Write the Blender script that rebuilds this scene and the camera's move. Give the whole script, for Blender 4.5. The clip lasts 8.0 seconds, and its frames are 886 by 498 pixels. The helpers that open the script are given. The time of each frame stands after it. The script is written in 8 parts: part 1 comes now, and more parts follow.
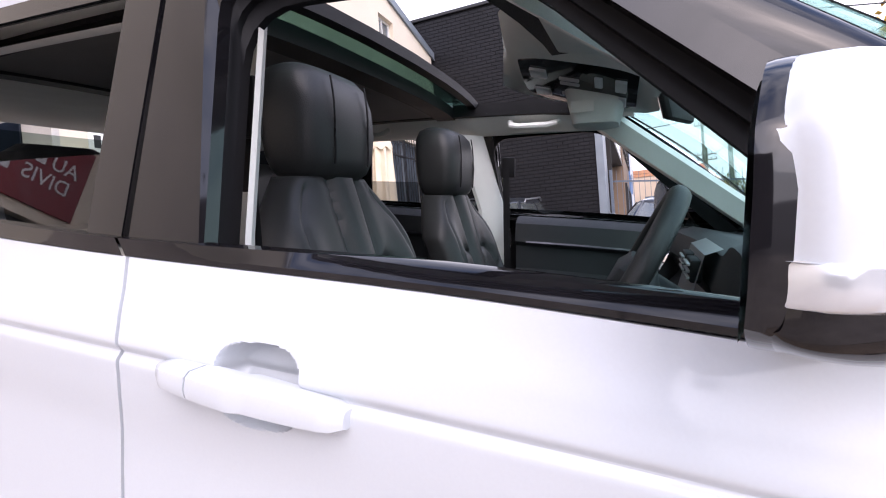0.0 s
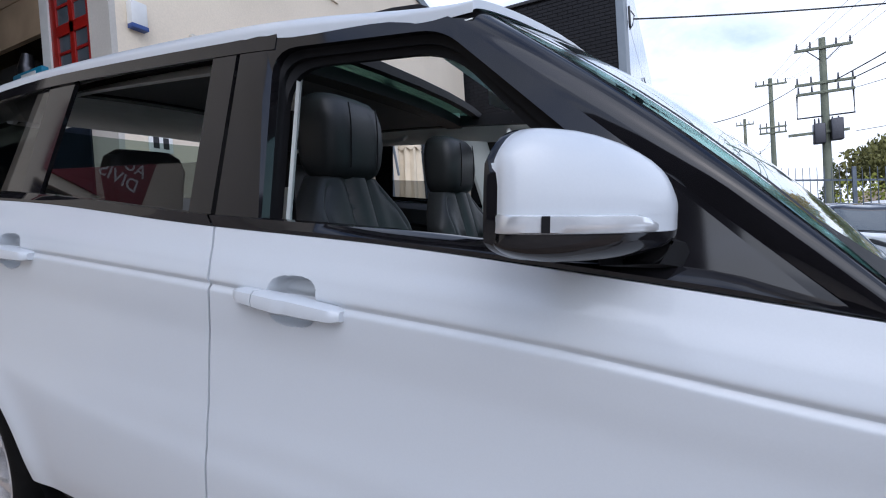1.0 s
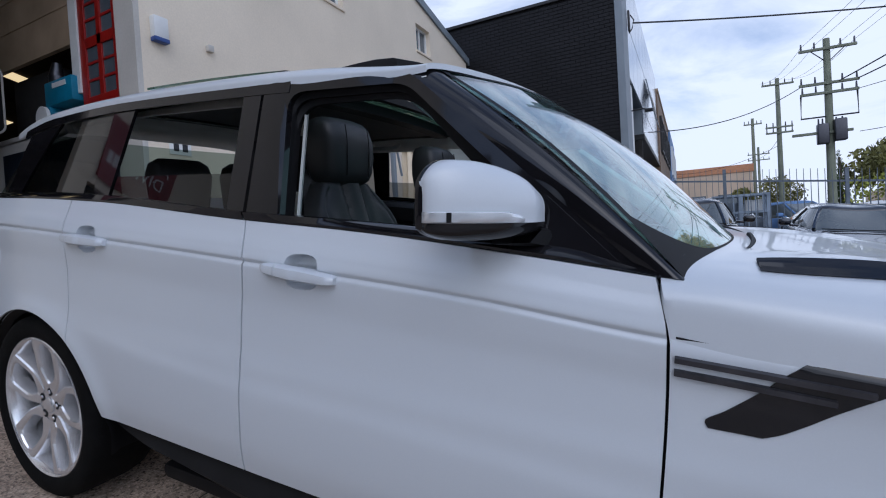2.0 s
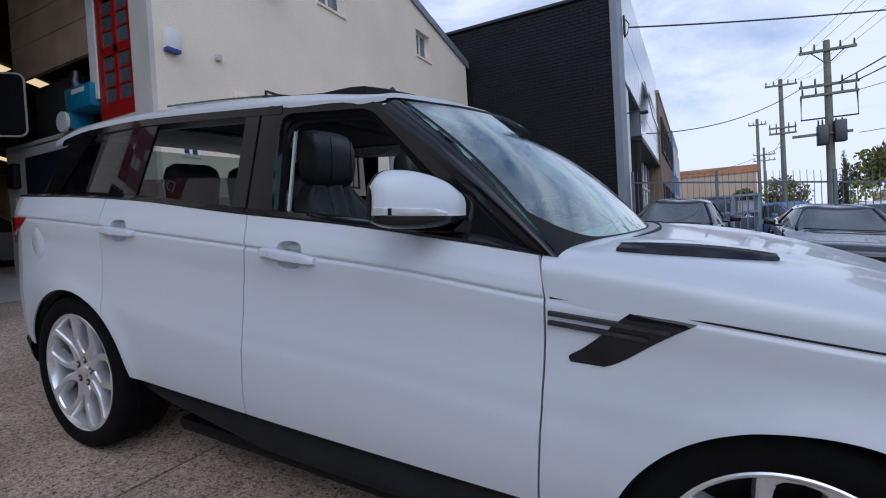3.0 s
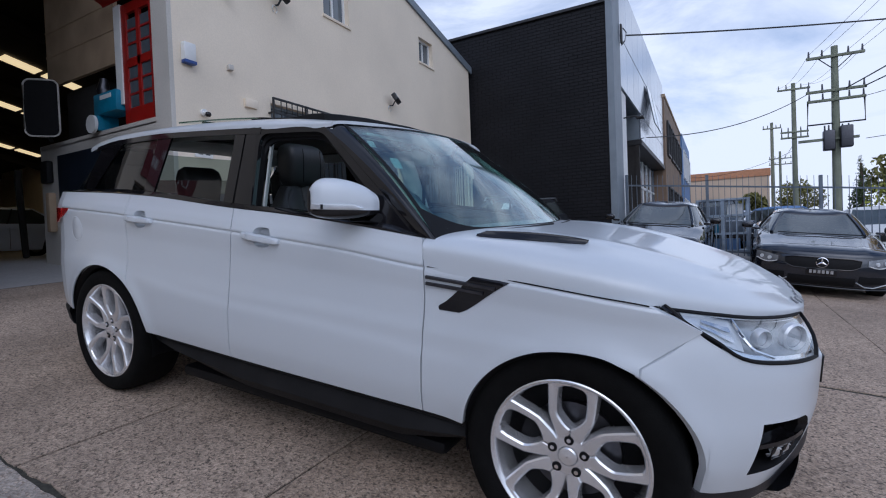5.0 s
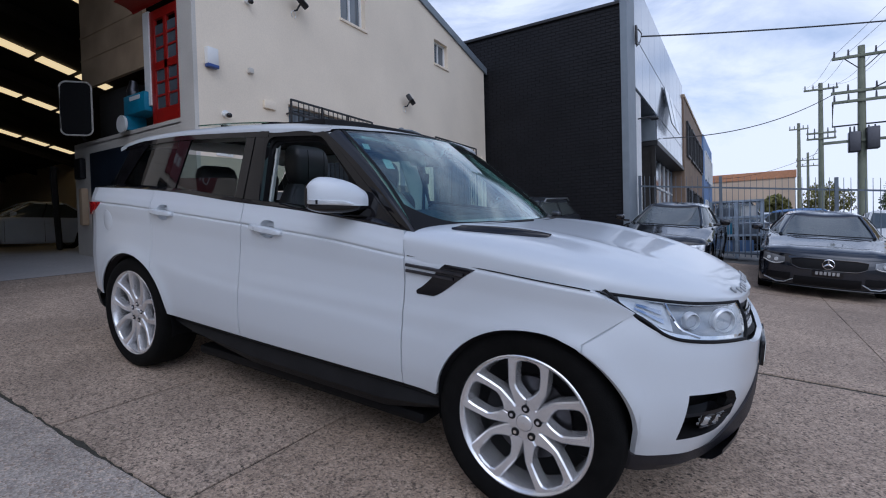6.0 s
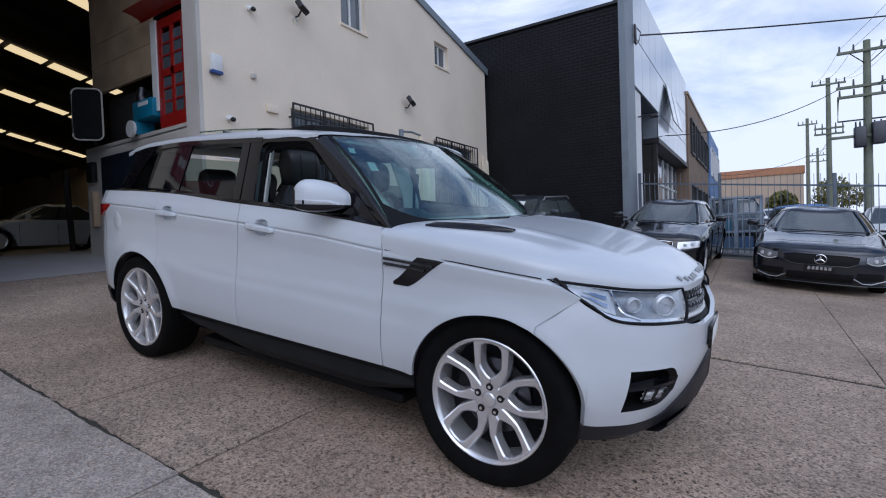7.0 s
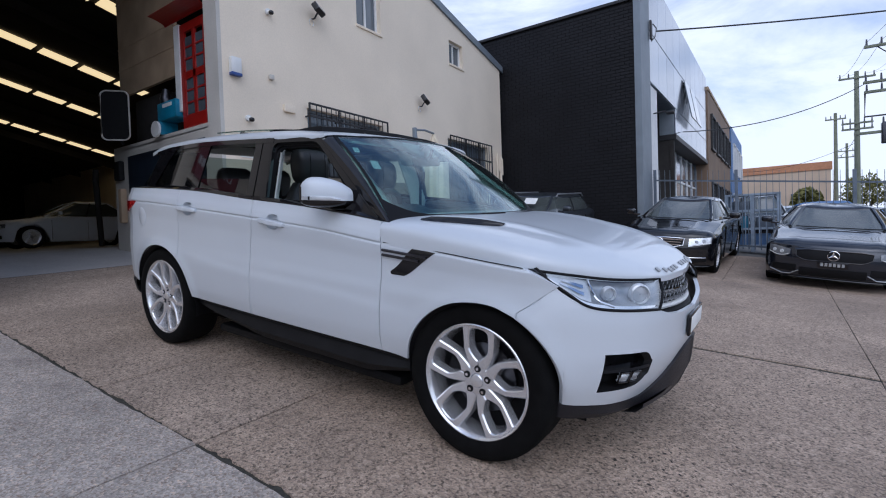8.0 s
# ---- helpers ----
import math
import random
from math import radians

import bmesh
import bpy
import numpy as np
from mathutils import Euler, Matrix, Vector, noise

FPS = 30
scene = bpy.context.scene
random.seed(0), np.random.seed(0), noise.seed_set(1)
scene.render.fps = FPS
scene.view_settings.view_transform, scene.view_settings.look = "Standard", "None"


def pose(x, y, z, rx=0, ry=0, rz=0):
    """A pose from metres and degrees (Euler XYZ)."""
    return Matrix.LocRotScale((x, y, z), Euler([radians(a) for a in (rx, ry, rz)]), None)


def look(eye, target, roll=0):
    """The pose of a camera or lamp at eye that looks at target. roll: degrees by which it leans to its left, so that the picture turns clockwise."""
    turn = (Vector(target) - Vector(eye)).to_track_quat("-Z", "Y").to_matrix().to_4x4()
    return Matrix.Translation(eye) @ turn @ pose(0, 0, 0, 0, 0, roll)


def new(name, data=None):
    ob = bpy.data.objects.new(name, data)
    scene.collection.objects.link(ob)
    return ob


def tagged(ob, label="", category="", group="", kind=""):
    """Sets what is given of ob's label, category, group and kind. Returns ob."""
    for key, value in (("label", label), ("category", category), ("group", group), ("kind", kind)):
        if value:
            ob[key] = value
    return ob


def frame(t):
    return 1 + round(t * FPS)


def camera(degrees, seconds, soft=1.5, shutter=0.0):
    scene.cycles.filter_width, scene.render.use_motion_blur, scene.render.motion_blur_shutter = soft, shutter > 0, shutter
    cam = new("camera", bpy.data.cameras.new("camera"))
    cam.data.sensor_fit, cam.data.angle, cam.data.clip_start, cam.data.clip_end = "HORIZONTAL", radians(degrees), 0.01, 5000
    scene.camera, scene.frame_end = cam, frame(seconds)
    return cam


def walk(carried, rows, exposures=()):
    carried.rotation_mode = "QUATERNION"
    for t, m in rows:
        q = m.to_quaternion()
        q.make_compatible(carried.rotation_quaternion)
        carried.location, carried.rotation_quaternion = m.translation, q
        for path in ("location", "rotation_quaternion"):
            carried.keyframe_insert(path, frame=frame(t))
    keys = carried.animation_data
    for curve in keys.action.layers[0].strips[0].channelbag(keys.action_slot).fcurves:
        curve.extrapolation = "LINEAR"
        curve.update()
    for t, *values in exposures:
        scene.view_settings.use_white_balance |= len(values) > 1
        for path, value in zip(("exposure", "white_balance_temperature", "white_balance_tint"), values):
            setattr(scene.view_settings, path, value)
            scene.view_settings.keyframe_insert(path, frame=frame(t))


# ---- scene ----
cam = camera(84.0, 8.0, soft=1.1)
PATH = [
    (0, (1.936, -1.425, 1.023), (1.179, 0.426, 0.977), -4.62),
    (0.5, (2.070, -1.549, 0.995), (1.239, 0.270, 0.953), -3.83),
    (1, (2.189, -1.700, 0.976), (1.310, 0.096, 0.935), -3.66),
    (1.5, (2.314, -1.857, 0.962), (1.417, -0.069, 0.919), -3.54),
    (3, (2.781, -2.256, 0.906), (1.853, -0.485, 0.863), -3.26),
    (3.5, (2.920, -2.380, 0.889), (1.982, -0.614, 0.845), -3.10),
    (4, (3.073, -2.482, 0.888), (2.134, -0.717, 0.842), -2.99),
    (4.5, (3.243, -2.548, 0.868), (2.293, -0.788, 0.823), -2.75),
    (6, (3.683, -2.744, 0.808), (2.637, -1.041, 0.764), -1.55),
    (6.5, (3.806, -2.801, 0.801), (2.743, -1.108, 0.755), -1.71),
    (7, (3.934, -2.842, 0.785), (2.859, -1.156, 0.739), -2.01),
    (7.5, (4.054, -2.881, 0.765), (2.957, -1.210, 0.718), -1.92),
    (8, (4.137, -2.922, 0.760), (2.998, -1.279, 0.706), -1.90),
]
walk(cam, [(t, look(eye, target, roll)) for t, eye, target, roll in PATH],
     exposures=[(0.0, 1.60, 6250, 23), (0.5, 0.80, 5750, 15), (1.0, 0.58, 5600, 12), (1.5, 0.17, 5430, 12), (3.0, 0.00, 5380, 13), (7.0, 0.07, 5395, 13), (8.0, 0.18, 5400, 13)])

# ---- world and sun ----
world = bpy.data.worlds.new("overcast_sky")
scene.world = world
world.use_nodes = True
wn, wl = world.node_tree.nodes, world.node_tree.links
wn.clear()
SUN_EL, SUN_AZ = radians(42), radians(150)     # azimuth clockwise from +y


def wnode(kind, **props):
    n = wn.new(kind)
    for k, v in props.items():
        n.inputs[k].default_value = v
    return n


sky = wn.new("ShaderNodeTexSky")
sky.sky_type, sky.sun_disc = "NISHITA", False
sky.sun_elevation, sky.sun_rotation = SUN_EL, SUN_AZ
sky.dust_density, sky.air_density, sky.ozone_density = 2.0, 1.0, 2.0
coord = wn.new("ShaderNodeTexCoord")
stretch = wnode("ShaderNodeMapping", Scale=(1.0, 1.0, 3.2), Rotation=(0.1, 0.25, 0.6))
clouds = wnode("ShaderNodeTexNoise", Scale=2.3, Detail=9.0, Roughness=0.6, Distortion=0.5)
ramp = wn.new("ShaderNodeValToRGB")
ramp.color_ramp.elements[0].position, ramp.color_ramp.elements[1].position = 0.30, 0.66
sep = wn.new("ShaderNodeSeparateXYZ")
lift = wnode("ShaderNodeMapRange")
lift.inputs[1].default_value, lift.inputs[2].default_value = 0.0, 0.75
lift.inputs[3].default_value, lift.inputs[4].default_value = 0.62, -0.30
cover = wn.new("ShaderNodeMath")
cover.operation, cover.use_clamp = "ADD", True
mixed = wn.new("ShaderNodeMix")
mixed.data_type = "RGBA"
mixed.inputs[7].default_value = (7.1, 7.1, 7.25, 1)
back = wnode("ShaderNodeBackground", Strength=0.125)
wout = wn.new("ShaderNodeOutputWorld")
wl.new(coord.outputs["Generated"], stretch.inputs["Vector"])
wl.new(stretch.outputs[0], clouds.inputs["Vector"])
wl.new(clouds.outputs[0], ramp.inputs[0])
wl.new(coord.outputs["Generated"], sep.inputs[0])
wl.new(sep.outputs[2], lift.inputs[0])
wl.new(ramp.outputs[0], cover.inputs[0])
wl.new(lift.outputs[0], cover.inputs[1])
wl.new(cover.outputs[0], mixed.inputs[0])
wl.new(sky.outputs[0], mixed.inputs[6])
wl.new(mixed.outputs[2], back.inputs[0])
wl.new(back.outputs[0], wout.inputs[0])

sun_data = bpy.data.lights.new("sun", "SUN")
sun_data.energy, sun_data.angle, sun_data.color = 0.5, radians(60), (1.0, 0.96, 0.9)
sun = new("sun", sun_data)
sun.matrix_world = look((0, 0, 30), (-30 * math.sin(SUN_AZ) / math.tan(SUN_EL), -30 * math.cos(SUN_AZ) / math.tan(SUN_EL), 0))


# ---- materials ----
def mat(name, color, rough=0.5, metal=0.0, coat=0.0, grain=0.0, grain_scale=60.0, stain=0.0, stain_scale=3.0, bump=0.0,
        bump_scale=80.0, trans=0.0, alpha=1.0, emit=0.0, spec=0.5, ior=1.45, each=0.0):
    """A principled material with grain and stains (shares of the colour), fine relief, and a change of tone from piece to piece."""
    m = bpy.data.materials.new(name)
    m.use_nodes = True
    nt = m.node_tree
    b = nt.nodes["Principled BSDF"]
    b.inputs["Base Color"].default_value = (*color, 1)
    b.inputs["Roughness"].default_value, b.inputs["Metallic"].default_value = rough, metal
    b.inputs["Coat Weight"].default_value, b.inputs["Coat Roughness"].default_value = coat, 0.04
    b.inputs["Transmission Weight"].default_value, b.inputs["Alpha"].default_value = trans, alpha
    b.inputs["Specular IOR Level"].default_value, b.inputs["IOR"].default_value = spec, ior
    if emit:
        b.inputs["Emission Color"].default_value, b.inputs["Emission Strength"].default_value = (*color, 1), emit
    tc = nt.nodes.new("ShaderNodeTexCoord")
    last = None
    for share, scale, detail in ((stain, stain_scale, 5.0), (grain, grain_scale, 3.0)):
        if share:
            n = nt.nodes.new("ShaderNodeTexNoise")
            n.inputs["Scale"].default_value, n.inputs["Detail"].default_value = scale, detail
            nt.links.new(tc.outputs["Object"], n.inputs["Vector"])
            r = nt.nodes.new("ShaderNodeMapRange")
            r.inputs[1].default_value, r.inputs[2].default_value = 0.3, 0.7
            r.inputs[3].default_value, r.inputs[4].default_value = 1 - share, 1 + share
            nt.links.new(n.outputs[0], r.inputs[0])
            if last is None:
                last = r.outputs[0]
            else:
                mul = nt.nodes.new("ShaderNodeMath")
                mul.operation = "MULTIPLY"
                nt.links.new(last, mul.inputs[0])
                nt.links.new(r.outputs[0], mul.inputs[1])
                last = mul.outputs[0]
    if each:
        info = nt.nodes.new("ShaderNodeObjectInfo")
        r = nt.nodes.new("ShaderNodeMapRange")
        r.inputs[3].default_value, r.inputs[4].default_value = 1 - each, 1 + each
        nt.links.new(info.outputs["Random"], r.inputs[0])
        if last is None:
            last = r.outputs[0]
        else:
            mul = nt.nodes.new("ShaderNodeMath")
            mul.operation = "MULTIPLY"
            nt.links.new(last, mul.inputs[0])
            nt.links.new(r.outputs[0], mul.inputs[1])
            last = mul.outputs[0]
    if last is not None:
        v = nt.nodes.new("ShaderNodeVectorMath")
        v.operation = "SCALE"
        v.inputs[0].default_value = color
        nt.links.new(last, v.inputs["Scale"])
        nt.links.new(v.outputs[0], b.inputs["Base Color"])
    if bump:
        n = nt.nodes.new("ShaderNodeTexNoise")
        n.inputs["Scale"].default_value, n.inputs["Detail"].default_value = bump_scale, 4.0
        nt.links.new(tc.outputs["Object"], n.inputs["Vector"])
        bp = nt.nodes.new("ShaderNodeBump")
        bp.inputs["Strength"].default_value, bp.inputs["Distance"].default_value = bump, 0.01
        nt.links.new(n.outputs[0], bp.inputs["Height"])
        nt.links.new(bp.outputs[0], b.inputs["Normal"])
    return m


M = {}
M["paint"] = mat("white_car_paint", (0.615, 0.65, 0.685), 0.36, coat=0.6, grain=0.01, grain_scale=300, stain=0.012, stain_scale=2)
M["gloss"] = mat("black_gloss_trim", (0.009, 0.0085, 0.010), 0.06, spec=0.6, stain=0.3, stain_scale=9)
M["plastic"] = mat("black_textured_plastic", (0.010, 0.010, 0.011), 0.6, spec=0.25, bump=0.15, bump_scale=700, stain=0.25, stain_scale=8)
M["rubber"] = mat("tyre_rubber", (0.006, 0.006, 0.006), 0.85, spec=0.12, stain=0.25, stain_scale=14, bump=0.2, bump_scale=160)
# A somewhat greyer black than the other plastic.
M["bumperblack"] = mat("greyish_black_bumper", (0.020, 0.019, 0.022), 0.5, spec=0.4, bump=0.12, bump_scale=600, stain=0.3, stain_scale=6)
M["seal"] = mat("rubber_seal", (0.005, 0.005, 0.006), 0.6, spec=0.25, stain=0.2, stain_scale=20)
M["alloy"] = mat("silver_alloy", (0.78, 0.78, 0.79), 0.24, metal=0.75, coat=0.3, grain=0.03, grain_scale=300, stain=0.06, stain_scale=9)
M["chrome"] = mat("chrome", (0.80, 0.80, 0.82), 0.09, metal=1.0)
M["steel"] = mat("dark_steel", (0.09, 0.09, 0.10), 0.4, metal=0.9, stain=0.2, stain_scale=20)


def clear_mat(name, tint, gloss, shiny=1.0):
    """Thin glass: tinted see-through, with a mirror gloss that grows towards grazing."""
    m = bpy.data.materials.new(name)
    m.use_nodes = True
    nt = m.node_tree
    nt.nodes.clear()
    out = nt.nodes.new("ShaderNodeOutputMaterial")
    see, shine, mix = nt.nodes.new("ShaderNodeBsdfTransparent"), nt.nodes.new("ShaderNodeBsdfGlossy"), nt.nodes.new("ShaderNodeMixShader")
    see.inputs[0].default_value = (*tint, 1)
    shine.inputs[0].default_value, shine.inputs["Roughness"].default_value = (shiny, shiny, shiny, 1), 0.015
    lw = nt.nodes.new("ShaderNodeLayerWeight")
    lw.inputs[0].default_value = 0.5
    pw = nt.nodes.new("ShaderNodeMath")
    pw.operation = "POWER"
    pw.inputs[1].default_value = 3.6
    mr = nt.nodes.new("ShaderNodeMapRange")
    mr.inputs[3].default_value, mr.inputs[4].default_value = gloss, 0.95
    nt.links.new(lw.outputs["Facing"], pw.inputs[0])
    nt.links.new(pw.outputs[0], mr.inputs[0])
    nt.links.new(mr.outputs[0], mix.inputs[0])
    nt.links.new(see.outputs[0], mix.inputs[1])
    nt.links.new(shine.outputs[0], mix.inputs[2])
    nt.links.new(mix.outputs[0], out.inputs[0])
    return m


M["tint"] = clear_mat("tinted_glass", (0.36, 0.37, 0.37), 0.05, 0.7)
M["screen"] = clear_mat("windscreen_glass", (0.70, 0.86, 0.84), 0.07)
M["rearglass"] = clear_mat("rear_window_glass", (0.40, 0.47, 0.43), 0.07)
M["roofglass"] = clear_mat("green_roof_glass", (0.34, 0.48, 0.43), 0.06)
M["lens"] = clear_mat("clear_lens", (0.93, 0.95, 0.96), 0.06)
M["bowl"] = mat("lamp_bowl", (0.42, 0.44, 0.46), 0.25, metal=0.4, stain=0.25, stain_scale=14)
M["carbowl"] = mat("dark_lamp_housing", (0.22, 0.23, 0.245), 0.25, metal=0.4, stain=0.25, stain_scale=14)
M["projector"] = mat("projector_lens", (0.46, 0.49, 0.53), 0.08, coat=0.8, stain=0.15, stain_scale=20)
M["lampclear"] = mat("lamp_silver", (0.66, 0.68, 0.70), 0.28, metal=0.35, stain=0.1, stain_scale=20)
M["leather"] = mat("black_leather", (0.030, 0.031, 0.031), 0.42, spec=0.45, grain=0.08, grain_scale=220, stain=0.12, stain_scale=6, bump=0.12, bump_scale=420)
M["liner"] = mat("grey_headliner", (0.76, 0.77, 0.73), 0.9, grain=0.05, grain_scale=500, stain=0.06, stain_scale=5)
M["blind"] = mat("dark_blind_cloth", (0.16, 0.155, 0.15), 0.9, grain=0.08, grain_scale=400, stain=0.08, stain_scale=4)
M["pale"] = mat("pale_pillar_trim", (0.74, 0.73, 0.68), 0.7, grain=0.03, grain_scale=400, stain=0.05)
M["dash"] = mat("dashboard_vinyl", (0.030, 0.031, 0.033), 0.55, bump=0.15, bump_scale=500, stain=0.1, stain_scale=8)
M["silver"] = mat("satin_silver_trim", (0.48, 0.49, 0.50), 0.32, metal=0.7, stain=0.06, stain_scale=9)
M["red_lens"] = mat("red_tail_lens", (0.35, 0.012, 0.012), 0.1, coat=0.6)
M["paper"] = mat("white_paper", (0.80, 0.80, 0.76), 0.8, stain=0.06, stain_scale=12)
M["badge"] = mat("grey_badge", (0.36, 0.37, 0.39), 0.3, metal=0.8)
M["cream"] = mat("cream_render", (0.80, 0.70, 0.555), 0.9, grain=0.035, grain_scale=45, stain=0.06, stain_scale=0.7, bump=0.25, bump_scale=60)
M["canvas"] = mat("cream_canvas", (0.74, 0.64, 0.48), 0.9, grain=0.05, grain_scale=200, stain=0.12, stain_scale=3)
M["jamb"] = mat("grey_painted_render", (0.55, 0.52, 0.47), 0.85, grain=0.04, grain_scale=40, stain=0.08, stain_scale=1.2)
M["fascia"] = mat("grey_metal_flashing", (0.20, 0.23, 0.26), 0.5, metal=0.2, stain=0.08, stain_scale=3)


PEBBLES = 110.0


def pebble_mat(name, gain, grey=0.0, worn=1.0):
    """Worn concrete with the aggregate laid bare: pebbles of several tones in a brown bed."""
    m = bpy.data.materials.new(name)
    m.use_nodes = True
    nt = m.node_tree
    b = nt.nodes["Principled BSDF"]
    tc = nt.nodes.new("ShaderNodeTexCoord")
    vo = nt.nodes.new("ShaderNodeTexVoronoi")
    vo.inputs["Scale"].default_value = PEBBLES
    tone = nt.nodes.new("ShaderNodeSeparateColor")
    cr = nt.nodes.new("ShaderNodeValToRGB")
    e = cr.color_ramp.elements
    e[0].position, e[0].color = 0.0, (0.215 * gain, 0.165 * gain, 0.130 * gain, 1)
    e[1].position, e[1].color = 1.0, (0.455 * gain, 0.370 * gain, 0.300 * gain, 1)
    gain = gain * 1.08
    for pos, col in ((0.25, (0.262 * gain, 0.205 * gain, 0.160 * gain, 1)), (0.6, (0.348 * gain, 0.264 * gain, 0.198 * gain, 1)), (0.85, (0.405 * gain, 0.312 * gain, 0.240 * gain, 1))):
        n = e.new(pos)
        mean = (col[0] + col[1] + col[2]) / 3
        n.color = tuple(c + (mean - c) * grey for c in col[:3]) + (1,)
    st = nt.nodes.new("ShaderNodeTexNoise")
    st.inputs["Scale"].default_value, st.inputs["Detail"].default_value, st.inputs["Roughness"].default_value = 0.9, 8.0, 0.65
    mr = nt.nodes.new("ShaderNodeMapRange")
    mr.inputs[1].default_value, mr.inputs[2].default_value, mr.inputs[3].default_value, mr.inputs[4].default_value = 0.3, 0.7, 0.66, 1.28
    fine = nt.nodes.new("ShaderNodeTexNoise")
    fine.inputs["Scale"].default_value, fine.inputs["Detail"].default_value = 16.0, 6.0
    mr2 = nt.nodes.new("ShaderNodeMapRange")
    mr2.inputs[1].default_value, mr2.inputs[2].default_value, mr2.inputs[3].default_value, mr2.inputs[4].default_value = 0.3, 0.7, 0.88, 1.10
    mul = nt.nodes.new("ShaderNodeMath")
    mul.operation = "MULTIPLY"
    sc = nt.nodes.new("ShaderNodeVectorMath")
    sc.operation = "SCALE"
    bp = nt.nodes.new("ShaderNodeBump")
    bp.inputs["Strength"].default_value, bp.inputs["Distance"].default_value = 0.5, 0.006
    pit = nt.nodes.new("ShaderNodeTexNoise")
    pit.inputs["Scale"].default_value, pit.inputs["Detail"].default_value, pit.inputs["Roughness"].default_value = 52.0, 4.0, 0.65
    mr3 = nt.nodes.new("ShaderNodeMapRange")
    mr3.inputs[1].default_value, mr3.inputs[2].default_value, mr3.inputs[3].default_value, mr3.inputs[4].default_value = 0.36, 0.47, 1.0 - 0.66 * worn, 1.0
    mul2 = nt.nodes.new("ShaderNodeMath")
    mul2.operation = "MULTIPLY"
    chip = nt.nodes.new("ShaderNodeTexVoronoi")
    chip.inputs["Scale"].default_value, chip.inputs["Randomness"].default_value = 34.0, 1.0
    warp = nt.nodes.new("ShaderNodeTexNoise")
    warp.inputs["Scale"].default_value, warp.inputs["Detail"].default_value = 30.0, 3.0
    bend = nt.nodes.new("ShaderNodeVectorMath")
    bend.operation = "MULTIPLY_ADD"
    bend.inputs[1].default_value = (0.055, 0.055, 0.0)
    nt.links.new(tc.outputs["Object"], warp.inputs["Vector"])
    nt.links.new(warp.outputs["Color"], bend.inputs[0])
    nt.links.new(tc.outputs["Object"], bend.inputs[2])
    nt.links.new(bend.outputs[0], chip.inputs["Vector"])
    mr4 = nt.nodes.new("ShaderNodeMapRange")
    mr4.inputs[1].default_value, mr4.inputs[2].default_value, mr4.inputs[3].default_value, mr4.inputs[4].default_value = 0.17, 0.30, 1.0 - 0.88 * worn, 1.0
    where = nt.nodes.new("ShaderNodeMapRange")
    where.inputs[1].default_value, where.inputs[2].default_value, where.inputs[3].default_value, where.inputs[4].default_value = 0.40, 0.60, 0.12, 1.0
    bare = nt.nodes.new("ShaderNodeMix")
    bare.inputs[2].default_value = 1.0
    mul3 = nt.nodes.new("ShaderNodeMath")
    mul3.operation = "MULTIPLY"
    nt.links.new(chip.outputs["Distance"], mr4.inputs[0])
    nt.links.new(st.outputs[0], where.inputs[0])
    nt.links.new(where.outputs[0], bare.inputs[0])
    nt.links.new(mr4.outputs[0], bare.inputs[3])
    nt.links.new(bare.outputs[0], mul3.inputs[0])
    nt.links.new(mul2.outputs[0], mul3.inputs[1])
    for node in (vo, st, fine, pit):
        nt.links.new(tc.outputs["Object"], node.inputs["Vector"])
    nt.links.new(vo.outputs["Color"], tone.inputs[0])
    nt.links.new(tone.outputs[0], cr.inputs[0])
    nt.links.new(st.outputs[0], mr.inputs[0])
    nt.links.new(fine.outputs[0], mr2.inputs[0])
    nt.links.new(mr.outputs[0], mul.inputs[0])
    nt.links.new(mr2.outputs[0], mul.inputs[1])
    nt.links.new(cr.outputs[0], sc.inputs[0])
    nt.links.new(pit.outputs[0], mr3.inputs[0])
    nt.links.new(mr3.outputs[0], mul2.inputs[0])
    nt.links.new(mul.outputs[0], mul2.inputs[1])
    nt.links.new(mul3.outputs[0], sc.inputs["Scale"])
    warm = nt.nodes.new("ShaderNodeVectorMath")
    warm.operation = "MULTIPLY"
    warm.inputs[1].default_value = (1.02, 0.992, 0.945)
    nt.links.new(sc.outputs[0], warm.inputs[0])
    nt.links.new(warm.outputs[0], b.inputs["Base Color"])
    nt.links.new(vo.outputs["Distance"], bp.inputs["Height"])
    nt.links.new(bp.outputs[0], b.inputs["Normal"])
    b.inputs["Roughness"].default_value = 0.85
    return m


M["slab"] = pebble_mat("aggregate_concrete", 1.20, 0.15)
M["slab_brown"] = pebble_mat("brown_aggregate_concrete", 1.16, 0.05)
M["path"] = pebble_mat("worn_path_concrete", 1.42, 0.65, 0.35)
M["smooth"] = mat("smooth_concrete", (0.47, 0.455, 0.44), 0.8, grain=0.08, grain_scale=30, stain=0.12, stain_scale=0.9, bump=0.15, bump_scale=40)
M["tar"] = mat("dark_joint", (0.050, 0.047, 0.038), 0.95, grain=0.3, grain_scale=60)
M["earth"] = mat("far_ground", (0.17, 0.165, 0.155), 0.95, grain=0.15, grain_scale=8, stain=0.2, stain_scale=0.15)
# Near-black base: the shade of deep interiors is put into the colour.
M["dark"] = mat("shaded_interior", (0.035, 0.032, 0.03), 0.9, stain=0.35, stain_scale=0.8, grain=0.1, grain_scale=9)
M["skylight"] = mat("roof_skylight", (1.0, 0.72, 0.34), 0.5, emit=0.85, stain=0.2, stain_scale=2)
M["rackpaint"] = mat("pale_blue_steel_paint", (0.30, 0.36, 0.44), 0.45, metal=0.2, stain=0.2, stain_scale=5)
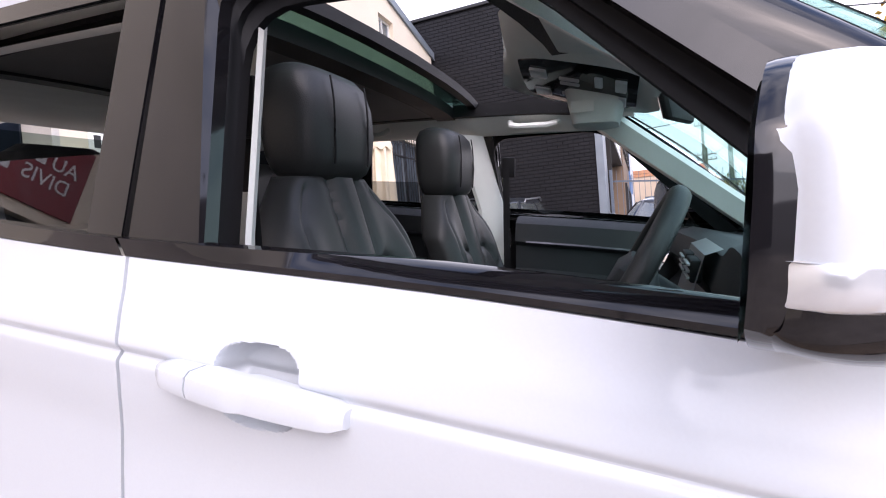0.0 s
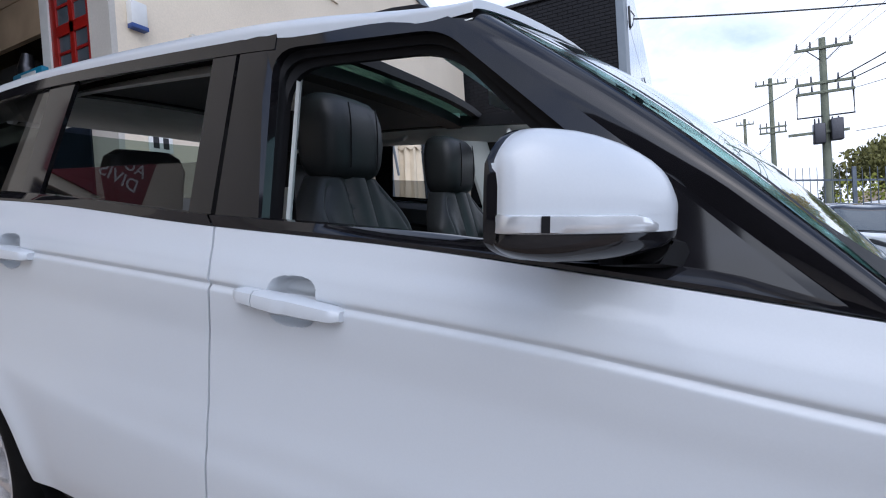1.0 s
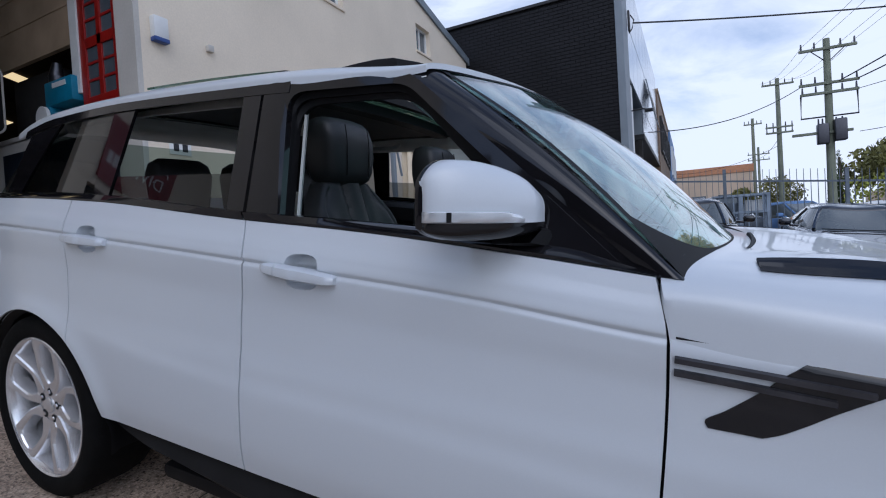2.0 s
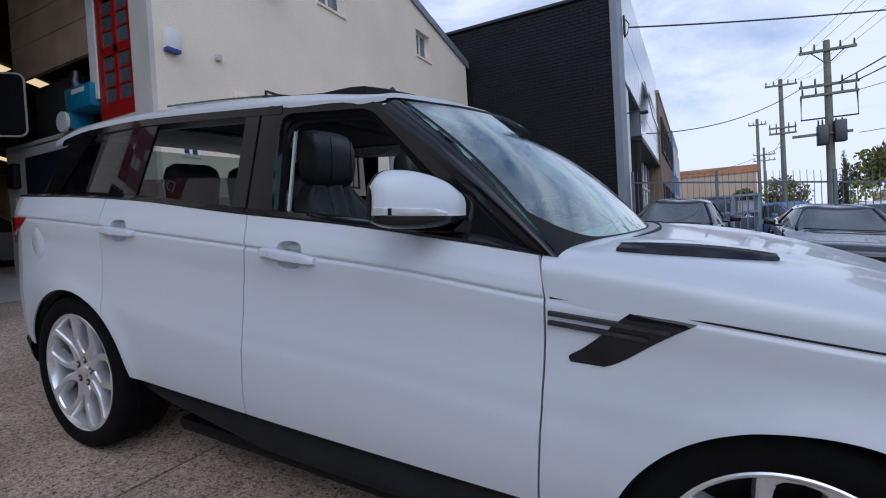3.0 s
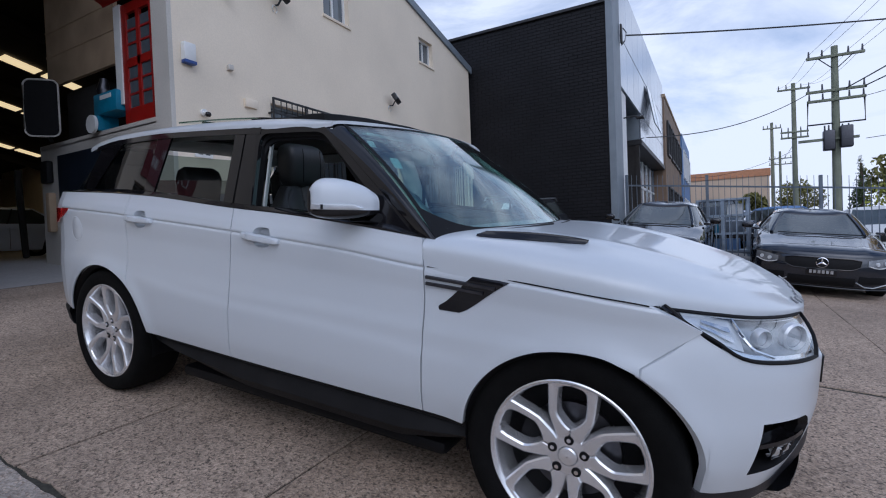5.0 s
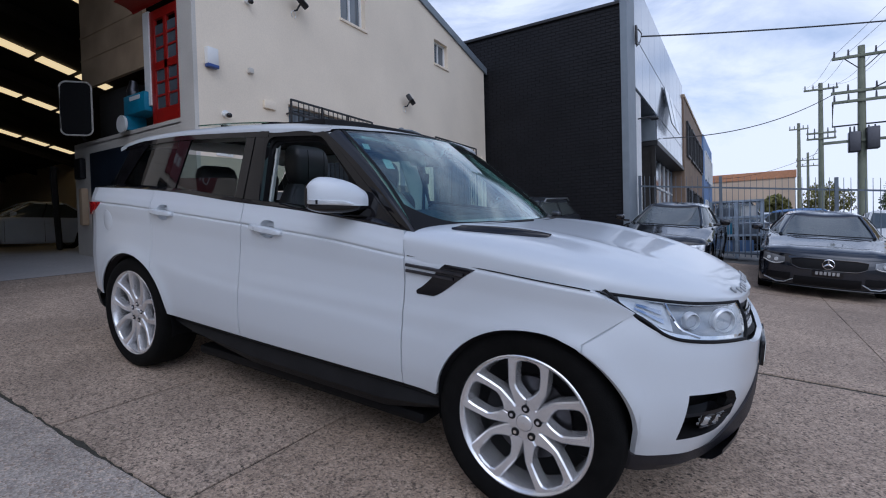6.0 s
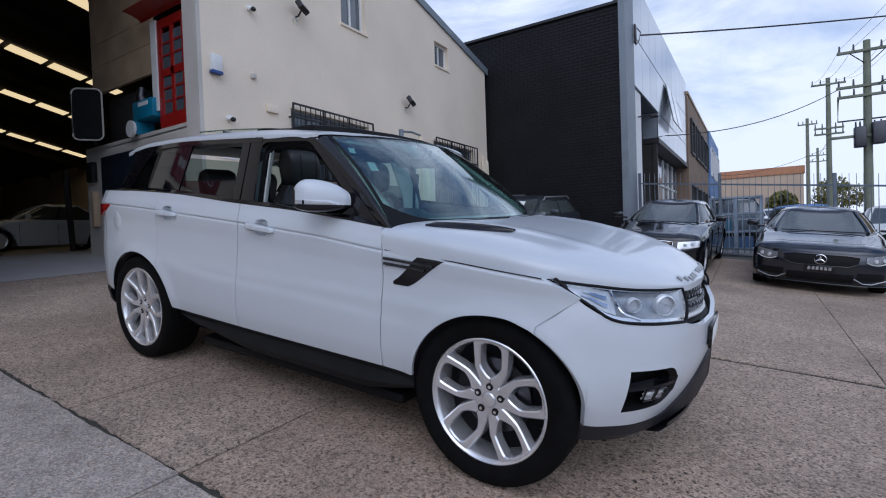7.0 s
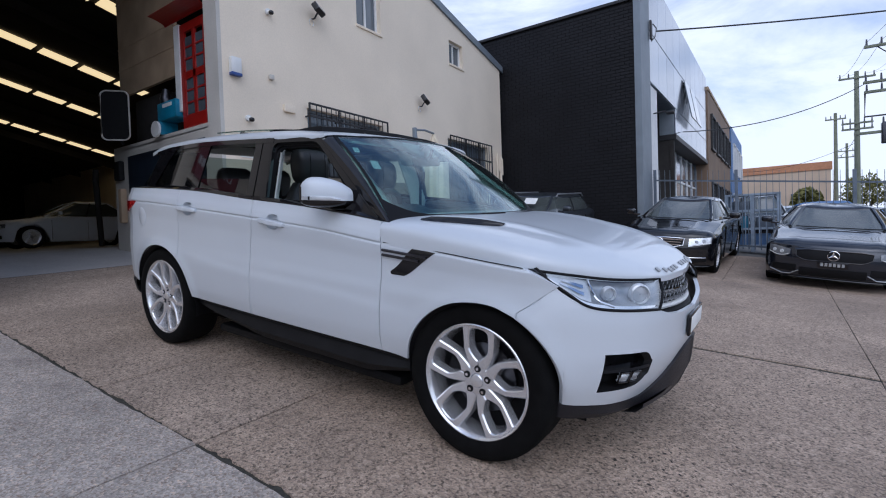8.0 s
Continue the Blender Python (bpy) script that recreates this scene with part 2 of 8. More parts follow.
M["red"] = mat("red_gloss_paint", (0.31, 0.012, 0.008), 0.35, coat=0.2, stain=0.1, stain_scale=5)
M["navy"] = mat("navy_board", (0.012, 0.018, 0.03), 0.45, stain=0.35, stain_scale=3)
M["clad"] = mat("brown_sheet_cladding", (0.42, 0.31, 0.20), 0.7, stain=0.18, stain_scale=2)
M["blue"] = mat("blue_painted_metal", (0.02, 0.20, 0.33), 0.4, stain=0.12, stain_scale=12)
M["white"] = mat("white_painted_metal", (0.74, 0.74, 0.72), 0.5, stain=0.06, stain_scale=6)
M["blackmetal"] = mat("black_painted_metal", (0.02, 0.02, 0.022), 0.5, stain=0.2, stain_scale=10)
M["fence"] = mat("blue_grey_steel", (0.14, 0.165, 0.20), 0.45, metal=0.4, stain=0.15, stain_scale=6)
M["wood"] = mat("weathered_pole_timber", (0.21, 0.225, 0.165), 0.9, grain=0.2, grain_scale=30, stain=0.2, stain_scale=1.5)
M["leaf"] = mat("tree_leaves", (0.055, 0.085, 0.028), 0.7, stain=0.5, stain_scale=1.2, grain=0.3, grain_scale=5)
M["leaf_warm"] = mat("autumn_leaves", (0.55, 0.34, 0.05), 0.7, stain=0.45, stain_scale=1.5, grain=0.3, grain_scale=6)
M["hedge"] = mat("yellow_green_hedge", (0.28, 0.30, 0.05), 0.8, stain=0.35, stain_scale=1.5, grain=0.3, grain_scale=7)
M["leaf_olive"] = mat("olive_tree_leaves", (0.17, 0.165, 0.05), 0.7, stain=0.5, stain_scale=1.2, grain=0.3, grain_scale=5)
M["bark"] = mat("bark", (0.11, 0.085, 0.065), 0.95, grain=0.3, grain_scale=14, bump=0.5, bump_scale=30)
M["pane"] = mat("window_pane", (0.09, 0.11, 0.13), 0.06, coat=0.6, stain=0.25, stain_scale=1.2)
M["facade_pane"] = mat("silver_reflective_pane", (0.30, 0.33, 0.38), 0.12, metal=0.75, stain=0.06, stain_scale=0.7, each=0.12)
M["brown"] = mat("brown_cladding", (0.21, 0.14, 0.09), 0.7, stain=0.12, stain_scale=1)
M["fblue"] = mat("blue_facade", (0.12, 0.22, 0.42), 0.6, stain=0.1, stain_scale=1)
M["orange"] = mat("orange_brick", (0.52, 0.25, 0.13), 0.85, stain=0.12, stain_scale=0.5, grain=0.1, grain_scale=6)
M["tan"] = mat("tan_wall", (0.60, 0.46, 0.33), 0.85, stain=0.1, stain_scale=0.5)
M["blackpaint"] = mat("black_car_paint", (0.005, 0.005, 0.007), 0.10, spec=0.5, coat=0.7, stain=0.15, stain_scale=3)
M["greypaint"] = mat("dark_grey_car_paint", (0.014, 0.018, 0.028), 0.18, metal=0.4, spec=0.5, coat=1.0, stain=0.08, stain_scale=3)
M["greenpaint"] = mat("grey_green_car_paint", (0.045, 0.052, 0.062), 0.28, metal=0.4, coat=0.7, stain=0.08)
M["carglass"] = mat("dark_car_glass", (0.075, 0.085, 0.080), 0.05, coat=0.7, stain=0.2, stain_scale=2)
M["headlamp"] = mat("headlamp_unit", (0.72, 0.74, 0.76), 0.18, metal=0.45, coat=0.8, stain=0.2, stain_scale=12)
M["navyblue"] = mat("blue_plastic", (0.03, 0.07, 0.25), 0.4, stain=0.05)
M["wallred"] = mat("red_sign_board", (0.22, 0.015, 0.025), 0.5, stain=0.08)


def brick_mat():
    """Painted black brickwork: courses, joints and relief."""
    m = bpy.data.materials.new("black_painted_brick")
    m.use_nodes = True
    nt = m.node_tree
    b = nt.nodes["Principled BSDF"]
    tc = nt.nodes.new("ShaderNodeTexCoord")
    mp = nt.nodes.new("ShaderNodeMapping")
    mp.inputs["Rotation"].default_value = (radians(90), 0, 0)
    br = nt.nodes.new("ShaderNodeTexBrick")
    br.inputs["Color1"].default_value, br.inputs["Color2"].default_value = (0.018, 0.018, 0.022, 1), (0.030, 0.030, 0.035, 1)
    br.inputs["Mortar"].default_value = (0.004, 0.004, 0.005, 1)
    br.inputs["Scale"].default_value = 1.0
    br.inputs["Mortar Size"].default_value, br.inputs["Mortar Smooth"].default_value = 0.010, 0.3
    br.inputs["Brick Width"].default_value, br.inputs["Row Height"].default_value = 0.24, 0.086
    nz = nt.nodes.new("ShaderNodeTexNoise")
    nz.inputs["Scale"].default_value, nz.inputs["Detail"].default_value = 0.8, 6
    mx = nt.nodes.new("ShaderNodeMix")
    mx.data_type, mx.blend_type = "RGBA", "MULTIPLY"
    mx.inputs[0].default_value = 0.5
    bp = nt.nodes.new("ShaderNodeBump")
    bp.inputs["Strength"].default_value, bp.inputs["Distance"].default_value = 0.9, 0.012
    bp.invert = True
    nt.links.new(tc.outputs["Object"], mp.inputs[0])
    nt.links.new(mp.outputs[0], br.inputs["Vector"])
    nt.links.new(tc.outputs["Object"], nz.inputs["Vector"])
    nt.links.new(br.outputs["Color"], mx.inputs[6])
    nt.links.new(nz.outputs[0], mx.inputs[7])
    nt.links.new(mx.outputs[2], b.inputs["Base Color"])
    nt.links.new(br.outputs["Fac"], bp.inputs["Height"])
    nt.links.new(bp.outputs[0], b.inputs["Normal"])
    b.inputs["Roughness"].default_value = 0.6
    b.inputs["Specular IOR Level"].default_value = 0.25
    return m


M["brick"] = brick_mat()
M["black_brick"] = mat("black_painted_brick_face", (0.011, 0.011, 0.013), 0.6, spec=0.22, grain=0.25, grain_scale=40, stain=0.25, stain_scale=1.1, bump=0.4, bump_scale=45, each=0.12)
M["mortar"] = mat("black_painted_mortar", (0.007, 0.007, 0.008), 0.9, spec=0.2, stain=0.2, stain_scale=2)


# ---- mesh helpers ----
def finish(bm, smooth=True, angle=35):
    bmesh.ops.remove_doubles(bm, verts=bm.verts, dist=1e-5)
    bmesh.ops.recalc_face_normals(bm, faces=bm.faces)
    for f in bm.faces:
        f.smooth = smooth
    if smooth:
        for e in bm.edges:
            if len(e.link_faces) == 2 and e.calc_face_angle(0) > radians(angle):
                e.smooth = False


def part(name, bm, material, parent=None, label="", smooth=True, angle=35):
    """One bmesh as one mesh object, under a thing where one is given."""
    finish(bm, smooth, angle)
    me = bpy.data.meshes.new(name)
    bm.to_mesh(me)
    bm.free()
    me.materials.append(M[material])
    ob = new(name, me)
    if parent is not None:
        ob.parent = parent
    if label:
        ob["label"] = label
    return ob


def thing(name, label, category, m=None, group="", kind=""):
    ob = new(name)
    ob.empty_display_size = 0.1
    if m is not None:
        ob.matrix_basis = m
    return tagged(ob, label, category, group, kind)


def box(bm, x0, x1, y0, y1, z0, z1, bevel=0.0, m=None, segs=2):
    """Adds a box, its edges rounded."""
    mm = Matrix.Translation(((x0 + x1) / 2, (y0 + y1) / 2, (z0 + z1) / 2)) @ Matrix.Diagonal((abs(x1 - x0), abs(y1 - y0), abs(z1 - z0), 1))
    vs = bmesh.ops.create_cube(bm, size=1, matrix=mm)["verts"]
    if bevel:
        es = list({e for v in vs for e in v.link_edges})
        vs = bmesh.ops.bevel(bm, geom=es, offset=bevel, segments=segs, affect="EDGES", profile=0.5)["verts"]
    if m is not None:
        bmesh.ops.transform(bm, matrix=m, verts=list(vs))
    return bm


def cyl(bm, p0, p1, r0, r1=None, n=16):
    """Adds a round bar from p0 to p1."""
    a, b = Vector(p0), Vector(p1)
    d = b - a
    m = Matrix.Translation((a + b) / 2) @ d.to_track_quat("Z", "Y").to_matrix().to_4x4()
    bmesh.ops.create_cone(bm, cap_ends=True, segments=n, radius1=r0, radius2=r0 if r1 is None else r1, depth=d.length, matrix=m)
    return bm


def tube(bm, pts, r, n=8, closed=False):
    """Adds a bent round bar along points."""
    pts = [Vector(p) for p in pts]
    rings = []
    for i, p in enumerate(pts):
        a = pts[i - 1] if (i or closed) else p
        b = pts[(i + 1) % len(pts)] if (i < len(pts) - 1 or closed) else p
        q = (b - a).normalized().to_track_quat("Z", "Y")
        rr = r[i] if isinstance(r, (list, tuple)) else r
        rings.append([bm.verts.new(p + q @ Vector((rr * math.cos(k * math.tau / n), rr * math.sin(k * math.tau / n), 0))) for k in range(n)])
    last = len(rings) if closed else len(rings) - 1
    for i in range(last):
        A, B = rings[i], rings[(i + 1) % len(rings)]
        off = 0
        if closed and i == last - 1:
            off = min(range(n), key=lambda o: (A[0].co - B[o].co).length)
        for k in range(n):
            bm.faces.new((A[k], A[(k + 1) % n], B[(k + 1 + off) % n], B[(k + off) % n]))
    if not closed:
        bm.faces.new(rings[0][::-1])
        bm.faces.new(rings[-1])
    return bm


def grid(bm, rows, closed=False):
    """Adds a sheet of quads through rows of points."""
    vs = [[bm.verts.new(p) for p in row] for row in rows]
    for a, b in zip(vs, vs[1:]):
        n = len(a)
        for k in range(n if closed else n - 1):
            try:
                bm.faces.new((a[k], a[(k + 1) % n], b[(k + 1) % n], b[k]))
            except ValueError:
                pass
    return vs


def thick(bm, vec):
    """Gives a sheet a return: its rim is drawn out by vec and left open behind."""
    rim = [e for e in bm.edges if len(e.link_faces) == 1]
    made = bmesh.ops.extrude_edge_only(bm, edges=rim)["geom"]
    bmesh.ops.translate(bm, vec=vec, verts=[g for g in made if isinstance(g, bmesh.types.BMVert)])
    return bm


def solid(bm, t):
    """Gives a sheet a thickness t, to the side away from its normals."""
    bmesh.ops.recalc_face_normals(bm, faces=bm.faces)
    bmesh.ops.solidify(bm, geom=list(bm.faces), thickness=t)
    return bm


def curve(pts):
    """A smooth function through (x, value) pairs."""
    xs, ys = [p[0] for p in pts], [p[1] for p in pts]
    n = len(xs)
    d = [(ys[i + 1] - ys[i]) / (xs[i + 1] - xs[i]) for i in range(n - 1)]
    t = [d[0]] + [0 if d[i - 1] * d[i] <= 0 else 2 * d[i - 1] * d[i] / (d[i - 1] + d[i]) for i in range(1, n - 1)] + [d[-1]]

    def at(x):
        if x <= xs[0]:
            return ys[0] + t[0] * (x - xs[0])
        if x >= xs[-1]:
            return ys[-1] + t[-1] * (x - xs[-1])
        i = next(k for k in range(n - 1) if x <= xs[k + 1])
        h = xs[i + 1] - xs[i]
        s = (x - xs[i]) / h
        return ((2 * s**3 - 3 * s**2 + 1) * ys[i] + (s**3 - 2 * s**2 + s) * h * t[i] + (3 * s**2 - 2 * s**3) * ys[i + 1] + (s**3 - s**2) * h * t[i + 1])
    return at


def lin(a, b, n):
    return [a + (b - a) * i / n for i in range(n + 1)]


def rounded(cx, cz, w, h, r, n=5):
    """A rounded rectangle's outline in two coordinates."""
    out = []
    for sx, sz, a0 in ((1, 1, 0), (-1, 1, 90), (-1, -1, 180), (1, -1, 270)):
        for k in range(n + 1):
            a = radians(a0 + 90 * k / n)
            out.append((cx + sx * (w / 2 - r) + r * math.cos(a), cz + sz * (h / 2 - r) + r * math.sin(a)))
    return out


ACROSS = curve([(1.72, 0.0759), (4.0, 0.115), (6.5, 0.16), (8.5, 0.26), (10.4, 0.40), (15.0, 0.50)])


def slope(x, y):
    """The height of the yard, which falls from the workshop to the street."""
    fx = max(-7.0, min(9.0, x))
    return -0.0971 * fx + (0.0441 * max(-9.0, y) if y < 1.72 else ACROSS(min(y, 15.0)))


CAR_AXES = Matrix(((0.995324, 0.004260, 0.096502, 0), (0, 0.999027, -0.044104, 0), (-0.096596, 0.043898, 0.994355, 0), (0, 0, 0, 1)))


# ---- the white SUV: its own axes, x ahead, origin on the ground under the rear axle ----
suv = thing("suv_car", "white luxury SUV with black window surrounds, parked on the sloping concrete", "car", CAR_AXES)

PLAN = curve([(-0.97, 0.56), (-0.85, 0.78), (-0.7, 0.885), (-0.5, 0.945), (-0.2, 0.972), (0.1, 0.985), (0.6, 0.98), (1.3, 0.983), (2.0, 0.976), (2.4, 0.968), (2.9, 0.98), (3.15, 0.962), (3.33, 0.92)])
TUCK = curve([(0.2, 0.13), (0.36, 0.060), (0.44, 0.032), (0.54, 0.012), (0.66, 0.004), (0.76, 0.001), (0.84, 0.008), (0.95, 0.012), (1.03, 0.006), (1.075, 0.004), (1.11, 0.012), (1.15, 0.028), (1.2, 0.046), (1.27, 0.076)])
CREASE = curve([(-0.7, 1.15), (0.0, 1.14), (0.55, 1.118), (1.3, 1.085), (1.91, 1.050), (2.33, 1.010), (2.66, 0.994), (3.13, 0.957)])
BELT = curve([(-0.8, 1.245), (-0.62, 1.250), (0.0, 1.252), (0.45, 1.243), (1.18, 1.199), (1.64, 1.177), (2.1, 1.140), (2.28, 1.122)])
LOWER = curve([(0.3, 0.80), (0.57, 0.772), (1.2, 0.728), (1.8, 0.712), (2.1, 0.698), (2.33, 0.680), (2.75, 0.66)])
SILL = curve([(0.4, 0.468), (0.6, 0.456), (1.19, 0.446), (2.33, 0.427), (2.6, 0.416)])
GLASS_B = curve([(-0.6, 0.79), (-0.35, 0.85), (0.0, 0.905), (0.5, 0.935), (1.2, 0.945), (1.65, 0.905), (2.0, 0.898), (2.35, 0.885)])
ROOFLINE = curve([(-0.55, 1.545), (-0.35, 1.566), (-0.1, 1.585), (0.55, 1.606), (1.2, 1.601), (1.66, 1.594), (1.73, 1.600)])
REAR_ARCH, FRONT_ARCH = (0.03, 0.39, 0.455, 0.424), (2.932, 0.39, 0.416, 0.392)


def arch_gap(x, z, arch):
    """How far outside an arch's opening a point lies."""
    cx, cz, a, b = arch
    r = math.hypot((x - cx) / a, (z - cz) / b)
    return (r - 1) * min(a, b)


def half(x, z):
    """The body's half width at a place of the side."""
    lift = (CREASE(x) - 1.075) * min(1, max(0, (z - 0.72) / 0.25))
    y = PLAN(x) - TUCK(z - lift)
    d = z - CREASE(x)
    y -= 0.0075 * math.exp(-(((d + 0.004) / 0.0065) ** 2))
    if 0.3 < x < 2.75:
        y += 0.008 / (1 + math.exp(-(LOWER(x) - z) / 0.013)) * min(1, (x - 0.3) / 0.3, (2.75 - x) / 0.4)
    for arch in (REAR_ARCH, FRONT_ARCH):
        g = arch_gap(x, z, arch)
        if g > -0.05:
            y += 0.012 * math.exp(-((g / 0.055) ** 2))
    for cx, cz in ((1.452, 1.069), (0.462, 1.113)):
        r = abs((x - cx) / 0.057) ** 3 + abs((z - cz) / 0.046) ** 3
        if r < 1:
            q = min(1, (1 - r) * 1.5)
            y -= 0.034 * q * (2 - q)
    return y


def side_glass(x, z):
    return GLASS_B(x) - 0.27 * (z - 1.2)


FINE_U = lin(0, 0.09, 12) + lin(0.094, 0.30, 90) + lin(0.31, 1, 70)
FINE_V = lin(0, 0.76, 80) + lin(0.764, 0.975, 76) + lin(0.98, 1, 5)


def panel(name, xl, xr, zlo, zhi, nu, nv, s, label="", parent=suv, depth=0.03, surface=half, material="paint", out=0.0, mid=0.9, fine=False, mid_low=None):
    """A panel of the side s (-1: the driver's side) between two shut lines and two edges."""
    bm = bmesh.new()
    rows = []
    xm0, xm1 = xl(mid), xr(mid)
    xn0, xn1 = (xl(mid_low), xr(mid_low)) if mid_low else (xm0, xm1)
    us, vs = (lin(0, 1, nu), lin(0, 1, nv)) if not fine else (FINE_U, FINE_V)
    for u in us:
        x0 = xm0 + (xm1 - xm0) * u
        row = []
        for v in vs:
            z_low = zlo(xn0 + (xn1 - xn0) * u)
            z = z_low + (zhi(x0) - z_low) * v
            x = xl(z) + (xr(z) - xl(z)) * u
            row.append((x, s * (surface(x, z) + out), z))
        rows.append(row)
    grid(bm, rows)
    thick(bm, (0, -s * depth, 0))
    return part(name, bm, material, parent, label, angle=30)


def const(v):
    return lambda _: v


def wing_end(z):
    return min(3.288, 3.125 + 1.28 * max(0, z - 0.763))


WING_EDGE = curve([(2.30, 1.010), (2.66, 0.992), (3.0, 0.967), (3.14, 0.955), (3.19, 0.938), (3.24, 0.916), (3.288, 0.893)])


def wing_top(x):
    return WING_EDGE(2.34 + (x - 2.34) * (3.288 - 2.34) / (wing_end(0.8) - 2.34))


def arch_low(arch, floor):
    def at(x):
        cx, cz, a, b = arch
        k = (x - cx) / a
        if abs(k) >= 1:
            return floor(x)
        return max(floor(x), cz + b * math.sqrt(1 - k * k))
    return at


GAP_B = curve([(0.4, 1.194), (0.73, 1.217), (0.92, 1.221), (1.09, 1.238), (1.2, 1.219)])
GAP_F = curve([(0.4, 2.328), (0.62, 2.334), (0.82, 2.337), (1.0, 2.333), (1.13, 2.303)])
GAP_R = const(0.318)
for s in (-1, 1):
    k = 130 if s < 0 else 24
    front_door = panel("front_door", lambda z: GAP_B(z) + 0.003, lambda z: GAP_F(z) - 0.003, SILL, BELT, k, k, s, depth=0.05, fine=s < 0)
    rear_door = panel("rear_door", lambda z: GAP_R(z) + 0.002, lambda z: GAP_B(z) - 0.003, arch_low(REAR_ARCH, SILL), BELT, k, k, s, depth=0.05, fine=s < 0)
    panel("rear_quarter", const(-0.5), lambda z: GAP_R(z) - 0.002, arch_low(REAR_ARCH, lambda x: 0.475), BELT, k, k, s)
    panel("front_wing", lambda z: GAP_F(z) + 0.003, wing_end, arch_low(FRONT_ARCH, SILL), wing_top, k, k // 2, s, mid=0.8, mid_low=0.74)
    # gap backing, belt strip and sill
    bm = bmesh.new()
    grid(bm, [[(x, s * (half(x, z) - 0.022), z) for z in lin(SILL(x) + 0.01, BELT(x) - 0.01, 12)] for x in lin(1.15, 1.29, 3)])
    part("door_seal", bm, "seal", suv)
    bm = bmesh.new()
    grid(bm, [[(x, s * (half(x, z) - 0.022), z) for z in lin(SILL(x) + 0.01, 1.0, 12)] for x in lin(2.28, 2.38, 3)])
    grid(bm, [[(x, s * (half(x, z) - 0.016 - 0.02 * max(0, x - 2.33)), z) for z in lin(1.0, 1.10, 6)] for x in lin(2.26, 2.36, 3)])
    part("door_seal", bm, "seal", suv)
    bm = bmesh.new()
    for a, b in ((-0.58, 1.207), (1.213, 2.305)):
        rows = []
        for x in lin(a, b, 30):
            z = BELT(x)
            y0 = half(x, z)
            y1 = side_glass(x, z + 0.028)
            e = min(1, max(0.06, (2.305 - x) / 0.16))
            rows.append([(x, s * (y0 - 0.012), z - 0.004), (x, s * (y0 - 0.001), z + 0.001 * e), (x, s * (y0 + 0.001), z + 0.008 * e), (x, s * (y1 + 0.012), z + 0.024 * e), (x, s * (y1 - 0.006), z + 0.026 * e)])
        grid(bm, rows)
    part("belt_trim", bm, "gloss", suv)
    bm = bmesh.new()
    rows = []
    for x in lin(0.44, 2.60, 40):
        z = SILL(x)
        w = PLAN(x)
        e = min(1, (x - 0.44) / 0.25, (2.60 - x) / 0.2)
        d = 0.25 + 0.75 * min(1, (x - 0.44) / 0.8, (2.60 - x) / 0.4)
        rows.append([(x, s * (w - 0.075), z + 0.02), (x, s * (w - 0.045), z + 0.002), (x, s * (w - 0.048), z - 0.022), (x, s * (w - 0.068), z - 0.034), (x, s * (w - 0.075 + 0.02 * e), z - 0.035 - 0.022 * d),
                     (x, s * (w - 0.072 + 0.03 * e), z - 0.035 - 0.075 * d), (x, s * (w - 0.10 + 0.03 * e), z - 0.035 - 0.120 * d), (x, s * (w - 0.17), z - 0.035 - 0.140 * d), (x, s * (w - 0.45), z - 0.19)])
    grid(bm, rows)
    part("sill_cover", bm, "plastic", suv, angle=25)
    # arch liners
    for arch in (REAR_ARCH, FRONT_ARCH):
        cx, cz, a, b = arch
        bm = bmesh.new()
        rows = []
        for ang in lin(-12, 192, 40):
            c, sn = math.cos(radians(ang)), math.sin(radians(ang))
            x, z = cx + a * c * 0.995, cz + b * sn * 0.995
            y = half(min(3.3, x), max(z, 0.4)) - 0.55 * max(0, x - 3.16)
            rows.append([(x, s * (y - 0.006), z), (x, s * (y - 0.02), z + 0.004 * sn), (cx + (a - 0.02) * c, s * (y - 0.05), cz + (b - 0.02) * sn), (cx + a * c, s * 0.62, cz + b * sn)])
        grid(bm, rows)
        grid(bm, [[(x, s * 0.62, z) for z in lin(0.2, 0.85, 4)] for x in lin(cx - a, cx + a, 4)])
        part("arch_liner", bm, "seal", suv)

# rear corner and tailgate
def rear_plan(k):
    px = curve([(0, -0.5), (0.25, -0.71), (0.5, -0.86), (0.75, -0.93), (1.0, -0.955)])
    py = curve([(0, 0.945), (0.25, 0.875), (0.5, 0.74), (0.75, 0.42), (1.0, 0.0)])
    return px(k), py(k)


bm = bmesh.new()
rows = []
for k in lin(0, 2, 48):
    x, y = rear_plan(k if k <= 1 else 2 - k)
    sgn = -1 if k <= 1 else 1
    row = []
    for z in lin(0.47, 1.25, 30):
        t = TUCK(z - (CREASE(-0.5) - 1.075) * min(1, max(0, (z - 0.72) / 0.25)))
        lean = max(0, z - 1.15) * 0.25
        row.append((x + (t + lean) * (1 - abs(y) / 0.945), sgn * (y - t * abs(y) / 0.945), z))
    rows.append(row)
grid(bm, rows)
part("tail_body", bm, "paint", suv)
bm = bmesh.new()
rows = []
for k in lin(0, 2, 40):
    x, y = rear_plan(k if k <= 1 else 2 - k)
    sgn = -1 if k <= 1 else 1
    rows.append([(x + 0.01, sgn * (y - 0.025), 0.49), (x - 0.004, sgn * (y - 0.015), 0.45), (x + 0.01, sgn * (y - 0.03), 0.36), (x + 0.12, sgn * max(0, y - 0.12), 0.26)])
grid(bm, rows)
part("rear_bumper", bm, "plastic", suv)
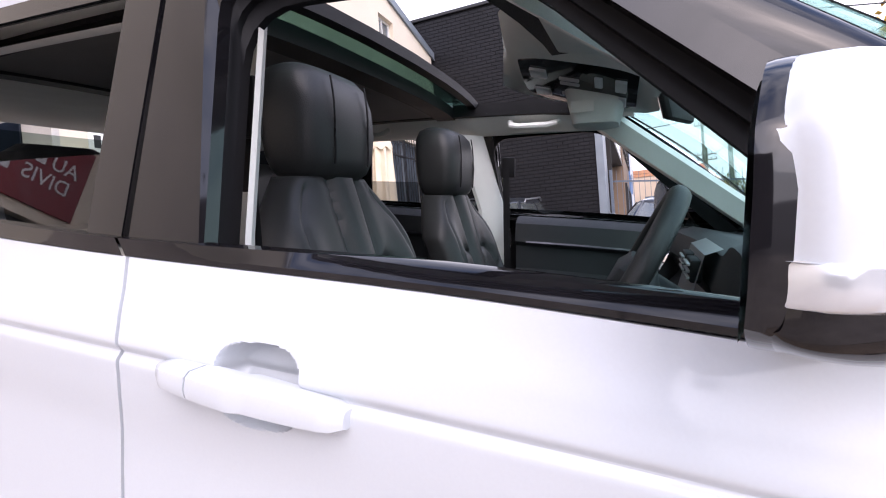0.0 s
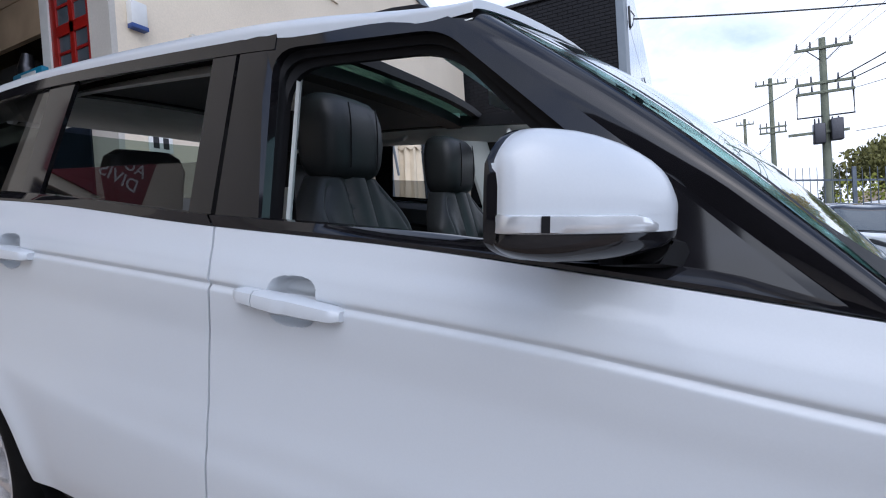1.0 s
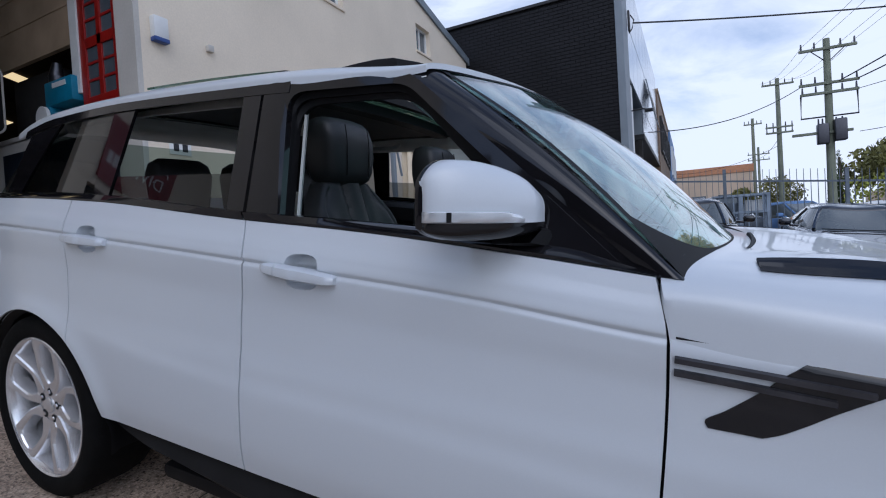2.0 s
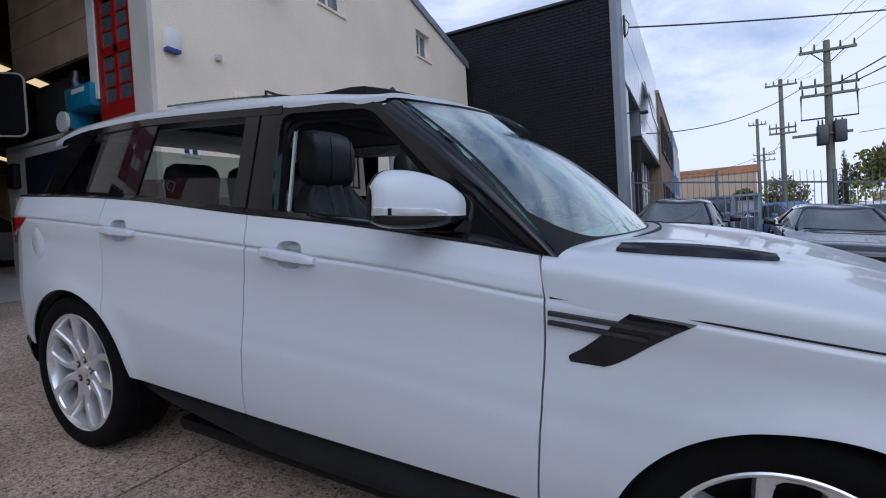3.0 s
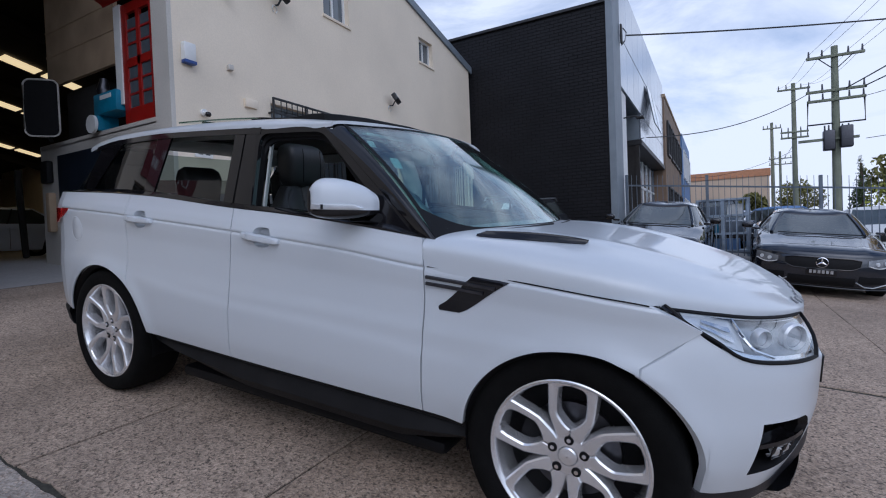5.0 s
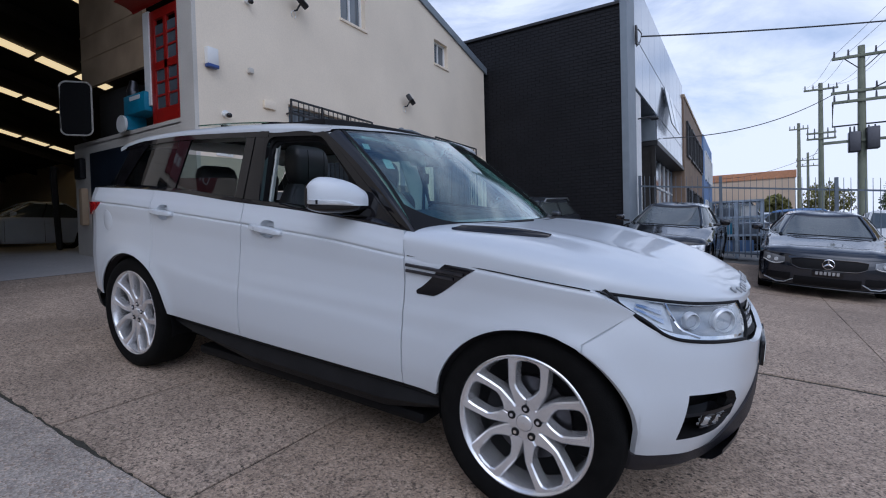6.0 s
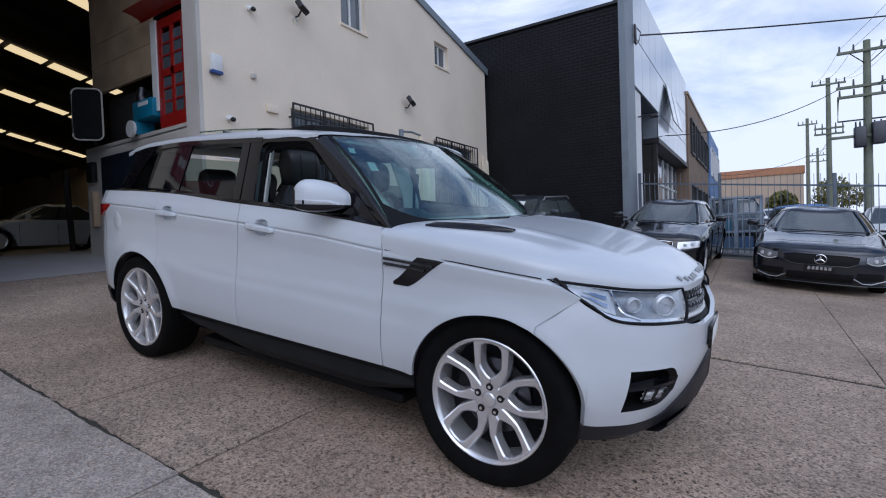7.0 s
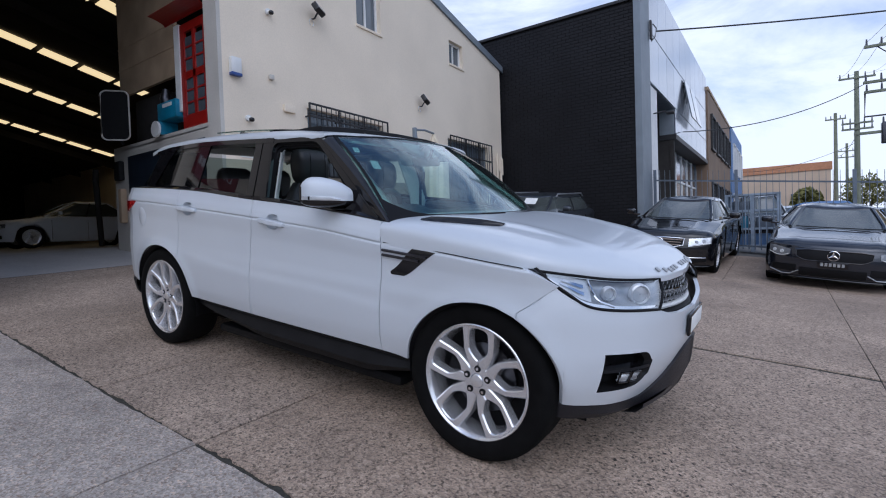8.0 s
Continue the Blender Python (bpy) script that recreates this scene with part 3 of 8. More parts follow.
for s in (-1, 1):
    bm = bmesh.new()
    rows = []
    for t in lin(0, 1, 22):
        zhi, zlo = 1.146 - 0.012 * t, 1.130 - 0.085 * min(1, t * 2.2)
        if t < 0.25:
            x = -0.40 - 0.4 * t
            rows.append([(x, s * (half(x, z) + 0.004), z) for z in lin(zlo, zhi, 4)])
        else:
            x, y = rear_plan((t - 0.25) / 0.75 * 0.5)
            rows.append([(x - 0.008, s * (y + 0.004), z) for z in lin(zlo, zhi, 4)])
    grid(bm, rows)
    solid(bm, 0.012)
    part("tail_light", bm, "red_lens", suv, "dark red tail light wrapping round the corner")
# rear glass and tail pillars
bm = bmesh.new()
rows = []
for k in lin(0, 1, 16):
    y = -0.80 + 1.60 * k
    curve_in = 0.10 * (1 - (y / 0.8) ** 2)
    rows.append([(-0.60 - curve_in * 1.6 + 0.26 * v, y * (1 - 0.09 * v), 1.25 + 0.30 * v) for v in lin(0, 1, 8)])
grid(bm, rows)
part("rear_glass", bm, "rearglass", suv, "clear rear window with a faint green tint")

# roof with its open sunroof
ROOF_C = curve([(-0.62, 1.612), (-0.3, 1.646), (0.3, 1.674), (0.9, 1.688), (1.35, 1.678), (1.6, 1.652), (1.735, 1.633)])


def roof_point(x, a):
    """A point of the roof's skin: a runs from -1 at the driver's rail to 1."""
    zr = ROOFLINE(x) + 0.004
    ye = side_glass(x, zr) + 0.004
    th = math.pi / 2 * (1 - abs(a))
    c, sn = math.cos(th), math.sin(th)
    y = ye * c**0.72 if abs(a) < 1 else ye
    z = zr + (ROOF_C(x) - zr) * sn**0.75
    xx = x + 0.13 * (1 - (y / 0.8) ** 2) * min(1, max(0, (x - 0.9) / 0.8))
    return (xx, math.copysign(y, a), z)


ROOF_X = lin(-0.58, -0.2, 6) + lin(-0.1, 0.18, 3) + lin(0.22, 1.0, 8) + lin(1.04, 1.52, 8) + lin(1.56, 1.728, 4)
HALF_A = [0, 0.12, 0.24, 0.34, 0.42, 0.50, 0.58, 0.66, 0.72, 0.78, 0.83, 0.87, 0.91, 0.94, 0.97, 0.985, 1.0]
ROOF_A = [-a for a in HALF_A[::-1]] + HALF_A[1:]


def roof_sheet(drop, x_open, a_open):
    bm = bmesh.new()
    vs = [[bm.verts.new(Vector(roof_point(x, a)) - Vector((0, 0, drop * (1 - 0.5 * abs(a)) * min(1, max(0.45, 0.45 + (x + 0.25) * 1.6))))) for a in ROOF_A] for x in ROOF_X]
    for i in range(len(ROOF_X) - 1):
        for j in range(len(ROOF_A) - 1):
            xm, am = (ROOF_X[i] + ROOF_X[i + 1]) / 2, abs(ROOF_A[j] + ROOF_A[j + 1]) / 2
            if any(x0 < xm < x1 for x0, x1 in x_open) and am < a_open:
                continue
            bm.faces.new((vs[i][j], vs[i + 1][j], vs[i + 1][j + 1], vs[i][j + 1]))
    return bm


bm = roof_sheet(0.0, [(0.2, 1.53)], 0.58)
thick(bm, (0, 0, -0.015))
part("roof", bm, "paint", suv)
bm = roof_sheet(0.055, [(0.22, 1.0), (1.03, 1.53)], 0.50)
part("headliner", bm, "liner", suv, "grey cloth headliner round the open sunroof")
bm = bmesh.new()
grid(bm, [[Vector(roof_point(x, a)) - Vector((0, 0, 0.006)) for a in ROOF_A if abs(a) <= 0.58] for x in lin(0.2, 0.98, 10)])
solid(bm, 0.006)
part("roof_glass", bm, "roofglass", suv, "fixed tinted glass roof panel")
bm = bmesh.new()
grid(bm, [[Vector(roof_point(x, a)) + Vector((0, 0, 0.030 - 0.014 * (x - 0.42) / 0.6)) for a in ROOF_A if abs(a) <= 0.58] for x in lin(0.42, 1.14, 10)])
solid(bm, 0.008)
part("sunroof_panel", bm, "roofglass", suv, "sunroof glass slid back over the roof")
bm = bmesh.new()
grid(bm, [[Vector(roof_point(x, a)) + Vector((0, 0, 0.013 - d)) for x, d in ((1.115, 0.0), (1.148, 0.0), (1.148, 0.030), (1.115, 0.030))] for a in ROOF_A if abs(a) <= 0.58], closed=True)
part("panel_seal", bm, "plastic", suv)
# Blind added to block daylight from the roof glass over the rear cabin.
bm = bmesh.new()
grid(bm, [[Vector(roof_point(x, a)) - Vector((0, 0, 0.046)) for a in ROOF_A if abs(a) <= 0.56] for x in lin(0.19, 0.985, 10)])
part("roof_blind", bm, "blind", suv, "dark cloth roof blind, added shut to darken the rear seats")
bm = bmesh.new()
loop = []
for x, a in [(x, -0.54) for x in lin(1.05, 1.52, 8)] + [(1.535, a) for a in (-0.42, -0.24, 0, 0.24, 0.42)] + [(x, 0.54) for x in lin(1.52, 1.05, 8)]:
    p = Vector(roof_point(x, a))
    loop.append(p)
lift = [0.004 + 0.026 * min(1, max(0, (p.x - 1.36) / 0.16)) for p in loop]
top = [p + Vector((0, 0, h)) for p, h in zip(loop, lift)]
grid(bm, [[p - Vector((0, 0, 0.03)) for p in loop], top, [p * 1.0 + Vector((-0.012, 0, 0.004)) for p in top], [p - Vector((0.02, 0, 0.03)) for p in loop]])
part("wind_deflector", bm, "plastic", suv, "raised black sunroof deflector")
bm = bmesh.new()
for a0, a1 in ((-0.58, -0.50), (0.50, 0.58)):
    grid(bm, [[Vector(roof_point(x, a)) - Vector((0, 0, d)) for a, d in ((a0, 0.012), (a1, 0.012), (a1, 0.05), (a0, 0.05))] for x in lin(0.2, 1.53, 12)], closed=True)
for x0, x1 in ((0.18, 0.24), (0.97, 1.05), (1.52, 1.56)):
    grid(bm, [[Vector(roof_point(x, a)) - Vector((0, 0, d)) for x, d in ((x0, 0.012), (x1, 0.012), (x1, 0.055), (x0, 0.055))] for a in ROOF_A if abs(a) <= 0.58], closed=True)
part("sunroof_frame", bm, "plastic", suv)
# aerial fin
bm = bmesh.new()
p = Vector(roof_point(-0.25, 0))
grid(bm, [[p + Vector((x, w, 0)), p + Vector((x - 0.02, w * 0.3, h)), p + Vector((x - 0.02, -w * 0.3, h)), p + Vector((x, -w, 0))] for x, w, h in ((0.09, 0.004, 0.002), (0.03, 0.02, 0.02), (-0.03, 0.025, 0.045), (-0.06, 0.02, 0.05))])
part("aerial_fin", bm, "gloss", suv)


# ---- window surrounds and glass ----
def patch(name, corners, material, s, nu=8, nv=12, inset=0.0, depth=0.012, label="", parent=suv, smooth=True):
    """A sheet of the window band between four (x, z) corners: low rear, low front, high front, high rear."""
    (ax, az), (bx, bz), (cx, cz), (dx, dz) = corners
    bm = bmesh.new()
    rows = []
    for i in range(nu + 1):
        u = i / nu
        row = []
        for j in range(nv + 1):
            v = j / nv
            x = (ax + (bx - ax) * u) * (1 - v) + (dx + (cx - dx) * u) * v
            z = (az + (bz - az) * u) * (1 - v) + (dz + (cz - dz) * u) * v
            row.append((x, s * (side_glass(x, z) - inset), z))
        rows.append(row)
    grid(bm, rows)
    if depth:
        thick(bm, (0, -s * depth, 0))
    return part(name, bm, material, parent, label, smooth)


def ring(bm, outer, inner, s, y_out, y_in):
    grid(bm, [[(x, s * y_out(x, z), z) for x, z in outer], [(x, s * y_in(x, z), z) for x, z in inner]], closed=True)


def window_loop(pts, r, n=5):
    """A closed outline with its corners rounded by r."""
    out = []
    m = len(pts)
    for i in range(m):
        p, a, b = Vector(pts[i]), Vector(pts[i - 1]), Vector(pts[(i + 1) % m])
        ri = r[i] if isinstance(r, (list, tuple)) else r
        p0 = p + (a - p).normalized() * ri
        p1 = p + (b - p).normalized() * ri
        for k in range(n + 1):
            t = k / n
            q = p0 * (1 - t) ** 2 + p * 2 * t * (1 - t) + p1 * t * t
            out.append((q.x, q.y))
    return out


for s in (-1, 1):
    patch("pillar_trim", [(1.135, 1.222), (1.204, 1.212), (1.192, 1.596), (1.118, 1.598)], "gloss", s)
    rear_x = 0.0 if s < 0 else -0.118
    patch("pillar_trim", [(1.218, 1.215), (1.335 + rear_x, 1.208), (1.270 + 0.6 * rear_x, 1.590), (1.203, 1.594)], "gloss", s)
    patch("pillar_trim", [(0.395, 1.262), (0.500, 1.262), (0.560, 1.602), (0.425, 1.600)], "gloss", s, inset=0.004)
    patch("pillar_trim", [(-0.58, 1.262), (-0.30, 1.266), (0.05, 1.590), (-0.30, 1.568)], "gloss", s, inset=0.003)
    patch("quarter_glass", [(-0.31, 1.266), (0.41, 1.262), (0.44, 1.588), (0.05, 1.582)], "tint", s, inset=0.008, depth=0.004, label="dark tinted quarter glass")
    patch("rear_door_glass", [(0.485, 1.262), (1.15, 1.226), (1.143, 1.334), (0.500, 1.332)] if s < 0 else [(0.485, 1.25), (1.15, 1.22), (1.15, 1.34), (0.50, 1.365)], "tint", s, inset=0.010, depth=0.004, label="dark tinted door glass let down half way")
    bm = bmesh.new()
    grid(bm, [[(x, s * (side_glass(x, z) + 0.002), z) for z in (ROOFLINE(x) - 0.034, ROOFLINE(x) - 0.016, ROOFLINE(x) + 0.003)] for x in lin(-0.42, 1.30, 34)])
    thick(bm, (0, -s * 0.012, 0))
    part("roof_rail_trim", bm, "gloss", suv)
    # frame of the front door's open window
    outer = window_loop([(1.335 + rear_x, 1.205), (2.27, 1.128), (1.668, 1.602), (1.266 + rear_x, 1.602)], [0.004, 0.004, 0.05, 0.004])
    opening = window_loop([(1.341 + rear_x, 1.200), (2.19, 1.133), (1.668, 1.568), (1.296 + rear_x, 1.566)], [0.01, 0.01, 0.05, 0.06])
    well = window_loop([(1.342 + rear_x, 1.180), (2.16, 1.125), (1.668, 1.552), (1.299 + rear_x, 1.549)], [0.01, 0.01, 0.06, 0.07])
    seal = window_loop([(1.342 + rear_x, 1.170), (2.12, 1.120), (1.668, 1.538), (1.303 + rear_x, 1.534)], [0.01, 0.01, 0.08, 0.09])
    bm = bmesh.new()
    ring(bm, outer, opening, s, lambda x, z: side_glass(x, z) + 0.001, lambda x, z: side_glass(x, z) - 0.001)
    ring(bm, opening, opening, s, lambda x, z: side_glass(x, z) - 0.001, lambda x, z: side_glass(x, z) - 0.022)
    part("window_frame", bm, "gloss", suv, angle=40)
    bm = bmesh.new()
    ring(bm, opening, well, s, lambda x, z: side_glass(x, z) - 0.022, lambda x, z: side_glass(x, z) - 0.028)
    ring(bm, well, well, s, lambda x, z: side_glass(x, z) - 0.028, lambda x, z: side_glass(x, z) - 0.040)
    ring(bm, well, seal, s, lambda x, z: side_glass(x, z) - 0.040, lambda x, z: side_glass(x, z) - 0.046)
    ring(bm, seal, seal, s, lambda x, z: side_glass(x, z) - 0.046, lambda x, z: side_glass(x, z) - 0.060)
    part("window_seal", bm, "seal", suv, angle=40)
    # sail panel that carries the mirror
    patch("sail_panel", [(1.985, 1.146), (2.245, 1.130), (2.075, 1.272), (2.05, 1.272)], "gloss", s, nu=4, nv=6, inset=-0.003)
    # windscreen pillar
    bm = bmesh.new()
    lo, hi = (Vector((2.272, 0.905, 1.126)), Vector((2.350, 0.905, 1.118))), (Vector((1.655, 0.797, 1.600)), Vector((1.728, 0.735, 1.610)))
    rows = []
    for u in lin(-0.03, 1, 22):
        a, b = lo[0].lerp(hi[0], u), lo[1].lerp(hi[1], u)
        row = []
        for v in lin(0, 1, 8):
            p = a.lerp(b, v) + Vector((0.008, 0.010, 0.008)) * math.sin(math.pi * v) + Vector((0.010, 0.004, 0.016)) * math.sin(math.pi * max(0, u)) * v
            row.append((p.x, s * p.y, p.z))
        rows.append(row)
    grid(bm, rows)
    thick(bm, (-0.01, -s * 0.02, -0.01))
    part("windscreen_pillar", bm, "gloss", suv)
    # pale trim inside the middle pillar
    bm = bmesh.new()
    rows = []
    for z in lin(0.75, 1.55, 12):
        y = side_glass(1.3, max(z, 1.2)) - 0.062
        x = (1.360 if s < 0 else 1.232) - (0.115 if s < 0 else 0.24) * max(0, z - 1.2)
        rows.append([(x - (0.20 if s < 0 else 0.10), s * (y - 0.085), z), (x - 0.085, s * (y - 0.085), z), (x - 0.045, s * (y - 0.055), z), (x - 0.012, s * (y - 0.012), z), (x, s * y, z), (x + 0.001, s * (y + 0.012), z)])
    grid(bm, rows)
    part("pillar_lining", bm, "pale" if s < 0 else "liner", suv, "pale plastic pillar lining")
    # pale lining of the windscreen pillar and the rail above the doors
    bm = bmesh.new()
    rows = []
    for u in lin(0, 1, 12):
        p = Vector((2.30, 0.79, 1.12)).lerp(Vector((1.66, 0.655, 1.575)), u)
        b = 0.0 if s < 0 else 0.006
        rows.append([(p.x - 0.05 + b, s * (p.y + 0.07 + 0.5 * b), p.z - 0.02 + 0.6 * b), (p.x - 0.03 + b, s * (p.y + 0.02 + 0.5 * b), p.z - 0.025 + 0.6 * b), (p.x + 0.03, s * p.y, p.z + 0.02), (p.x + 0.05, s * (p.y + 0.02), p.z + 0.03)])
    grid(bm, rows)
    part("pillar_lining", bm, "liner", suv)
    bm = bmesh.new()
    rows = []
    for x in lin(-0.4, 1.70, 16):
        z, y = ROOFLINE(min(x, 1.66)), side_glass(min(x, 1.65), 1.6)
        rows.append([(x, s * (y - 0.030), z - 0.052), (x, s * (y - 0.070), z - 0.046), (x, s * (y - 0.12), z - 0.015), (x, s * (y - 0.16), z + 0.012)])
    grid(bm, rows)
    part("rail_lining", bm, "liner", suv)

# windscreen
def screen_point(k, v, out=0.0):
    """A point of the windscreen: k across from -1 at the driver's pillar to 1, v from the cowl up to the roof."""
    lo = Vector((2.350 + 0.162 * (1 - k * k), 0.908 * k, 1.116))
    hi = Vector((1.728 + 0.135 * (1 - k * k), 0.737 * k, 1.609 + 0.022 * (1 - k * k)))
    return lo.lerp(hi, v) + Vector((0.018, 0, 0.024)) * math.sin(math.pi * v) + Vector((0.62, 0, 0.78)) * out


bm = bmesh.new()
grid(bm, [[screen_point(k, v) for v in lin(0, 1, 14)] for k in lin(-1, 1, 32)])
solid(bm, 0.005)
screen = part("windscreen", bm, "screen", suv, "windscreen with a pale green tint")
bm = bmesh.new()
for k0, k1 in ((-1, -0.975), (0.975, 1)):
    grid(bm, [[screen_point(k, v, 0.002) for v in lin(0, 1, 14)] for k in lin(k0, k1, 2)])
grid(bm, [[screen_point(k, v, 0.002) for v in lin(0.975, 1, 2)] for k in lin(-0.975, 0.975, 24)])
grid(bm, [[screen_point(k, v, 0.002) for v in lin(0, 0.055 + 0.15 * max(0, (abs(k) - 0.62) / 0.36) ** 2.6, 5)] for k in lin(-0.975, 0.975, 48)])
part("black_border", bm, "seal", screen, "black printed border of the windscreen")
bm = bmesh.new()
rows = []
for k in lin(-1, 1, 24):
    lo = Vector((2.352 + 0.160 * (1 - k * k), 0.900 * k, 1.110))
    rows.append([lo + Vector((0.02, 0, -0.012)), lo + Vector((-0.03, 0, 0.016)), lo + Vector((-0.055, 0, 0.030))])
grid(bm, rows)
part("cowl", bm, "plastic", suv)
for y0, y1 in ((-0.62, 0.02), (0.06, 0.62)):
    bm = bmesh.new()
    pts = [Vector((2.395 + 0.14 * (1 - (y / 0.87) ** 2), y, 1.135 + 0.02 * abs(y - y0))) for y in lin(y0, y1, 8)]
    tube(bm, pts, 0.008, 6)
    part("wiper", bm, "plastic", suv)


# ---- bonnet ----
BON_YE = curve([(2.31, 0.958), (2.7, 0.966), (3.0, 0.952), (3.13, 0.925), (3.25, 0.86), (3.37, 0.76), (3.47, 0.635), (3.56, 0.47), (3.61, 0.30), (3.635, 0.02)])
BON_ZE = curve([(2.31, 1.013), (2.66, 0.997), (3.0, 0.972), (3.13, 0.961), (3.3, 0.940), (3.45, 0.916), (3.57, 0.902), (3.64, 0.893)])
BON_ZC = curve([(2.31, 1.150), (2.6, 1.142), (2.86, 1.120), (3.1, 1.080), (3.3, 1.035), (3.45, 0.990), (3.55, 0.945), (3.64, 0.896)])


def bonnet_point(x, a):
    th = math.pi / 2 * (1 - abs(a))
    c, sn = math.cos(th), math.sin(th)
    y = BON_YE(x) * c**0.5 if abs(a) < 1 else BON_YE(x)
    p = 0.5 + 0.35 * max(0, (x - 3.1) / 0.54) - 0.16 * max(0, min(1, (2.8 - x) / 0.4))
    z = BON_ZE(x) + (BON_ZC(x) - BON_ZE(x)) * sn**p
    z += 0.012 * math.exp(-(((y - 0.60 + 0.12 * (x - 2.4)) / 0.05) ** 2)) * min(1, max(0, (3.45 - x) / 0.5)) * min(1, max(0, (x - 2.4) / 0.3))
    return Vector((x, math.copysign(y, a), z))


bm = bmesh.new()
BON_A = [math.copysign(1 - (1 - abs(a)) ** 1.35, a) for a in lin(-1, 1, 64)]
rows = [[bonnet_point(x, a) for a in BON_A] for x in lin(2.312, 3.45, 44) + lin(3.47, 3.632, 14)]
for row in rows[:3]:
    for p in row:
        if p.z < 1.14:
            p.x = max(p.x, GAP_F(p.z) + 0.005 + 0.35 * max(0, p.x - 2.312))
grid(bm, rows)
thick(bm, (0, 0, -0.022))
part("bonnet", bm, "paint", suv)
for s in (-1, 1):
    # shut line between bonnet and wing
    bm = bmesh.new()
    tube(bm, [Vector((x, s * (half(x, WING_EDGE(x)) - 0.0005), WING_EDGE(x) + 0.003)) for x in lin(2.345, 3.14, 40)], 0.0026, 6)
    part("shut_line_seal", bm, "seal", suv)
    # cooling scoop on the bonnet
    bm = bmesh.new()
    rows, slats = [], []
    for t in lin(0, 1, 16):
        x = 2.485 + 0.385 * t
        yc = 0.775 - 0.135 * t
        w = 0.064 * math.sin(math.pi * min(1, 0.12 + 0.83 * t)) ** 0.6 + 0.004
        row = []
        ribs = [(w * f, h) for f, h in ((0.72, 0.001), (0.56, 0.009), (0.42, 0.001), (0.2, 0.001), (0.06, 0.009), (-0.1, 0.001), (-0.3, 0.001), (-0.46, 0.009), (-0.62, 0.001))]
        for dy, dz in [(w + 0.010, 0.002), (w, 0.010), (w - 0.006, 0.003)] + ribs + [(-w + 0.006, 0.003), (-w, 0.010), (-w - 0.010, 0.002)]:
            y = yc + dy
            lo_a, hi_a = 0.0, 0.999
            for _ in range(24):
                m_a = (lo_a + hi_a) / 2
                lo_a, hi_a = (m_a, hi_a) if bonnet_point(x, m_a).y < y else (lo_a, m_a)
            row.append((x, s * y, bonnet_point(x, lo_a).z + dz))
        rows.append(row)
    grid(bm, rows)
    part("bonnet_scoop", bm, "gloss", suv, "black slatted bonnet vent")
    # side vent: black recess and two slats
    bm = bmesh.new()
    back_edge = curve([(0, 2.406), (0.12, 2.400), (0.3, 2.430), (0.55, 2.478), (0.8, 2.515), (1, 2.549)])
    front_edge = curve([(0, 2.490), (0.12, 2.513), (0.3, 2.545), (0.55, 2.596), (0.8, 2.646), (1, 2.688)])
    low_z = curve([(0, 0.851), (0.12, 0.862), (0.3, 0.884), (0.55, 0.925), (0.8, 0.963), (1, 0.991)])
    rows = []
    for t in lin(0, 1, 20):
        z0 = low_z(t)
        rows.append([(x, s * (half(x, z) + 0.0025), z) for x, z in ((back_edge(t) + (front_edge(t) - back_edge(t)) * u, z0 + 0.007 * (1 - 2 * u) * t) for u in lin(0, 1, 6))])
    grid(bm, rows)
    thick(bm, (0, -s * 0.02, 0))
    vent = part("side_vent", bm, "gloss", suv, "black side vent behind the front wheel arch")
    for z0 in (0.972, 0.947):
        bm = bmesh.new()
        rows = []
        for x in lin(2.345, 2.635 - (0.972 - z0) * 1.9, 10):
            z = z0 - 0.048 * (x - 2.345)
            y = half(x, z)
            rows.append([(x, s * y, z - 0.008), (x, s * (y + 0.008), z - 0.006), (x, s * (y + 0.009), z + 0.004), (x, s * y, z + 0.007)])
        grid(bm, rows)
        part("vent_slat", bm, "steel", vent, "dark silver vent slat")


# ---- nose: bumper, headlights, grille ----
NOSE_X = curve([(0, 3.03), (0.15, 3.20), (0.3, 3.335), (0.45, 3.468), (0.6, 3.577), (0.72, 3.632), (0.85, 3.676), (1.0, 3.695)])
NOSE_Y = curve([(0, 0.972), (0.15, 0.958), (0.3, 0.915), (0.45, 0.818), (0.6, 0.680), (0.72, 0.540), (0.85, 0.310), (1.0, 0.0)])
NOSE_TOP = curve([(0.10, 0.961), (0.13, 0.955), (0.197, 0.914), (0.248, 0.889), (0.31, 0.858), (0.375, 0.815), (0.43, 0.800), (0.53, 0.790), (0.634, 0.783), (0.71, 0.775), (0.78, 0.745), (0.86, 0.728), (1.0, 0.715)])
FOG_TOP = curve([(0, 0.60), (0.44, 0.607), (0.63, 0.603), (0.66, 0.590), (0.69, 0.552), (0.75, 0.545), (1.0, 0.575)])
FOG_LOW = curve([(0, 0.43), (0.44, 0.428), (0.60, 0.434), (0.65, 0.444), (0.69, 0.490), (0.75, 0.50), (0.85, 0.520), (1.0, 0.566)])
NOSE_LOW = curve([(0, 0.378), (0.3, 0.367), (0.45, 0.360), (0.66, 0.355), (0.73, 0.358), (0.79, 0.405), (0.85, 0.480), (0.92, 0.530), (1.0, 0.548)])


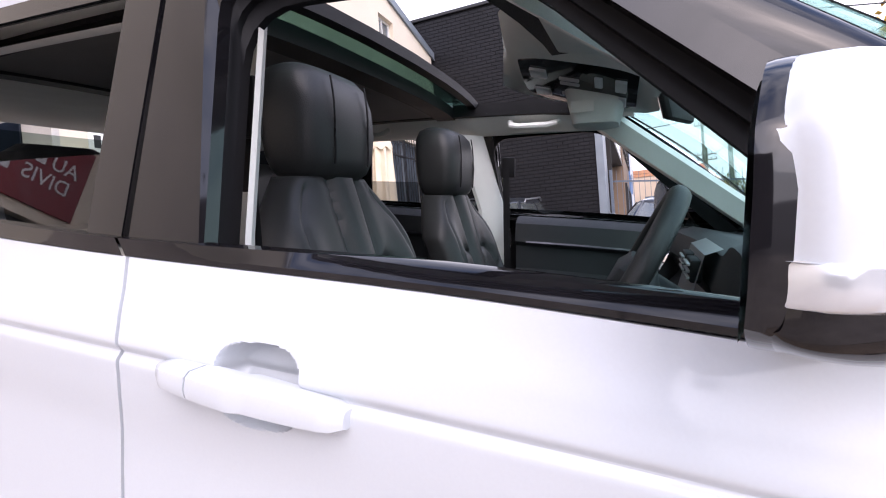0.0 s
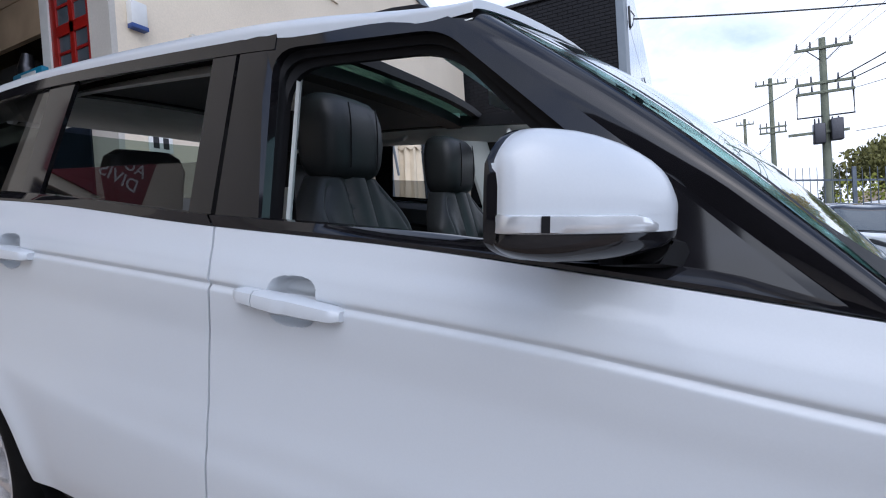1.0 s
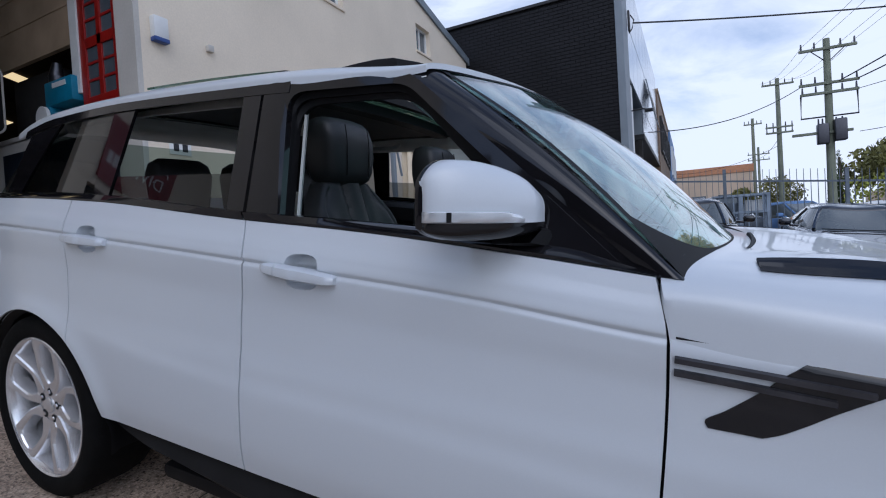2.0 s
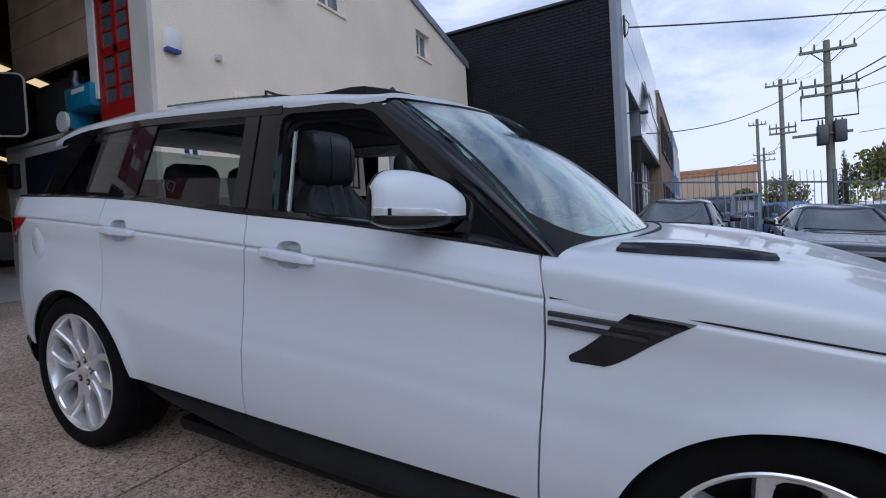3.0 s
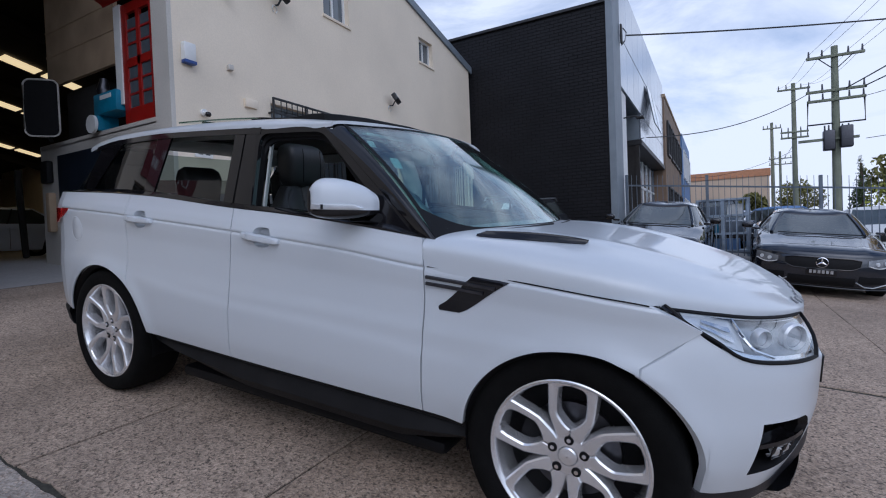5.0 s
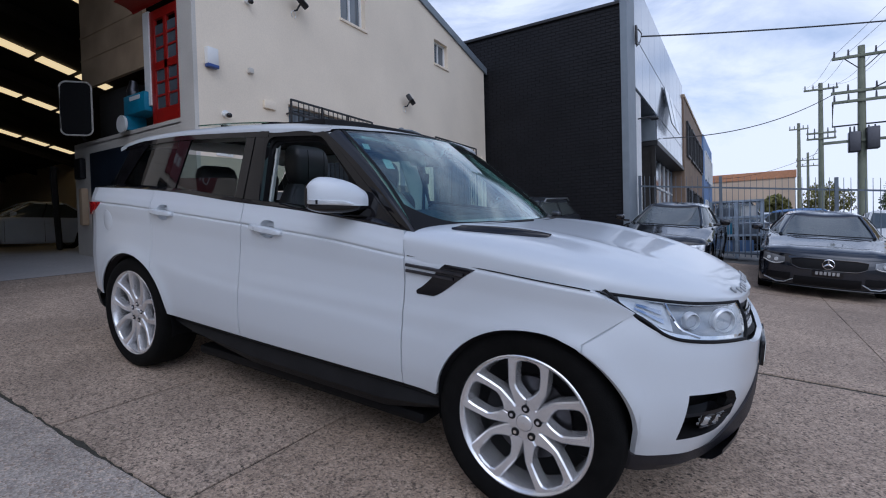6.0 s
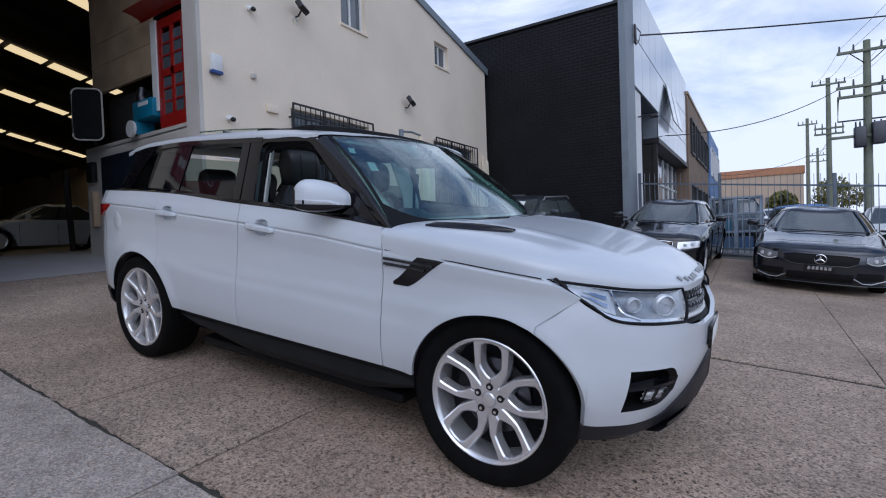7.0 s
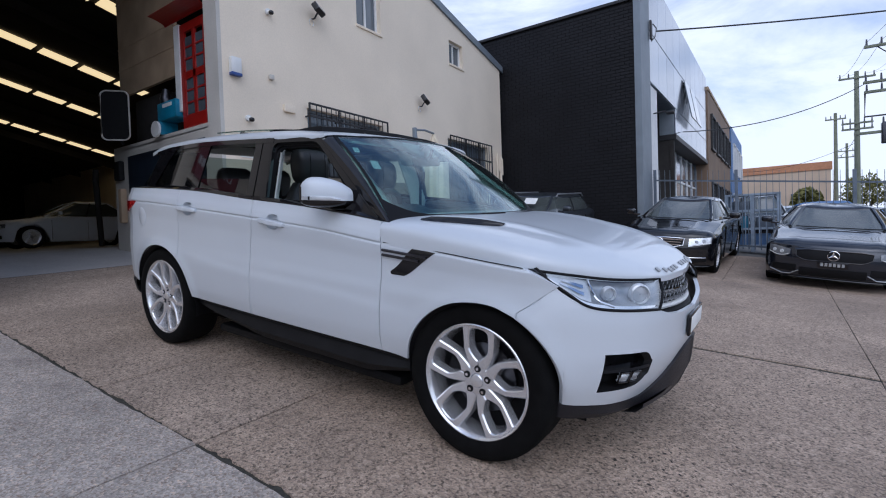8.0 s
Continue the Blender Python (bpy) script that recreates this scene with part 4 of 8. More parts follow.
def nose_point(k, z):
    """A point of the bumper's skin."""
    inset = 0.9 * max(0, abs(z - 0.66) - 0.06) ** 1.7
    nx = min(1, max(0, (k - 0.1) / 0.5))
    y = NOSE_Y(k)
    x = NOSE_X(k) - inset * nx
    y -= inset * (1 - nx) * 0.8 + max(0, 0.45 - z) * 0.25 * (1 - nx)
    g = arch_gap(x, z, FRONT_ARCH)
    if g > -0.05 and k < 0.5:
        y += 0.012 * min(1, (0.5 - k) / 0.2) * math.exp(-((g / 0.055) ** 2))
    return x, y, z


K_LIST = lin(0, 0.12, 8) + lin(0.135, 0.29, 11) + lin(0.303, 0.445, 11) + lin(0.455, 0.69, 18) + lin(0.70, 1.0, 24)
for s in (-1, 1):
    bm = bmesh.new()
    vs = []
    for k in K_LIST:
        # the arch and the wing cut the bumper's rear edge
        near = max(0, 1 - k / 0.35)
        k_top, k_low = k + near * 0.250, k + near * 0.088
        x = NOSE_X(k_low)
        low = NOSE_LOW(k)
        kk = (x - FRONT_ARCH[0]) / FRONT_ARCH[2]
        if abs(kk) < 1:
            low = max(low, FRONT_ARCH[1] + FRONT_ARCH[3] * math.sqrt(1 - kk * kk))
        fog = min(1, max(0, (k - 0.28) / 0.15))
        span = NOSE_TOP(k_top) - low
        mid_low = (low + span * 0.14) * (1 - fog) + fog * max(low + 0.0005, FOG_LOW(k))
        mid_top = (low + span * 0.46) * (1 - fog) + fog * max(low + 0.001, FOG_TOP(k))
        zs = lin(low, mid_low, 5) + lin(mid_low, mid_top, 9)[1:] + lin(mid_top, NOSE_TOP(k_top), 12)[1:]
        row = []
        for z in zs:
            px, py, pz = nose_point(k + near * (0.088 + 0.162 * min(1, max(0, (z - 0.763) / 0.126))), z)
            row.append(bm.verts.new((px, s * py, pz)))
        vs.append(row)
    for i in range(len(vs) - 1):
        for j in range(len(vs[0]) - 1):
            km = (K_LIST[i] + K_LIST[i + 1]) / 2
            if 0.45 < km < 0.69 and 5 <= j < 14:
                continue
            bm.faces.new((vs[i][j], vs[i + 1][j], vs[i + 1][j + 1], vs[i][j + 1]))
    thick(bm, (-0.02, -s * 0.015, 0))
    bumper = part("front_bumper", bm, "paint", suv)
    # fog lamp pocket
    bm = bmesh.new()
    ks = lin(0.455, 0.69, 14)
    rim_low = [nose_point(k, FOG_LOW(k)) for k in ks]
    rim_top = [nose_point(k, FOG_TOP(k)) for k in ks]
    loop = [Vector((p[0], s * p[1], p[2])) for p in rim_low + rim_top[::-1]]
    centre = sum(loop, Vector()) / len(loop)
    rows = [loop, [p + Vector((-0.03, -s * -0.02, 0)) for p in loop], [centre + (p - centre) * 0.9 + Vector((-0.075, s * -0.035, 0)) for p in loop], [centre + (p - centre) * 0.05 + Vector((-0.08, s * -0.04, 0)) for p in loop]]
    grid(bm, rows, closed=True)
    pocket = part("fog_pocket", bm, "plastic", bumper, "black fog lamp pocket", angle=25)
    bm = bmesh.new()
    rows = []
    for k in lin(0.46, 0.688, 10):
        x, y, z = nose_point(k, 0.530 + 0.006 * k)
        rows.append([(x - 0.006, s * (y - 0.004), z), (x - 0.004, s * (y - 0.003), z - 0.012), (x - 0.05, s * (y - 0.03), z - 0.014), (x - 0.05, s * (y - 0.03), z + 0.004)])
    grid(bm, rows)
    part("pocket_bar", bm, "gloss", bumper)
    for k0, k1 in ((0.548, 0.600), (0.608, 0.660)):
        bm = bmesh.new()
        rows = []
        for i, k in enumerate(lin(k0, k1, 7)):
            row = []
            for j, z in enumerate(lin(0.460, 0.508, 5)):
                px, py, pz = nose_point(k, z - 0.06 * (k - 0.6))
                d = 0.010 + (0.010 if (i + j) % 2 else 0.0) + (0.012 if i in (0, 6) or j in (0, 4) else 0.0)
                row.append((px - 0.8 * d, s * (py - 0.6 * d), pz))
            rows.append(row)
        grid(bm, rows)
        fog = part("fog_lamp", bm, "headlamp", bumper, "clear faceted fog lamp", smooth=False)
        bm = bmesh.new()
        rim = []
        for k, z in [(k, 0.460) for k in lin(k0, k1, 5)] + [(k1, 0.484)] + [(k, 0.508) for k in lin(k1, k0, 5)] + [(k0, 0.484)]:
            px, py, pz = nose_point(k, z - 0.06 * (k - 0.6))
            rim.append(Vector((px - 0.012, s * (py - 0.009), pz)))
        tube(bm, rim, 0.005, 6, closed=True)
        part("lamp_rim", bm, "gloss", fog)
    # lower bumper in black
    bm = bmesh.new()
    rows = []
    for k in lin(0.13, 1.0, 40):
        x, y, z = nose_point(k, NOSE_LOW(k))
        f = min(1, max(0, (k - 0.25) / 0.3))
        fwd = 0.012 * min(1, max(0, (k - 0.6) / 0.2))
        bot = 0.275 - 0.02 * f
        rows.append([(x - 0.015, s * (y - 0.012), z + 0.004), (x - 0.003 + fwd, s * (y - 0.008), z - 0.008), (x - 0.008 + fwd, s * (y - 0.015), z * 0.5 + bot * 0.5),
                     (x - 0.012 - 0.03 * f, s * (y - 0.025), bot + 0.02), (x - 0.05 - 0.05 * f, s * (y - 0.06), bot), (x - 0.35, s * y * 0.7, bot - 0.01)])
    grid(bm, rows)
    part("lower_bumper", bm, "bumperblack", suv, angle=25)
    # silver skid plate
    bm = bmesh.new()
    rows = []
    for k in lin(0.70, 1.0, 14):
        x, y, z = nose_point(k, 0.42)
        rows.append([(x + 0.012, s * y, 0.335), (x + 0.010, s * y, 0.315), (x - 0.02, s * y, 0.285), (x - 0.08, s * y, 0.272)])
    grid(bm, rows)
    part("skid_plate", bm, "steel", suv)
    # headlight: bowl, lens and inner lamps
    def lamp_point(k, v, back=0.0):
        kk = 0.135 + 0.578 * k
        bx, by, bz = nose_point(kk, NOSE_TOP(kk) + 0.004)
        xs = 3.150 + 0.435 * k ** 0.93
        top = Vector((xs, BON_YE(xs) - 0.002, BON_ZE(xs) - 0.008))
        p = Vector((bx, by, bz)).lerp(top, v) + Vector((0.012 * k, 0.010, 0)) * math.sin(math.pi * v) * 1.2
        p -= Vector((0.62, 0.70, 0)) * back
        return Vector((p.x, s * p.y, p.z))

    bm = bmesh.new()
    ks = lin(0.0, 1.0, 26)
    grid(bm, [[lamp_point(k, v, 0.075 * math.sin(math.pi * v) * min(1, 4 * k, 6 * (1 - k) + 0.3) + 0.004) for v in lin(0, 1, 8)] for k in ks])
    lamp = part("headlight", bm, "bowl", suv, "clear wraparound headlight with twin projectors")
    bm = bmesh.new()
    grid(bm, [[lamp_point(k, v) for v in lin(0.0, 1.0, 8)] for k in ks])
    lens_ob = part("lamp_lens", bm, "lens", lamp)
    lens_ob.visible_shadow = False
    bm = bmesh.new()
    edge = [lamp_point(k, 0.0, -0.001) for k in ks] + [lamp_point(1.0, v, -0.001) for v in (0.25, 0.5, 0.75)] + [lamp_point(k, 1.0, -0.001) for k in ks[::-1]]
    tube(bm, edge, 0.0065, 6, closed=True)
    part("lamp_surround", bm, "seal", lamp)
    bm = bmesh.new()
    for v0, v1, k0, k1 in ((0.03, 0.13, 0.14, 0.98), (0.88, 0.93, 0.14, 0.97)):
        grid(bm, [[lamp_point(k, v, 0.012) for v in lin(v0, v1, 2)] for k in lin(k0, k1, 20)])
    part("lamp_bezel", bm, "chrome", lamp)
    bm = bmesh.new()
    grid(bm, [[lamp_point(k, v, 0.022) for v in lin(0.16, 0.86, 4)] for k in lin(0.15, 0.47, 10)])
    part("lamp_reflector", bm, "lampclear", lamp)
    bm = bmesh.new()
    grid(bm, [[lamp_point(k, v, -0.0015) for v in lin(0, 1, 4)] for k in lin(0.0, 0.13, 4)])
    part("lamp_corner", bm, "gloss", lamp)
    bm = bmesh.new()
    for k0, v0 in ((0.24, 0.34), (0.26, 0.58)):
        grid(bm, [[lamp_point(k, v, 0.014) for v in lin(v0, v0 + 0.12, 2)] for k in lin(k0, 0.42, 6)])
    part("lamp_bar", bm, "chrome", lamp)
    bm = bmesh.new()
    tube(bm, [lamp_point(0.46 + 0.09 * (1 - v) ** 2 + 0.30 * max(0, 0.25 - v) * 2, v, 0.010) for v in lin(0.10, 0.9, 12)], 0.006, 6)
    part("lamp_arc", bm, "chrome", lamp)
    for kc, r in ((0.60, 0.025), (0.83, 0.037)):
        c, n = lamp_point(kc, 0.52, 0.02), lamp_point(kc, 0.52, 0.0) - lamp_point(kc, 0.52, 0.1)
        n.normalize()
        bm = bmesh.new()
        q = n.to_track_quat("Z", "Y")
        prof = [(r * 1.30, -0.006), (r * 1.26, 0.012), (r * 1.08, 0.018), (r * 0.98, 0.004)]
        grid(bm, [[c + q @ Vector((rr * math.cos(a), rr * math.sin(a), h)) for a in lin(0, math.tau, 24)[:-1]] for rr, h in prof], closed=True)
        part("lamp_ring", bm, "lampclear", lamp)
        bm = bmesh.new()
        grid(bm, [[c + q @ Vector((r * math.cos(b) * math.cos(a), r * math.cos(b) * math.sin(a), 0.22 * r * math.sin(b) + 0.001)) for a in lin(0, math.tau, 20)[:-1]] for b in lin(0, 1.5, 6)], closed=True)
        part("projector", bm, "projector", lamp)

# grille
bm = bmesh.new()
rows = []
for k in lin(-1, 1, 24):
    y = 0.50 * k
    x = 3.615 - 0.13 * k * k
    rows.append([(x + 0.005, y, 0.885), (x - 0.02, y, 0.87), (x + 0.02, y, 0.73), (x + 0.05, y * 0.96, 0.715)])
grid(bm, rows)
grille = part("grille", bm, "seal", suv, "black honeycomb grille with chrome-edged bars")
for zc, h, out in ((0.845, 0.030, 0.004), (0.785, 0.030, 0.022)):
    bm = bmesh.new()
    for iy in range(-10, 11):
        for row_i in (0, 1):
            yc = (iy + 0.5 * row_i) * 0.044
            if abs(yc) > 0.44:
                continue
            k = yc / 0.5
            x = 3.618 - 0.13 * k * k + out
            z = zc + (row_i - 0.5) * h * 0.9
            pts = [Vector((x, yc + 0.0165 * math.cos(a), z + 0.0110 * math.sin(a))) for a in lin(0, math.tau, 6)[:-1]]
            ring2 = [Vector((x - 0.012, p.y * 1.0, p.z)) for p in pts]
            mid = Vector((x, yc, z))
            ring0 = [mid + (p - mid) * 1.24 + Vector((0.002, 0, 0)) for p in pts]
            grid(bm, [ring0, pts, ring2], closed=True)
    part("grille_mesh", bm, "badge", grille, smooth=False)
for zc, out, hh in ((0.812, 0.020, 0.008), (0.742, 0.036, 0.012)):
    bm = bmesh.new()
    rows = []
    for k in lin(-1, 1, 24):
        y = 0.49 * k
        x = 3.612 - 0.13 * k * k + out
        rows.append([(x - 0.02, y, zc - hh), (x, y, zc - hh * 0.8), (x + 0.004, y, zc), (x, y, zc + hh * 0.8), (x - 0.02, y, zc + hh)])
    grid(bm, rows)
    part("grille_bar", bm, "gloss" if out < 0.03 else "white", grille)
# raised letters on the bonnet's lip, as plain bars
for i, y in enumerate([-0.37, -0.30, -0.235, -0.17, -0.11, 0.04, 0.105, 0.17, 0.235, 0.30]):
    bm = bmesh.new()
    lo_x, hi_x = 3.3, 3.634
    for _ in range(24):
        mx = (lo_x + hi_x) / 2
        lo_x, hi_x = (mx, hi_x) if BON_YE(mx) > abs(y) + 0.05 else (lo_x, mx)
    x = min(lo_x - 0.012, 3.60)
    a = 0.5
    lo_a, hi_a = 0.0, 0.999
    for _ in range(24):
        a = (lo_a + hi_a) / 2
        lo_a, hi_a = (a, hi_a) if bonnet_point(x, a).y < abs(y) else (lo_a, a)
    p = bonnet_point(x, lo_a)
    m = Matrix.Translation((p.x + 0.002, y, p.z + 0.002)) @ Matrix.Rotation(radians(38), 4, "Y")
    box(bm, -0.014, 0.014, -0.019, 0.019, -0.003, 0.004, 0.002, m)
    part("badge_bar", bm, "badge", suv)
# front plate
bm = bmesh.new()
box(bm, 3.690, 3.706, -0.19, 0.19, 0.585, 0.695, 0.004)
plate = part("number_plate", bm, "gloss", suv, "front plate in a black holder")
bm = bmesh.new()
box(bm, 3.706, 3.709, -0.17, 0.17, 0.60, 0.68, 0.001)
part("plate_face", bm, "paper", plate)

# door handles with their cups, fuel flap
for s in (-1, 1):
    for x0, zc in ((1.317, 1.066), (0.327, 1.110)):
        tilt = -0.085 if x0 > 1 else -0.045

        def grip(t, top):
            """The grip's section: low edge, outer face and top edge at a share t of its length."""
            x = x0 + 0.252 * t
            z = zc + tilt * (x - x0 - 0.12)
            e = min(1, (t + 0.02) / 0.12) ** 0.45 * min(1, (1.03 - t) / 0.09) ** 0.35
            y = half(x0 + 0.252 * (0.0 if 0.25 < t < 0.8 and t < 0.5 else (0 if t < 0.25 else 1)), zc + 0.03) - 0.003
            hh, d = 0.0160 * e * (0.74 + 0.26 * math.sin(math.pi * min(1, max(0, t)))) + 0.001, 0.037 * e * (0.8 + 0.2 * math.sin(math.pi * min(1, max(0, t))))
            return [(x, s * y, z - hh), (x, s * (y + d * 0.72), z - hh), (x, s * (y + d * 0.95), z - hh * 0.72), (x, s * (y + d), z - hh * 0.1), (x, s * (y + d * 0.93), z + hh * 0.7), (x, s * (y + d * 0.75), z + hh), (x, s * y, z + hh)]
        for t0, t1 in ((0.0, 0.262), (0.272, 1.0)):
            bm = bmesh.new()
            vs = grid(bm, [grip(t, 0) for t in lin(t0, t1, 16)])
            bm.faces.new(vs[0])
            bm.faces.new(vs[-1][::-1])
            part("door_handle", bm, "paint", suv, angle=38)
bm = bmesh.new()
rows = []
for r, d in ((0.078, 0.0), (0.076, 0.0022), (0.072, 0.0022), (0.070, 0.0005), (0.066, 0.0022), (0.01, 0.0022)):
    rows.append([(-0.285 + r * math.cos(a), -(half(-0.285 + r * math.cos(a), 1.02 + r * math.sin(a)) + d), 1.02 + r * math.sin(a)) for a in lin(0, math.tau, 32)[:-1]])
grid(bm, rows, closed=True)
part("fuel_flap", bm, "paint", suv, angle=60)


# ---- door mirrors ----
def mirror(s):
    front = [(0.0, 1.890, 1.107), (0.06, 1.904, 1.115), (0.16, 1.930, 1.108), (0.30, 1.964, 1.087), (0.45, 1.999, 1.055), (0.60, 2.034, 1.016), (0.75, 2.060, 0.975), (0.88, 2.075, 0.940), (1.0, 2.078, 0.905)]
    fx, fy = curve([(t, x) for t, x, y in front]), curve([(t, y) for t, x, y in front])
    crest = curve([(0.0, 1.298), (0.08, 1.316), (0.2, 1.333), (0.35, 1.342), (0.5, 1.343), (0.68, 1.338), (0.85, 1.326), (1.0, 1.304)])

    def rear_x(t):
        return 1.884 + 0.045 * t
    keel = curve([(0.0, 1.204), (0.06, 1.196), (0.2, 1.186), (0.4, 1.179), (0.7, 1.177), (1.0, 1.182)])

    def skin(t, v, z0, z1, p=0.55, q=0.8):
        c, sn = math.cos(v * math.pi / 2), math.sin(v * math.pi / 2)
        by = 1.105 - 0.174 * t
        k = c**p if v < 1 else 0.0
        return (rear_x(t) + (fx(t) - rear_x(t)) * k, s * (by + (fy(t) - by) * k), z0 + (z1 - z0) * sn**q)

    ts = [0, 0.02, 0.04, 0.07, 0.11] + lin(0.16, 0.92, 16) + [0.95, 0.98, 1.0]
    bm = bmesh.new()
    vs = grid(bm, [[skin(t, v, 1.238, crest(t)) for v in [0, 0.05, 0.1, 0.17, 0.25, 0.33, 0.42, 0.5, 0.58, 0.66, 0.74, 0.82, 0.89, 0.95, 1.0]] for t in ts])
    bm.faces.new(vs[-1])
    thick(bm, (-0.004, 0, 0))
    shell = part("door_mirror", bm, "paint", suv, "white door mirror with a clear indicator strip", angle=60)
    bm = bmesh.new()
    lows = lin(0, 1, 10)
    vs = grid(bm, [[skin(t, v, 1.2165, keel(t), 0.5, 0.8) for v in lows] for t in ts])
    bm.faces.new(vs[-1])
    part("mirror_base", bm, "gloss", shell, angle=60)
    bm = bmesh.new()
    rows = []
    for t in lin(0.02, 0.985, 24):
        e = 0.004 if t < 0.74 else -0.001
        x, y = fx(t), fy(t)
        hi = 1.239 - (0.014 * min(1, max(0, (t - 0.58) / 0.16)) ** 2)
        rows.append([(x, s * y, 1.2165), (x + e * 0.7, s * (y + e), 1.219), (x + e * 0.9, s * (y + e), (1.219 + hi) / 2), (x + e * 0.7, s * (y + e), hi - 0.002), (x - 0.001, s * (y - 0.001), hi)])
    rows.insert(0, [(rear_x(0) + 0.001, s * 1.1045, z) for z in (1.2165, 1.220, 1.228, 1.236, 1.240)])
    grid(bm, rows)
    part("indicator_strip", bm, "headlamp", shell, "clear indicator strip", angle=60)
    bm = bmesh.new()
    grid(bm, [[(fx(t) - 0.0005 * z, s * (fy(t) - 0.0005), 1.2165 + (1.246 - 1.2165) * z) for z in lin(0, 1, 3)] for t in lin(0.62, 1.0, 10)])
    part("mirror_infill", bm, "paint", shell)
    bm = bmesh.new()
    grid(bm, [[(fx(t) + 0.004, s * (fy(t) + 0.0055), z) for t in (0.20, 0.235)] for z in (1.2185, 1.2375)])
    part("indicator_gap", bm, "seal", shell)
    bm = bmesh.new()
    grid(bm, [[(x, s * y, z) for x, y, z in row] for row in (
        [(1.99, 0.985, 1.170), (2.06, 0.95, 1.173), (2.075, 0.915, 1.20), (2.03, 0.93, 1.217), (1.97, 0.96, 1.215)],
        [(2.03, 0.885, 1.158), (2.11, 0.872, 1.158), (2.12, 0.868, 1.194), (2.06, 0.872, 1.210), (2.0, 0.88, 1.208)])], closed=True)
    part("mirror_arm", bm, "plastic", shell)
    bm = bmesh.new()
    inner = lin(0.03, 0.97, 12)
    grid(bm, [[(rear_x(t) - 0.012, s * (1.101 - 0.168 * t), 1.195 + (crest(t) - 0.010 - 1.195) * v) for v in lin(0, 1, 4)] for t in inner])
    part("mirror_glass", bm, "chrome", shell)
    # dark collar round the glass
    bm = bmesh.new()
    loop = [Vector((rear_x(t), s * (1.105 - 0.174 * t), crest(t))) for t in ts] + [Vector((rear_x(1), s * 0.931, z)) for z in (1.26, 1.21)]
    loop += [Vector((rear_x(t), s * (1.105 - 0.174 * t), keel(t))) for t in ts[::-1]] + [Vector((rear_x(0), s * 1.108, z)) for z in (1.22, 1.27)]
    mid = sum(loop, Vector()) / len(loop)
    back = Vector((-0.010, s * 0.001, 0))
    grid(bm, [[mid + (p - mid) * f + back * b for p in loop] for f, b in ((0.994, -1.1), (1.010, -1.0), (1.008, -0.05), (1.0, 0.6), (0.988, 1.0), (0.965, 1.0), (0.95, 0.5))], closed=True)
    part("mirror_collar", bm, "gloss", shell, angle=40)


for s in (-1, 1):
    mirror(s)


